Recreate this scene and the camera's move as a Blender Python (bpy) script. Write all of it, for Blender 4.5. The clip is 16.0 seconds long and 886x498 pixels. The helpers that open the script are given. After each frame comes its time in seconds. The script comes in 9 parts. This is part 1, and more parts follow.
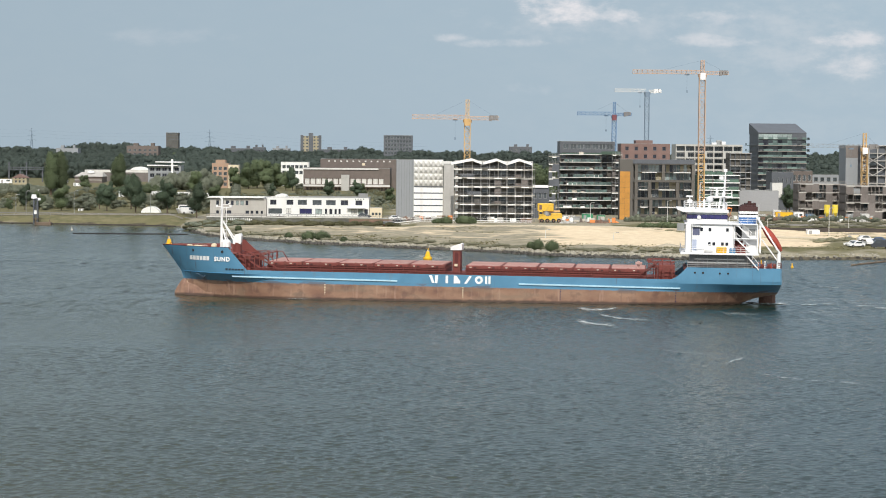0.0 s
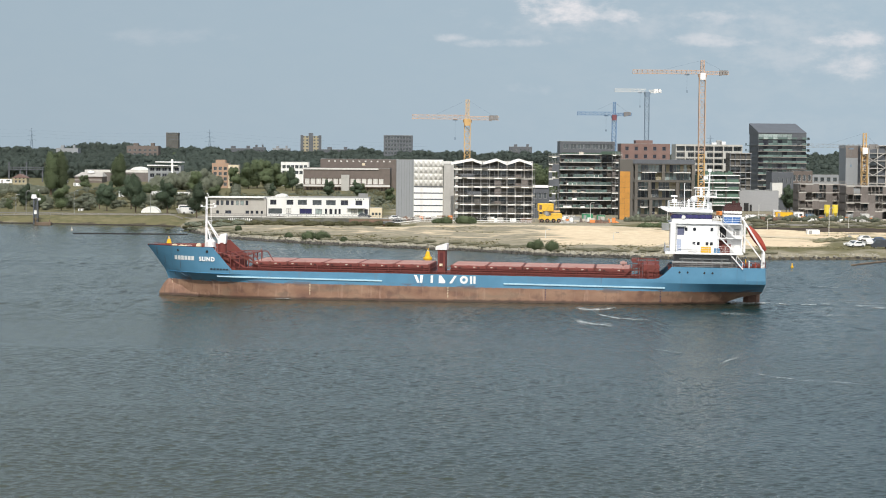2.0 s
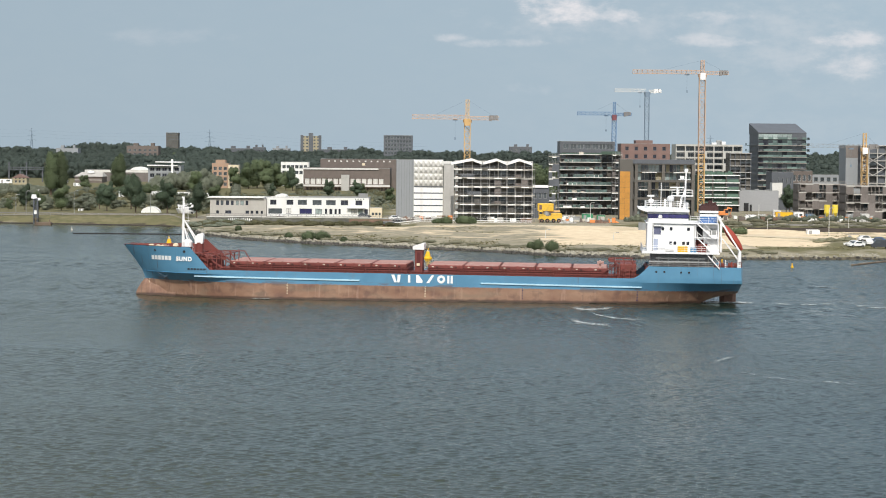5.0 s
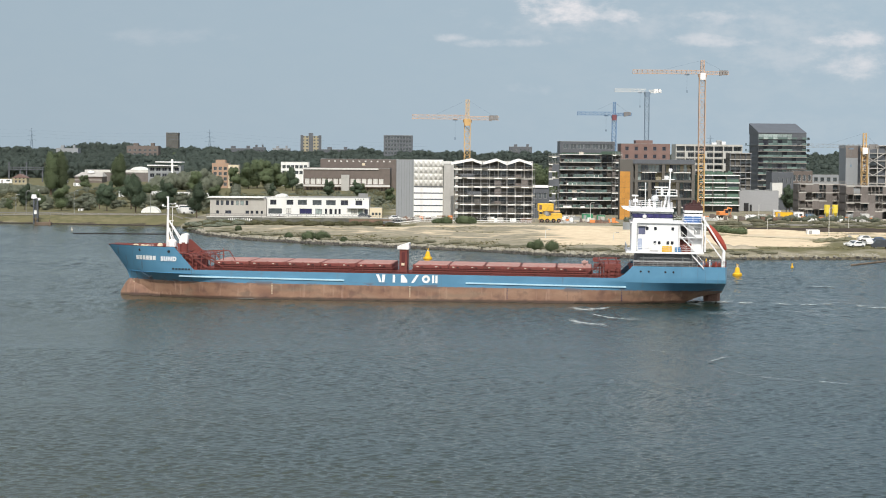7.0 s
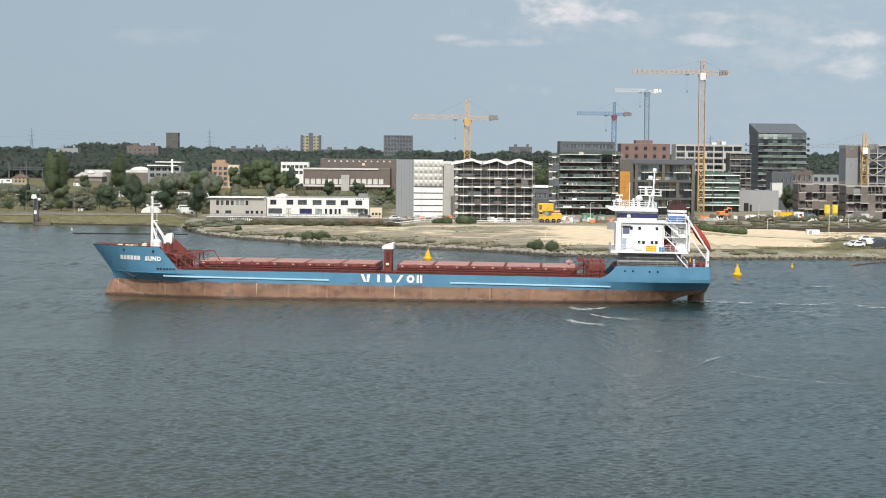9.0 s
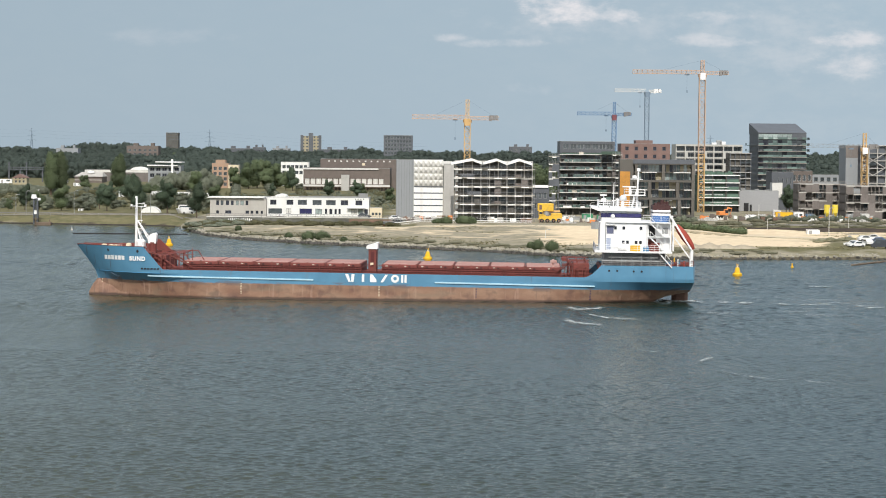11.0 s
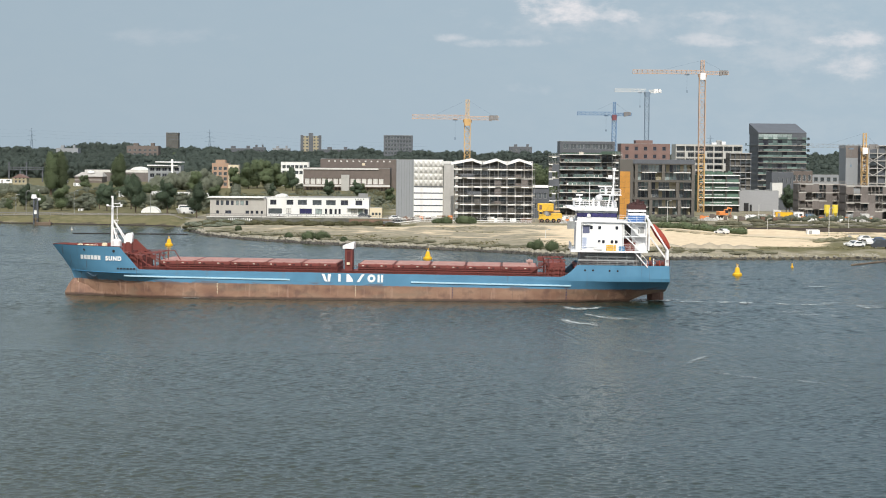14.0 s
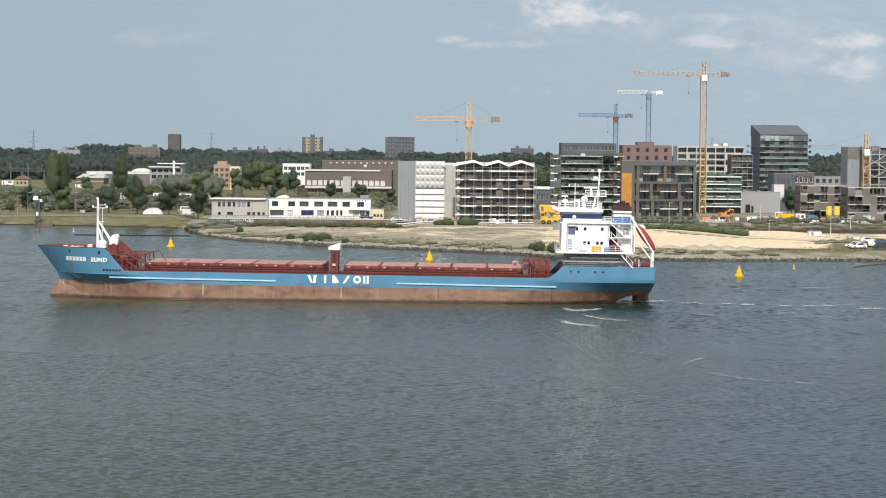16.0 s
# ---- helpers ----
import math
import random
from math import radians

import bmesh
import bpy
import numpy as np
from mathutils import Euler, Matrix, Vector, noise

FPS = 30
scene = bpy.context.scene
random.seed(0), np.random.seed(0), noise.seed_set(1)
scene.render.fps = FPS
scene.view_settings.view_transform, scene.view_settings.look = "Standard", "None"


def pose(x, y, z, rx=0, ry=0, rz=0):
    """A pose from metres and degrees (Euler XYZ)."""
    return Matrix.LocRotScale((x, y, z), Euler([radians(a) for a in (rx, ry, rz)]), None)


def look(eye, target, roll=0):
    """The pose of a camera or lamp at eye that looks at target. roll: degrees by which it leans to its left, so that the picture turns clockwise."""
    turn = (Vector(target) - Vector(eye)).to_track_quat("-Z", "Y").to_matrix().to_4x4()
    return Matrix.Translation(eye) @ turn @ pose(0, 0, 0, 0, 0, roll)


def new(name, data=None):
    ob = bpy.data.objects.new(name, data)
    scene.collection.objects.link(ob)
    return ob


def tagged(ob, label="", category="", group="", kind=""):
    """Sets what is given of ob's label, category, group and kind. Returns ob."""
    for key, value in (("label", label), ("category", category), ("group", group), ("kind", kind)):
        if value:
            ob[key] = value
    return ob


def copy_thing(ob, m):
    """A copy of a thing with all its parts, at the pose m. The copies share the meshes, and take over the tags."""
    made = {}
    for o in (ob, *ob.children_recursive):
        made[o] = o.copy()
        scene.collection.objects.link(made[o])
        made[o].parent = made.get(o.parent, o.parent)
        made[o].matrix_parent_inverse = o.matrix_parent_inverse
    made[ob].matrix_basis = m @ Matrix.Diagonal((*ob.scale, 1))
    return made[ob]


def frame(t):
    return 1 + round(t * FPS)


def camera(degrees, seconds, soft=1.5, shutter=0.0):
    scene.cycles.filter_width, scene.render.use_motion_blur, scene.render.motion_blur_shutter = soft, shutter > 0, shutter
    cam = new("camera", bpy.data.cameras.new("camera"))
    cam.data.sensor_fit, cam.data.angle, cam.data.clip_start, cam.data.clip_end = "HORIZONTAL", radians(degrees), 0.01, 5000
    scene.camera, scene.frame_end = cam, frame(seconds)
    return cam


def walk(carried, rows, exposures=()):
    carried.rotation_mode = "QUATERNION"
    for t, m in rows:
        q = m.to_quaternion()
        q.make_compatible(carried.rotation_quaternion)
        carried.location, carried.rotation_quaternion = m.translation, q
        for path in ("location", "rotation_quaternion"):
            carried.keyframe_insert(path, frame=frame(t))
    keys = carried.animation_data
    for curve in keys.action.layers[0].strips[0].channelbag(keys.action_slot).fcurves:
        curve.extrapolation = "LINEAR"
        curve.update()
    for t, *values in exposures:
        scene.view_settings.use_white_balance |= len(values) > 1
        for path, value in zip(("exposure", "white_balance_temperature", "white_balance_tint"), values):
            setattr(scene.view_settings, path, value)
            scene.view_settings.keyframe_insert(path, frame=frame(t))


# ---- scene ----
EYE = (0.0, 0.0, 24.5)
cam = camera(23.32, 16.0, soft=1.0)


def view(yaw, pitch):
    """The tripod's pose: degrees to the right and up, with the horizon's slight lean."""
    a, b = radians(yaw), radians(pitch)
    way = Vector((math.sin(a) * math.cos(b), math.cos(a) * math.cos(b), math.sin(b)))
    return look(EYE, Vector(EYE) + way * 100, roll=0.5)


walk(cam, [(0, view(0, -2.607)), (15.2, view(0, -2.607)), (15.5, view(0, -2.622)),
           (15.75, view(-0.02, -2.592)), (16, view(-0.045, -2.567))], exposures=[(0, 0.0), (16, 0.0)])

# ---- sky and sun ----
SUN = Vector((0.0, -0.80, 0.80)).normalized()
sun = new("sun", bpy.data.lights.new("sun", "SUN"))
sun.data.energy, sun.data.angle, sun.data.color = 3.65, radians(0.8), (1.0, 0.95, 0.87)
sun.matrix_world = look((0, 0, 300), Vector((0, 0, 300)) - SUN)

world = bpy.data.worlds.new("world")
scene.world = world
world.use_nodes = True
wn, wl = world.node_tree.nodes, world.node_tree.links
wn.clear()


def wmath(op, a, b=None):
    n = wn.new("ShaderNodeMath")
    n.operation = op
    for i, v in enumerate((a, b)):
        if v is None:
            continue
        if isinstance(v, (int, float)):
            n.inputs[i].default_value = v
        else:
            wl.new(v, n.inputs[i])
    return n.outputs[0]


sky = wn.new("ShaderNodeTexSky")
sky.sky_type, sky.sun_disc = "NISHITA", False
sky.sun_elevation, sky.sun_rotation = math.asin(SUN.z), math.atan2(SUN.x, SUN.y)
sky.air_density, sky.dust_density, sky.ozone_density = 1.0, 0.5, 1.5
co = wn.new("ShaderNodeTexCoord")
sep = wn.new("ShaderNodeSeparateXYZ")
wl.new(co.outputs["Generated"], sep.inputs[0])
flat = wmath("MAXIMUM", sep.outputs[1], 0.02)
side, rise = wmath("DIVIDE", sep.outputs[0], flat), wmath("DIVIDE", sep.outputs[2], flat)
comb = wn.new("ShaderNodeCombineXYZ")
wl.new(side, comb.inputs[0])
wl.new(rise, comb.inputs[1])
puff = wn.new("ShaderNodeTexNoise")
puff.inputs["Scale"].default_value, puff.inputs["Detail"].default_value = 60.0, 8.0
puff.inputs["Roughness"].default_value = 0.62
stretch = wn.new("ShaderNodeMapping")
stretch.inputs["Scale"].default_value = (1.0, 2.0, 1.0)
wl.new(comb.outputs[0], stretch.inputs[0])
wl.new(stretch.outputs[0], puff.inputs["Vector"])
# fair-weather clouds: across, up, half width, half height, strength
CLOUDS = [(0.056, 0.0680, 0.023, 0.0105, 1.12), (0.080, 0.0630, 0.014, 0.0045, 0.85), (0.128, 0.0625, 0.018, 0.0045, 0.5),
          (0.070, 0.0600, 0.060, 0.0090, 0.22), (0.150, 0.0560, 0.060, 0.0140, 0.22), (0.175, 0.0460, 0.050, 0.0110, 0.25),
          (0.004, 0.0525, 0.010, 0.0022, 0.5), (0.025, 0.0505, 0.024, 0.0022, 0.5), (0.117, 0.0535, 0.014, 0.0028, 0.55),
          (0.128, 0.0520, 0.028, 0.0034, 0.6), (0.188, 0.0535, 0.020, 0.0045, 0.75), (0.190, 0.0430, 0.024, 0.0075, 0.7),
          (0.040, 0.029, 0.012, 0.0035, 0.25), (-0.13, 0.052, 0.03, 0.004, 0.15)]
cover = None
for cx, cy, rx, ry, amount in CLOUDS:
    dx, dy = wmath("DIVIDE", wmath("SUBTRACT", side, cx), rx), wmath("DIVIDE", wmath("SUBTRACT", rise, cy), ry)
    far_out = wmath("ADD", wmath("MULTIPLY", dx, dx), wmath("MULTIPLY", dy, dy))
    grain = wmath("MULTIPLY", wmath("SUBTRACT", puff.outputs[0], 0.5), 4.6)
    body = wmath("ADD", wmath("SUBTRACT", 0.75, far_out), grain)
    n = wn.new("ShaderNodeMapRange")
    n.interpolation_type = "SMOOTHSTEP"
    wl.new(body, n.inputs["Value"])
    n.inputs["From Min"].default_value, n.inputs["From Max"].default_value, n.inputs["To Max"].default_value = -0.5, 1.7, amount * 0.88
    cover = n.outputs[0] if cover is None else wmath("MAXIMUM", cover, n.outputs[0])
# summer haze near the horizon, and broken bright cloud higher up
def wmix(f, a, b):
    n = wn.new("ShaderNodeMix")
    n.data_type = "RGBA"
    wl.new(f, n.inputs["Factor"])
    for k, v in (("A", a), ("B", b)):
        if isinstance(v, tuple):
            n.inputs[k].default_value = (*v, 1)
        else:
            wl.new(v, n.inputs[k])
    return n.outputs["Result"]


def wramp(v, a, b, c, d):
    n = wn.new("ShaderNodeMapRange")
    wl.new(v, n.inputs["Value"])
    for k, x in zip(("From Min", "From Max", "To Min", "To Max"), (a, b, c, d)):
        n.inputs[k].default_value = x
    return n.outputs[0]


upper = wn.new("ShaderNodeTexNoise")
upper.inputs["Scale"].default_value, upper.inputs["Detail"].default_value = 3.0, 6.0
wl.new(co.outputs["Generated"], upper.inputs["Vector"])
high_cloud = wmath("MULTIPLY", wramp(upper.outputs[0], 0.42, 0.60, 0.1, 0.9), wramp(sep.outputs[2], 0.28, 0.65, 0.0, 1.0))
air = wmix(high_cloud, sky.outputs[0], (9.6, 9.8, 9.9))
haze = wmix(wramp(sep.outputs[2], 0.07, 0.60, 0.97, 0.20), air, (3.46, 4.38, 5.16))
# the wide hazy glow round the sun, behind the camera
toward = wn.new("ShaderNodeVectorMath")
toward.operation = "DOT_PRODUCT"
toward.inputs[1].default_value = SUN
wl.new(co.outputs["Generated"], toward.inputs[0])
haze = wmix(wmath("MULTIPLY", wmath("POWER", wmath("MAXIMUM", toward.outputs["Value"], 0.0), 2.0), 0.48), haze, (15.5, 15.0, 14.2))
haze = wmix(wmath("MULTIPLY", wramp(puff.outputs[0], 0.40, 0.62, 0.0, 0.22), wramp(side, 0.0, 0.15, 0.25, 1.0)), haze, (4.6, 5.2, 5.6))
bg = wn.new("ShaderNodeBackground")
bg.inputs["Strength"].default_value = 0.11
tint = wn.new("ShaderNodeVectorMath")
tint.operation = "SCALE"
wl.new(haze, tint.inputs[0])
wl.new(wramp(side, -0.2, 0.2, 0.96, 1.06), tint.inputs["Scale"])
wl.new(wmix(cover, tint.outputs[0], (7.7, 7.45, 7.6)), bg.inputs[0])
wo = wn.new("ShaderNodeOutputWorld")
wl.new(bg.outputs[0], wo.inputs[0])

# ---- materials ----
def paint(name, color, rough=0.6, var=0.12, scale=1.5, metal=0.0, bump=0.0, dirt=None, dirt_amount=0.0, streak=False, spec=0.4):
    """A surface with fine grain, broad unevenness and, where given, dirt in patches or running down in streaks."""
    m = bpy.data.materials.new(name)
    m.use_nodes = True
    n, l = m.node_tree.nodes, m.node_tree.links
    b = n["Principled BSDF"]
    b.inputs["Roughness"].default_value, b.inputs["Metallic"].default_value = rough, metal
    b.inputs["Specular IOR Level"].default_value = spec
    tc = n.new("ShaderNodeTexCoord")
    fine, broad = n.new("ShaderNodeTexNoise"), n.new("ShaderNodeTexNoise")
    for t, s, d in ((fine, scale * 4, 5), (broad, scale * 0.35, 3)):
        t.inputs["Scale"].default_value, t.inputs["Detail"].default_value = s, d
        l.new(tc.outputs["Object"], t.inputs["Vector"])
    both = n.new("ShaderNodeMath")
    both.operation = "ADD"
    l.new(fine.outputs[0], both.inputs[0])
    l.new(broad.outputs[0], both.inputs[1])
    mr = n.new("ShaderNodeMapRange")
    l.new(both.outputs[0], mr.inputs["Value"])
    mr.inputs["From Min"].default_value, mr.inputs["From Max"].default_value = 0.65, 1.35
    mr.inputs["To Min"].default_value, mr.inputs["To Max"].default_value = 1 - var, 1 + var
    info = n.new("ShaderNodeObjectInfo")
    each = n.new("ShaderNodeMapRange")
    l.new(info.outputs["Random"], each.inputs["Value"])
    each.inputs["To Min"].default_value, each.inputs["To Max"].default_value = 1 - var * 0.5, 1 + var * 0.5
    mul = n.new("ShaderNodeMath")
    mul.operation = "MULTIPLY"
    l.new(mr.outputs[0], mul.inputs[0])
    l.new(each.outputs[0], mul.inputs[1])
    sc = n.new("ShaderNodeVectorMath")
    sc.operation = "SCALE"
    sc.inputs[0].default_value = color
    l.new(mul.outputs[0], sc.inputs["Scale"])
    out = sc.outputs[0]
    if dirt:
        dn, mp = n.new("ShaderNodeTexNoise"), n.new("ShaderNodeMapping")
        mp.inputs["Scale"].default_value = (1, 1, 0.12) if streak else (1, 1, 1)
        dn.inputs["Scale"].default_value, dn.inputs["Detail"].default_value = scale * 1.1, 6
        l.new(tc.outputs["Object"], mp.inputs[0])
        l.new(mp.outputs[0], dn.inputs["Vector"])
        dr = n.new("ShaderNodeMapRange")
        l.new(dn.outputs[0], dr.inputs["Value"])
        dr.inputs["From Min"].default_value, dr.inputs["From Max"].default_value, dr.inputs["To Max"].default_value = 0.5, 0.72, dirt_amount
        mx = n.new("ShaderNodeMix")
        mx.data_type = "RGBA"
        l.new(dr.outputs[0], mx.inputs["Factor"])
        l.new(out, mx.inputs["A"])
        mx.inputs["B"].default_value = (*dirt, 1)
        out = mx.outputs["Result"]
    l.new(out, b.inputs["Base Color"])
    if bump:
        bp = n.new("ShaderNodeBump")
        bp.inputs["Strength"].default_value, bp.inputs["Distance"].default_value = 0.6, bump
        l.new(fine.outputs[0], bp.inputs["Height"])
        l.new(bp.outputs[0], b.inputs["Normal"])
    return m


WHITE = paint("white_paint", (0.84, 0.84, 0.84), 0.45, 0.05, 0.6, dirt=(0.45, 0.38, 0.30), dirt_amount=0.25, streak=True)
SHIP_BLUE = paint("hull_blue", (0.05, 0.22, 0.42), 0.42, 0.10, 0.5, dirt=(0.11, 0.22, 0.33), dirt_amount=0.4, streak=True)
SHIP_RED = paint("deck_red", (0.175, 0.045, 0.038), 0.65, 0.25, 1.0, dirt=(0.12, 0.05, 0.035), dirt_amount=0.6)
HATCH_TOP = paint("hatch_red", (0.38, 0.195, 0.168), 0.7, 0.2, 0.8, dirt=(0.47, 0.345, 0.295), dirt_amount=0.85)
FUNNEL_BLUE = paint("funnel_blue", (0.06, 0.15, 0.36), 0.5, 0.08, 0.8)
NAVY = paint("navy_band", (0.03, 0.03, 0.10), 0.3, 0.1, 1.0)
BLACK = paint("black_paint", (0.018, 0.018, 0.02), 0.6, 0.2, 1.0)
GREY_STEEL = paint("grey_steel", (0.30, 0.31, 0.31), 0.55, 0.12, 1.0, dirt=(0.18, 0.15, 0.12), dirt_amount=0.4, streak=True)
BOAT_ORANGE = paint("rescue_orange", (0.33, 0.055, 0.035), 0.45, 0.08, 1.0)
YELLOW = paint("safety_yellow", (0.80, 0.46, 0.02), 0.5, 0.08, 1.0, dirt=(0.4, 0.25, 0.05), dirt_amount=0.35)
CREAM = paint("cream_paint", (0.72, 0.62, 0.45), 0.5, 0.08, 1.0)
RUST = paint("rusty_steel", (0.19, 0.12, 0.09), 0.75, 0.3, 1.5)
CONCRETE = paint("concrete", (0.43, 0.42, 0.40), 0.85, 0.14, 0.6, bump=0.01, dirt=(0.25, 0.24, 0.22), dirt_amount=0.5, streak=True)
PALE_CONCRETE = paint("pale_concrete", (0.62, 0.61, 0.58), 0.8, 0.10, 0.6, dirt=(0.42, 0.41, 0.38), dirt_amount=0.4, streak=True)
WHITE_WALL = paint("white_render", (0.78, 0.78, 0.76), 0.8, 0.06, 0.4, dirt=(0.55, 0.53, 0.48), dirt_amount=0.3, streak=True)
BEIGE_WALL = paint("grey_render", (0.44, 0.42, 0.39), 0.85, 0.08, 0.4, dirt=(0.34, 0.32, 0.29), dirt_amount=0.4, streak=True)
GREY_CLAD = paint("grey_cladding", (0.27, 0.285, 0.30), 0.6, 0.07, 0.3)
# brown, red and orange brick are greyed in colour for distance haze
BROWN_BRICK = paint("brown_brick", (0.155, 0.130, 0.117), 0.9, 0.16, 1.2, bump=0.01)
RED_BRICK = paint("red_brick", (0.205, 0.135, 0.120), 0.9, 0.16, 1.2, bump=0.01)
DARK_CLAD = paint("dark_cladding", (0.105, 0.098, 0.088), 0.7, 0.15, 0.7)
SLATE = paint("slate_cladding", (0.103, 0.112, 0.128), 0.6, 0.15, 0.7)
ORANGE_CLAD = paint("ochre_cladding", (0.49, 0.235, 0.05), 0.7, 0.16, 0.6)
ORANGE_WALL = paint("orange_brick", (0.43, 0.29, 0.205), 0.85, 0.12, 0.8)
TAN_WALL = paint("tan_brick", (0.36, 0.32, 0.22), 0.85, 0.10, 0.8)
ROOF = paint("roofing", (0.12, 0.12, 0.115), 0.9, 0.18, 0.5)
# dark colour of inner walls imitates the shade deep inside rooms
ROOM_SHADE = paint("dark_room", (0.105, 0.105, 0.105), 0.9, 0.2, 0.5)
SCAFFOLD = paint("scaffold_tube", (0.26, 0.265, 0.27), 0.45, 0.15, 1.0, metal=0.5)
BOARD = paint("scaffold_board", (0.50, 0.46, 0.39), 0.85, 0.2, 1.0)
MEMBRANE = paint("white_membrane", (0.80, 0.80, 0.78), 0.6, 0.05, 0.3)
GREEN_NET = paint("green_netting", (0.075, 0.115, 0.09), 0.9, 0.25, 0.6)
GREEN_SLAB = paint("green_formwork", (0.10, 0.165, 0.13), 0.8, 0.2, 0.8)
CRANE_YELLOW = paint("crane_yellow", (0.58, 0.37, 0.16), 0.5, 0.12, 1.0)
CRANE_RED = paint("crane_red_white", (0.52, 0.37, 0.28), 0.5, 0.12, 1.0)
CRANE_BLUE = paint("crane_blue", (0.12, 0.22, 0.38), 0.5, 0.12, 1.0)
CRANE_GREY = paint("crane_grey", (0.18, 0.24, 0.31), 0.5, 0.12, 1.0)
BALLAST = paint("ballast_concrete", (0.22, 0.21, 0.205), 0.8, 0.15, 0.8)
BARK = paint("bark", (0.10, 0.075, 0.055), 0.95, 0.3, 2.0, bump=0.02)
STONE = paint("riprap_stone", (0.32, 0.30, 0.245), 0.9, 0.35, 1.0)
TYRE = paint("tyre_rubber", (0.02, 0.02, 0.02), 0.8, 0.2, 2.0)
CAR_WHITE = paint("car_white", (0.78, 0.78, 0.78), 0.25, 0.03, 1.0, spec=0.6)
CAR_DARK = paint("car_dark", (0.05, 0.055, 0.065), 0.25, 0.05, 1.0, spec=0.6)
CAR_BLUE = paint("car_blue", (0.05, 0.10, 0.22), 0.25, 0.05, 1.0, spec=0.6)
TARP_BLUE = paint("blue_tarp", (0.10, 0.25, 0.45), 0.6, 0.1, 1.0)
SITE_ORANGE = paint("site_orange", (0.70, 0.25, 0.08), 0.6, 0.1, 1.0)
SITE_GREEN = paint("site_green", (0.05, 0.25, 0.13), 0.6, 0.1, 1.0)
TAUPE = paint("taupe_netting", (0.175, 0.155, 0.145), 0.9, 0.22, 0.6)
TAUPE_STEEL = paint("dusty_steel", (0.27, 0.25, 0.23), 0.7, 0.2, 1.0)
FRAME_BEIGE = paint("beige_concrete", (0.46, 0.455, 0.43), 0.85, 0.10, 0.5, dirt=(0.34, 0.32, 0.28), dirt_amount=0.4, streak=True)
PILE_DARK = paint("tarred_piling", (0.055, 0.047, 0.043), 0.8, 0.25, 0.8)
ROAD_GREY = paint("dusty_asphalt", (0.15, 0.145, 0.13), 0.95, 0.18, 0.5)
QUAY = paint("quay_concrete", (0.13, 0.13, 0.115), 0.9, 0.35, 0.8, dirt=(0.06, 0.06, 0.05), dirt_amount=0.7)
WET_STONE = paint("wet_stone", (0.055, 0.050, 0.042), 0.5, 0.35, 1.0)
TRACK = paint("sandy_track", (0.60, 0.51, 0.37), 0.95, 0.18, 0.5, dirt=(0.44, 0.38, 0.28), dirt_amount=0.5)
WOOD = paint("weathered_wood", (0.16, 0.12, 0.09), 0.9, 0.25, 1.5)


def foam_surface():
    """Thin broken foam that lets the water show through."""
    m = bpy.data.materials.new("water_foam")
    m.use_nodes = True
    n, l = m.node_tree.nodes, m.node_tree.links
    b, tc, t, r = n["Principled BSDF"], n.new("ShaderNodeTexCoord"), n.new("ShaderNodeTexNoise"), n.new("ShaderNodeMapRange")
    b.inputs["Base Color"].default_value, b.inputs["Roughness"].default_value = (0.72, 0.76, 0.76, 1), 0.9
    l.new(tc.outputs["Object"], t.inputs["Vector"])
    t.inputs["Scale"].default_value, t.inputs["Detail"].default_value = 1.6, 6
    l.new(t.outputs[0], r.inputs["Value"])
    r.inputs["From Min"].default_value, r.inputs["From Max"].default_value, r.inputs["To Min"].default_value, r.inputs["To Max"].default_value = 0.32, 0.66, 0.01, 0.8
    thin, fade = n.new("ShaderNodeVertexColor"), n.new("ShaderNodeMath")
    thin.layer_name, fade.operation = "thickness", "MULTIPLY"
    l.new(r.outputs[0], fade.inputs[0])
    l.new(thin.outputs["Color"], fade.inputs[1])
    l.new(fade.outputs[0], b.inputs["Alpha"])
    return m


FOAM = foam_surface()


def wisp_surface(most=0.62):
    """The thinnest film of foam, drawn out in threads."""
    m = foam_surface()
    m.name = "thin_foam"
    for n in m.node_tree.nodes:
        if n.type == "MAP_RANGE":
            n.inputs["From Min"].default_value, n.inputs["From Max"].default_value, n.inputs["To Min"].default_value, n.inputs["To Max"].default_value = 0.36, 0.66, 0.0, most
        if n.type == "TEX_NOISE":
            n.inputs["Scale"].default_value = 0.9
    return m


WISP, WAKE_SHEEN = wisp_surface(), wisp_surface(0.26)


def glass(name, color, rough=0.08, var=0.5):
    """Window glass of a dark room: a glossy dark pane, each a little different."""
    m = paint(name, color, rough, var, 0.3, spec=0.7)
    return m


PANE = glass("window_pane", (0.075, 0.088, 0.096))
PANE_DARK = paint("dark_pane", (0.036, 0.040, 0.054), 0.2, 0.5, 0.3, spec=0.4)
PANE_GREEN = glass("green_glass", (0.105, 0.152, 0.140), 0.08)
PANE_PALE = glass("pale_glass", (0.30, 0.36, 0.35), 0.1)
PANE_BLUE = glass("bridge_glass", (0.05, 0.045, 0.16), 0.1)


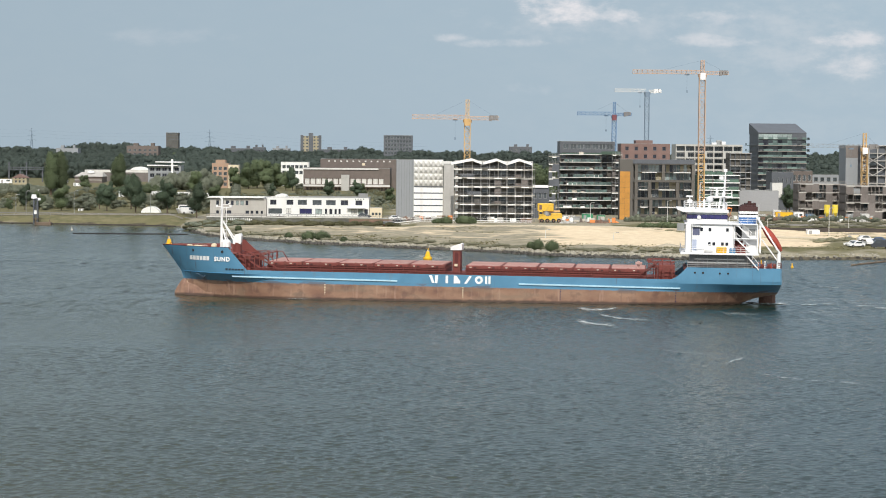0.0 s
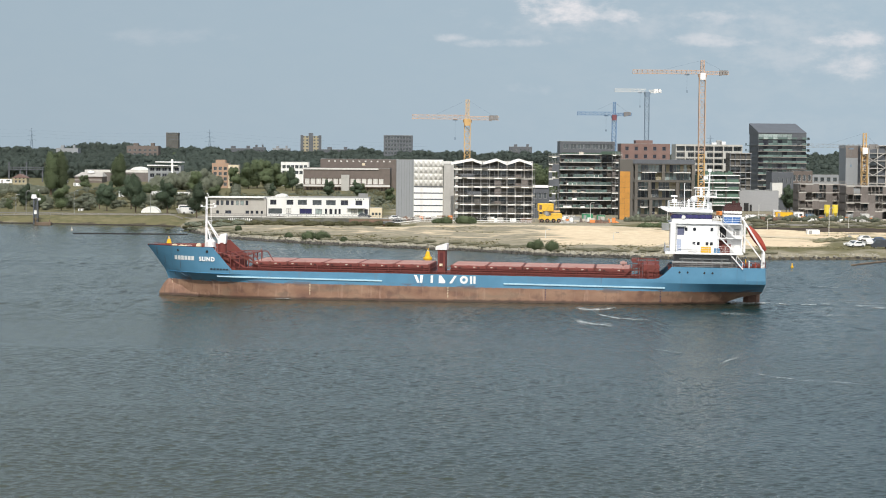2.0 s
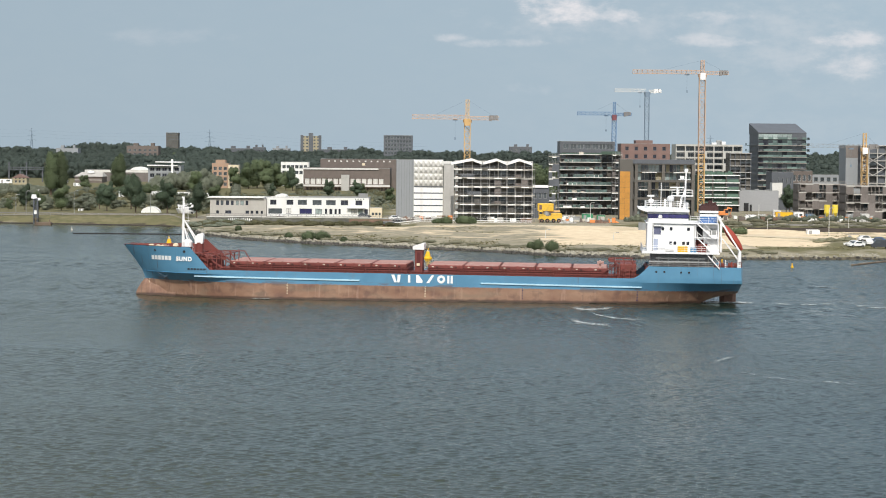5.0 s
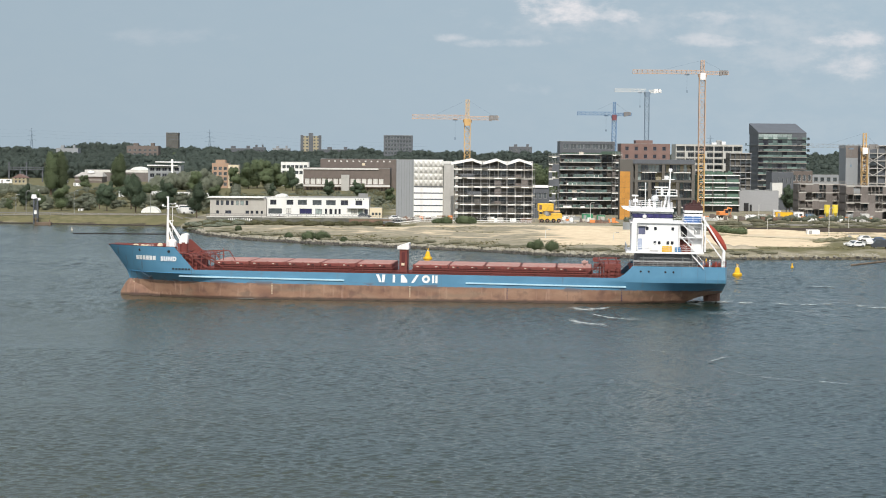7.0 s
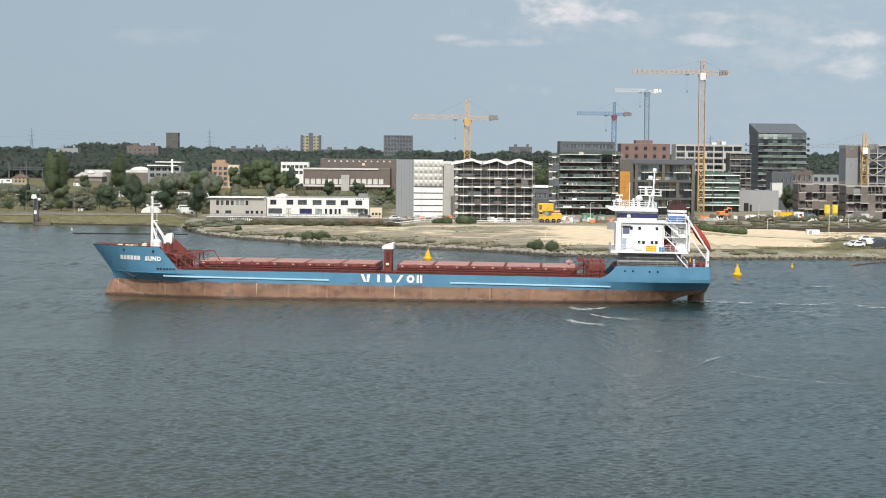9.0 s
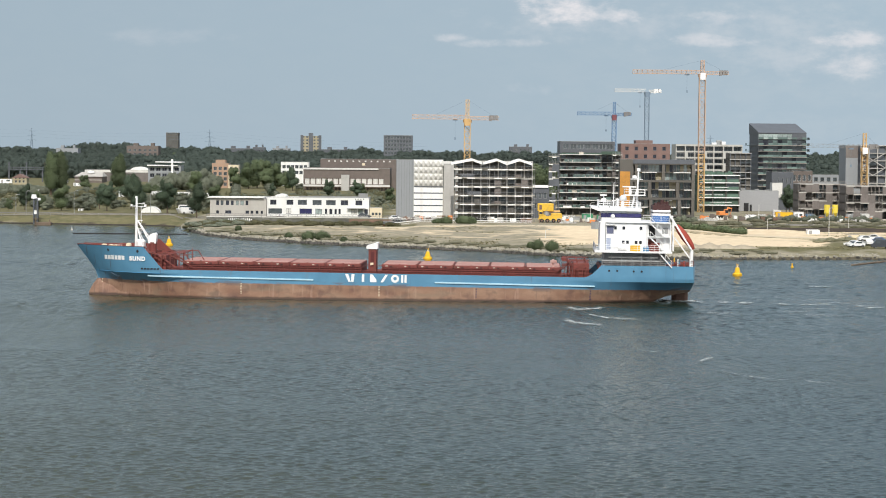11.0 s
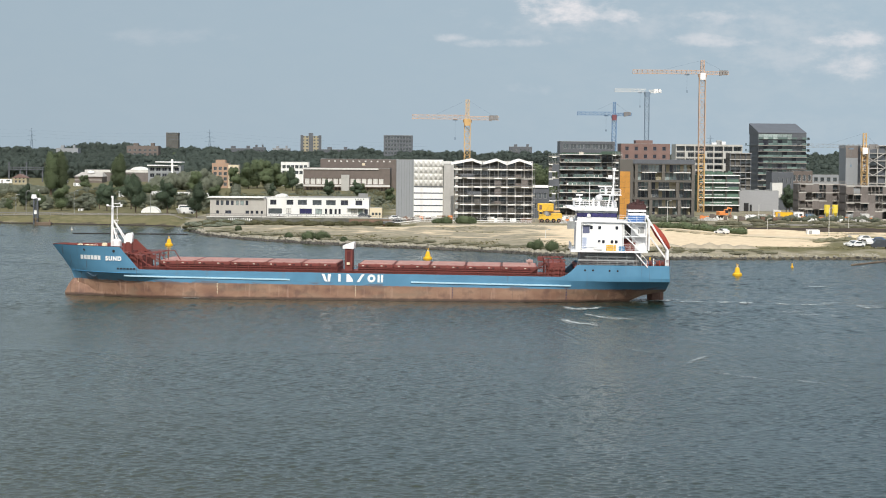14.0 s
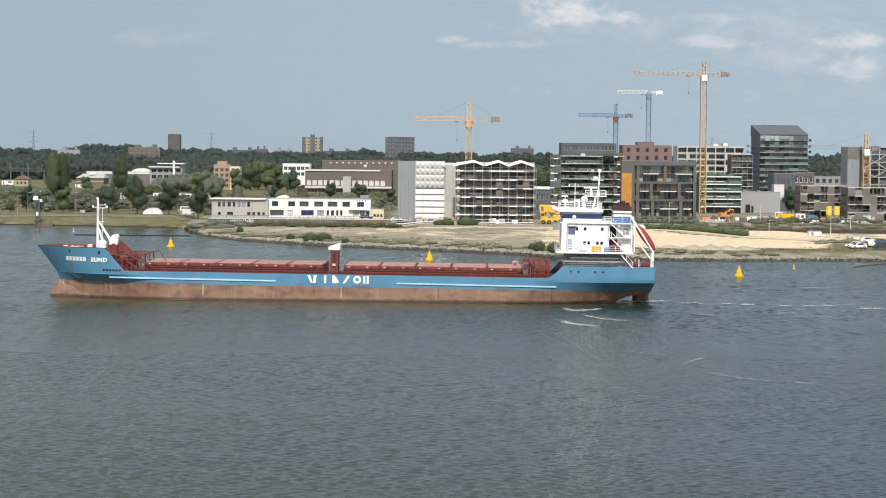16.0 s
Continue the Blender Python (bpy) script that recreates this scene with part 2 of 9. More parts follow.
def leaves(name, dark, light):
    m = bpy.data.materials.new(name)
    m.use_nodes = True
    n, l = m.node_tree.nodes, m.node_tree.links
    b = n["Principled BSDF"]
    b.inputs["Roughness"].default_value, b.inputs["Specular IOR Level"].default_value = 0.7, 0.2
    geo, ramp, info = n.new("ShaderNodeNewGeometry"), n.new("ShaderNodeMix"), n.new("ShaderNodeObjectInfo")
    ramp.data_type = "RGBA"
    l.new(geo.outputs["Random Per Island"], ramp.inputs["Factor"])
    ramp.inputs["A"].default_value, ramp.inputs["B"].default_value = (*dark, 1), (*light, 1)
    sc, mr = n.new("ShaderNodeVectorMath"), n.new("ShaderNodeMapRange")
    sc.operation = "SCALE"
    l.new(info.outputs["Random"], mr.inputs["Value"])
    mr.inputs["To Min"].default_value, mr.inputs["To Max"].default_value = 0.75, 1.25
    l.new(ramp.outputs["Result"], sc.inputs[0])
    l.new(mr.outputs[0], sc.inputs["Scale"])
    l.new(sc.outputs[0], b.inputs["Base Color"])
    tr, both, out = n.new("ShaderNodeBsdfTranslucent"), n.new("ShaderNodeMixShader"), n["Material Output"]
    l.new(sc.outputs[0], tr.inputs[0])
    both.inputs[0].default_value = 0.42
    l.new(b.outputs[0], both.inputs[1])
    l.new(tr.outputs[0], both.inputs[2])
    l.new(both.outputs[0], out.inputs["Surface"])
    return m


LEAF = leaves("leaves", (0.130, 0.166, 0.090), (0.165, 0.204, 0.116))
LEAF_DARK = leaves("dark_leaves", (0.084, 0.118, 0.078), (0.112, 0.148, 0.098))
LEAF_GREY = leaves("greyish_leaves", (0.20, 0.22, 0.165), (0.25, 0.27, 0.205))
REED = leaves("reed_grass", (0.22, 0.205, 0.11), (0.36, 0.33, 0.19))
# far foliage lightened and greyed: distance haze mixed into its colour
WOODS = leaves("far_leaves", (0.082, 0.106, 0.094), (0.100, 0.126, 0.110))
GRAVEL_GREEN = leaves("dusty_growth", (0.24, 0.235, 0.16), (0.31, 0.30, 0.21))
OLIVE = leaves("olive_scrub", (0.115, 0.115, 0.062), (0.20, 0.19, 0.11))


def hull_paint():
    """Blue topsides over brown-red bottom paint, with scrapes, rust runs and a dirty line at the water."""
    m = bpy.data.materials.new("hull_paint")
    m.use_nodes = True
    n, l = m.node_tree.nodes, m.node_tree.links
    b = n["Principled BSDF"]
    tc, sp = n.new("ShaderNodeTexCoord"), n.new("ShaderNodeSeparateXYZ")
    l.new(tc.outputs["Object"], sp.inputs[0])

    def noise_at(scale, stretch, detail=5):
        mp, t = n.new("ShaderNodeMapping"), n.new("ShaderNodeTexNoise")
        mp.inputs["Scale"].default_value = stretch
        l.new(tc.outputs["Object"], mp.inputs[0])
        l.new(mp.outputs[0], t.inputs["Vector"])
        t.inputs["Scale"].default_value, t.inputs["Detail"].default_value = scale, detail
        return t.outputs[0]

    def step(v, a, c, top=1.0):
        r = n.new("ShaderNodeMapRange")
        l.new(v, r.inputs["Value"])
        r.inputs["From Min"].default_value, r.inputs["From Max"].default_value, r.inputs["To Max"].default_value = a, c, top
        return r.outputs[0]

    def mix(f, a, c):
        x = n.new("ShaderNodeMix")
        x.data_type = "RGBA"
        l.new(f, x.inputs["Factor"])
        for k, v in (("A", a), ("B", c)):
            if isinstance(v, tuple):
                x.inputs[k].default_value = (*v, 1)
            else:
                l.new(v, x.inputs[k])
        return x.outputs["Result"]

    def calc(op, a, c):
        x = n.new("ShaderNodeMath")
        x.operation = op
        for i, v in enumerate((a, c)):
            if isinstance(v, (int, float)):
                x.inputs[i].default_value = v
            else:
                l.new(v, x.inputs[i])
        return x.outputs[0]

    blue = mix(step(noise_at(0.35, (1, 1, 1)), 0.35, 0.65), (0.082, 0.225, 0.355), (0.100, 0.262, 0.405))
    blue = mix(step(noise_at(0.9, (1, 1, 0.1), 7), 0.60, 0.75, 0.35), blue, (0.15, 0.17, 0.18))
    brown = mix(step(noise_at(0.25, (1, 1, 2)), 0.35, 0.65), (0.225, 0.122, 0.082), (0.325, 0.20, 0.135))
    brown = mix(step(noise_at(1.3, (0.5, 1, 0.5), 8), 0.50, 0.68, 0.7), brown, (0.13, 0.072, 0.058))
    brown = mix(step(noise_at(0.5, (0.4, 1, 1.2), 7), 0.52, 0.70, 0.5), brown, (0.20, 0.165, 0.12))
    brown = mix(step(noise_at(1.1, (1.3, 1, 0.15), 6), 0.58, 0.72, 0.5), brown, (0.45, 0.30, 0.23))
    ragged = calc("ADD", sp.outputs[2], calc("MULTIPLY", calc("SUBTRACT", noise_at(2.5, (1, 1, 1), 8), 0.5), 0.24))
    color = mix(step(ragged, 1.98, 2.10), brown, blue)
    worn = calc("MULTIPLY", step(noise_at(1.0, (0.25, 1, 1), 8), 0.56, 0.62), calc("MULTIPLY", step(sp.outputs[2], 1.5, 1.9), step(sp.outputs[2], 2.6, 2.2)))
    color = mix(calc("MULTIPLY", worn, 0.7), color, (0.13, 0.10, 0.10))
    runs = calc("MULTIPLY", step(noise_at(2.2, (1.0, 0.2, 0.05), 4), 0.63, 0.70), step(noise_at(0.12, (1, 1, 0.4), 3), 0.48, 0.58))
    color = mix(calc("MULTIPLY", runs, 0.45), color, (0.09, 0.075, 0.07))
    wet = calc("ADD", calc("ADD", sp.outputs[2], calc("MULTIPLY", sp.outputs[0], 0.0073)), calc("MULTIPLY", calc("SUBTRACT", noise_at(0.8, (1, 1, 1)), 0.5), 0.5))
    color = mix(step(wet, 0.50, 0.22, 0.85), color, (0.055, 0.035, 0.028))
    l.new(color, b.inputs["Base Color"])
    b.inputs["Roughness"].default_value = 0.5
    bp = n.new("ShaderNodeBump")
    bp.inputs["Strength"].default_value, bp.inputs["Distance"].default_value = 0.5, 0.02
    l.new(noise_at(0.7, (1, 1, 1), 2), bp.inputs["Height"])
    l.new(bp.outputs[0], b.inputs["Normal"])
    return m


HULL = hull_paint()


def water_surface():
    m = bpy.data.materials.new("harbour_water")
    m.use_nodes = True
    n, l = m.node_tree.nodes, m.node_tree.links
    b = n["Principled BSDF"]
    b.inputs["IOR"].default_value, b.inputs["Roughness"].default_value, b.inputs["Specular IOR Level"].default_value = 1.333, 0.145, 0.35
    tc = n.new("ShaderNodeTexCoord")

    def waves(scale, stretch, detail, rough=0.5, turn=0.0):
        mp, t = n.new("ShaderNodeMapping"), n.new("ShaderNodeTexNoise")
        mp.inputs["Scale"].default_value, mp.inputs["Rotation"].default_value = stretch, (0, 0, turn)
        l.new(tc.outputs["Object"], mp.inputs[0])
        l.new(mp.outputs[0], t.inputs["Vector"])
        t.inputs["Scale"].default_value, t.inputs["Detail"].default_value, t.inputs["Roughness"].default_value = scale, detail, rough
        return t.outputs[0]

    chop, swell, calm = waves(2.2, (1.0, 0.85, 1), 3, 0.6, 0.3), waves(0.16, (0.8, 1.0, 1), 3, 0.5, -0.2), waves(0.012, (0.5, 1, 1), 4)
    gain = n.new("ShaderNodeMapRange")
    l.new(calm, gain.inputs["Value"])
    gain.inputs["From Min"].default_value, gain.inputs["From Max"].default_value = 0.35, 0.65
    gain.inputs["To Min"].default_value, gain.inputs["To Max"].default_value = 0.55, 1.15
    b1, b2 = n.new("ShaderNodeBump"), n.new("ShaderNodeBump")
    b1.inputs["Distance"].default_value, b2.inputs["Distance"].default_value = 0.11, 0.2
    b1.inputs["Strength"].default_value = 1.0
    l.new(gain.outputs[0], b1.inputs["Strength"])
    b2.inputs["Strength"].default_value = 0.6
    l.new(chop, b1.inputs["Height"])
    l.new(swell, b2.inputs["Height"])
    l.new(b2.outputs[0], b1.inputs["Normal"])
    l.new(b1.outputs[0], b.inputs["Normal"])
    mx = n.new("ShaderNodeMix")
    mx.data_type = "RGBA"
    # greyer left and bluer right: the reflected sky's tone put into the colour
    sp, sky_tone, both = n.new("ShaderNodeSeparateXYZ"), n.new("ShaderNodeMapRange"), n.new("ShaderNodeMath")
    l.new(tc.outputs["Object"], sp.inputs[0])
    l.new(sp.outputs[0], sky_tone.inputs["Value"])
    for k, v in zip(("From Min", "From Max", "To Min", "To Max"), (-70, 40, 0.75, -0.45)):
        sky_tone.inputs[k].default_value = v
    both.operation, both.use_clamp = "ADD", True
    l.new(calm, both.inputs[0])
    l.new(sky_tone.outputs[0], both.inputs[1])
    l.new(both.outputs[0], mx.inputs["Factor"])
    mx.inputs["A"].default_value, mx.inputs["B"].default_value = (0.010, 0.023, 0.018, 1), (0.046, 0.051, 0.029, 1)
    l.new(mx.outputs["Result"], b.inputs["Base Color"])
    return m


WATER = water_surface()


def ground_surface():
    """Grass, gravel and bare sand by their places on the plan, each mottled at two scales."""
    m = bpy.data.materials.new("ground_surface")
    m.use_nodes = True
    n, l = m.node_tree.nodes, m.node_tree.links
    b = n["Principled BSDF"]
    b.inputs["Roughness"].default_value, b.inputs["Specular IOR Level"].default_value = 0.95, 0.1
    tc, at = n.new("ShaderNodeTexCoord"), n.new("ShaderNodeVertexColor")
    at.layer_name = "cover"
    sp = n.new("ShaderNodeSeparateColor")
    l.new(at.outputs["Color"], sp.inputs[0])

    def noise_at(scale, detail=6):
        t = n.new("ShaderNodeTexNoise")
        l.new(tc.outputs["Object"], t.inputs["Vector"])
        t.inputs["Scale"].default_value, t.inputs["Detail"].default_value = scale, detail
        return t.outputs[0]

    def mix(f, a, c):
        x = n.new("ShaderNodeMix")
        x.data_type = "RGBA"
        l.new(f, x.inputs["Factor"])
        for k, v in (("A", a), ("B", c)):
            if isinstance(v, tuple):
                x.inputs[k].default_value = (*v, 1)
            else:
                l.new(v, x.inputs[k])
        return x.outputs["Result"]

    def step(v, a, c):
        r = n.new("ShaderNodeMapRange")
        l.new(v, r.inputs["Value"])
        r.inputs["From Min"].default_value, r.inputs["From Max"].default_value = a, c
        return r.outputs[0]

    def edge(v):
        s = n.new("ShaderNodeMath")
        s.operation = "ADD"
        k = n.new("ShaderNodeMath")
        k.operation = "MULTIPLY_ADD"
        l.new(noise_at(0.12, 8), k.inputs[0])
        k.inputs[1].default_value, k.inputs[2].default_value = 0.9, -0.45
        l.new(v, s.inputs[0])
        l.new(k.outputs[0], s.inputs[1])
        return step(s.outputs[0], 0.42, 0.58)

    grass = mix(step(noise_at(0.35), 0.35, 0.65), (0.105, 0.105, 0.055), (0.19, 0.170, 0.10))
    grass = mix(step(noise_at(0.03, 3), 0.4, 0.65), grass, (0.15, 0.14, 0.075))
    gravel = mix(step(noise_at(0.6), 0.35, 0.65), (0.228, 0.208, 0.156), (0.34, 0.305, 0.228))
    gravel = mix(step(noise_at(0.10, 7), 0.55, 0.70), gravel, (0.215, 0.195, 0.125))
    sand = mix(step(noise_at(0.5), 0.35, 0.65), (0.60, 0.48, 0.33), (0.70, 0.585, 0.42))
    sand = mix(step(noise_at(0.07, 5), 0.58, 0.75), sand, (0.44, 0.36, 0.25))
    color = mix(edge(sp.outputs[0]), grass, gravel)
    wet = mix(step(noise_at(0.9), 0.4, 0.6), (0.07, 0.062, 0.045), (0.12, 0.105, 0.075))
    color = mix(edge(sp.outputs[1]), color, sand)
    color = mix(edge(sp.outputs[2]), color, wet)
    l.new(color, b.inputs["Base Color"])
    bp = n.new("ShaderNodeBump")
    bp.inputs["Strength"].default_value, bp.inputs["Distance"].default_value = 0.8, 0.25
    l.new(noise_at(0.8), bp.inputs["Height"])
    l.new(bp.outputs[0], b.inputs["Normal"])
    return m


GROUND = ground_surface()

# ---- mesh tools ----
class Shape:
    """Vertices and faces of one mesh."""

    def __init__(self):
        self.v, self.f = [], []

    def add(self, verts, faces):
        k = len(self.v)
        self.v += [tuple(p) for p in verts]
        self.f += [tuple(i + k for i in f) for f in faces]
        return self

    def box(self, x0, x1, y0, y1, z0, z1):
        return self.add([(x, y, z) for x in (x0, x1) for y in (y0, y1) for z in (z0, z1)],
                        [(0, 1, 3, 2), (4, 6, 7, 5), (0, 4, 5, 1), (2, 3, 7, 6), (0, 2, 6, 4), (1, 5, 7, 3)])

    def soft_box(self, x0, x1, y0, y1, z0, z1, c):
        """A box with its upper and upright edges cut off by c."""
        def ring(z, k):
            a, b, d, e = x0 + k, x1 - k, y0 + k, y1 - k
            return [(a + c, d, z), (b - c, d, z), (b, d + c, z), (b, e - c, z), (b - c, e, z), (a + c, e, z), (a, e - c, z), (a, d + c, z)]
        rings = [ring(z0, 0), ring(z1 - c, 0), ring(z1, c * 0.8)]
        return self.rings(rings)

    def rings(self, rings, caps=True, loop=True):
        n, faces = len(rings[0]), []
        for i in range(len(rings) - 1):
            for j in range(n if loop else n - 1):
                a, b = i * n + j, i * n + (j + 1) % n
                faces.append((a, b, b + n, a + n))
        if caps:
            faces += [tuple(range(n))[::-1], tuple(range((len(rings) - 1) * n, len(rings) * n))]
        return self.add([p for r in rings for p in r], faces)

    def rod(self, p, q, r0, r1=None, n=6):
        p, q, r1 = Vector(p), Vector(q), r0 if r1 is None else r1
        w = (q - p).normalized()
        a = w.cross((0, 0, 1) if abs(w.z) < 0.9 else (1, 0, 0)).normalized()
        b = w.cross(a)
        turn = [(math.cos(6.28319 * (k + 0.5) / n), math.sin(6.28319 * (k + 0.5) / n)) for k in range(n)]
        return self.rings([[c + (a * x + b * y) * r for x, y in turn] for c, r in ((p, r0), (q, r1))])

    def bar(self, p, q, r):
        return self.rod(p, q, r * 1.2, n=4)

    def prism(self, outline, y0, y1):
        """An outline in x and z, from y0 to y1."""
        return self.rings([[(x, y, z) for x, z in outline] for y in (y0, y1)])

    def mesh(self, name, material, smooth=False):
        m = bpy.data.meshes.new(name)
        m.from_pydata(self.v, [], self.f)
        m.materials.append(material)
        if smooth:
            m.polygons.foreach_set("use_smooth", [True] * len(m.polygons))
            m.set_sharp_from_angle(angle=radians(38))
        m.update()
        return m


def mend(mesh):
    bm = bmesh.new()
    bm.from_mesh(mesh)
    bmesh.ops.recalc_face_normals(bm, faces=bm.faces)
    bm.to_mesh(mesh)
    bm.free()
    return mesh


def part(name, shape, material, parent=None, label="", smooth=False):
    ob = new(name, mend(shape.mesh(name, material, smooth)))
    ob.parent = parent
    return tagged(ob, label)


def piece(name, mesh, parent, x=0, y=0, z=0, scale=None):
    """A further object on a mesh that alike pieces share."""
    ob = new(name, mesh)
    ob.parent, ob.location = parent, (x, y, z)
    if scale:
        ob.scale = scale
    return ob


def thing(name, label, category, x=0, y=0, z=0, turn=0, group="", kind=""):
    ob = new(name)
    ob.matrix_basis = pose(x, y, z, 0, 0, turn)
    return tagged(ob, label, category, group, kind)


def box_of(*a):
    return Shape().box(*a)


# ---- ground and water ----
SHORE = [(-3000, 900), (-400, 735), (-160, 699), (-120, 689), (-95, 683), (-84, 677), (-79, 658), (-75, 637), (-66, 605), (-54, 582),
         (-30, 556), (9, 525), (29, 504), (54, 495), (81, 499), (105, 503), (150, 512), (400, 560), (3000, 900)]

ROAD_LINE = [(-20, 628), (30, 622), (55, 607.5), (70, 586.5), (81, 573), (98.8, 561.7), (125, 556), (160, 551), (300, 542)]


def shore(x):
    for (a, b), (c, d) in zip(SHORE, SHORE[1:]):
        if x <= c:
            return b + (d - b) * (x - a) / (c - a)
    return SHORE[-1][1]


def ramp(v, *pairs):
    for (a, b), (c, d) in zip(pairs, pairs[1:]):
        if v <= c:
            return b + (d - b) * max(0.0, (v - a) / (c - a))
    return pairs[-1][1]


def height(x, y):
    d = y - shore(x)
    if x < -84:
        z = ramp(d, (-10, -3), (0, -0.05), (2, 0.7), (9, 2.6), (14, 3.0), (5000, 3.0))
    else:
        low = ramp(x, (-84, 1), (-20, 1), (5, 0), (5000, 0))
        z = ramp(d, (-10, -3), (0, -0.05), (3, 0.9), (14, 1.7), (45, 2.3 - 0.3 * low), (90, 2.8 - 0.7 * low), (102, 3.0 - 0.4 * low), (106, 3.0), (5000, 3.0))
        if x < -6 and d > 20:
            floor = 2.0 + 1.0 * min(1, max(0, (y - 661.5) / 3))
            z = z + (min(z, floor) - z) * ramp(x, (-84, 1), (-14, 1), (-6, 0), (5000, 0))
    if d > 2:
        z += (0.4 * noise.noise((x * 0.06, y * 0.06, 1.0)) + 0.3 * noise.noise((x * 0.16, y * 0.12, 4.0))) * min(1, (d - 2) / 12) * (1 if y < 640 else 0.25) * (1 if x < 62 else 0.35)
        # a sand heap's low crest
        if 12 < x < 105:
            z += 0.5 * math.exp(-((y - 600) / 14) ** 2) * min(1, (x - 12) / 12) * min(1, (105 - x) / 12)
    return z


def make_ground():
    xs = [-3000, -2000, -1400, -1000, -700, -500, -380, -300, -250] + list(np.arange(-210, 231, 3.0)) + [260, 320, 400, 520, 700, 1000, 1400, 2000, 3000]
    ys = list(np.arange(480, 640, 2.5)) + list(np.arange(640, 760, 4.0)) + [780, 820, 880, 960, 1060, 1200, 1400, 1700, 2100, 2600, 3200, 4000, 4900]
    s = Shape()
    s.v = [(x, y, height(x, y)) for y in ys for x in xs]
    w = len(xs)
    s.f = [(j * w + i, j * w + i + 1, (j + 1) * w + i + 1, (j + 1) * w + i) for j in range(len(ys) - 1) for i in range(w - 1)]
    ob = part("ground", s, GROUND, smooth=True)
    tagged(ob, "river bank of sand, gravel and dry grass running back to the city", "ground", kind="structure")
    cover = ob.data.color_attributes.new("cover", "FLOAT_COLOR", "POINT")
    for k, (x, y, z) in enumerate(s.v):
        d = y - shore(x)
        gravel = sand = 0.0
        if x > -84:
            gravel = ramp(d, (-5, 1), (10, 0.9), (16, 0.55), (26, 0.6), (50, 0.8), (80, 0.62), (110, 0.2), (5000, 0.25)) * ramp(x, (-84, 1), (50, 1), (70, 0.6), (5000, 0.6))
            if -8 < x < 50 and d > 14:
                gravel = max(gravel, 0.86)
            inside = min(ramp(x, (-10, 0), (0, 0.12), (16, 0.3), (30, 0.55), (42, 1), (88, 1), (104, 0), (5000, 0)), ramp(y - ramp(x, *ROAD_LINE), (-50, 1), (-8, 1), (-4, 0), (5000, 0)))
            sand = min(inside, ramp(d, (0, 0), (18, 0.1), (34, 0.95), (5000, 1)))
            if 52 < x < 150 and ramp(x, *ROAD_LINE) - 2 < y < 612:
                sand = max(sand, ramp(x, (52, 0), (60, 0.85), (88, 0.8), (100, 0.58), (125, 0.48), (5000, 0.45)))
            sand = max(sand, 0.42 * ramp(d, (0, 0), (20, 0.2), (34, 1), (72, 1), (88, 0), (5000, 0)) * ramp(x, (-84, 0), (-60, 1), (30, 1), (31, 0), (5000, 0)))
        else:
            gravel = ramp(d, (0, 0.4), (4, 0.3), (9, 0.3), (16, 0.32), (22, 0.2), (5000, 0.2))
        if y > 640:
            gravel = max(gravel, 0.55 if x > -20 else 0.3)
        cover.data[k].color = (gravel, sand, ramp(d, (-5, 1), (0.8 if x > -84 else 0.5, 1), (2.6 if x > -84 else 1.8, 0), (5000, 0)), 1)
    return ob


make_ground()


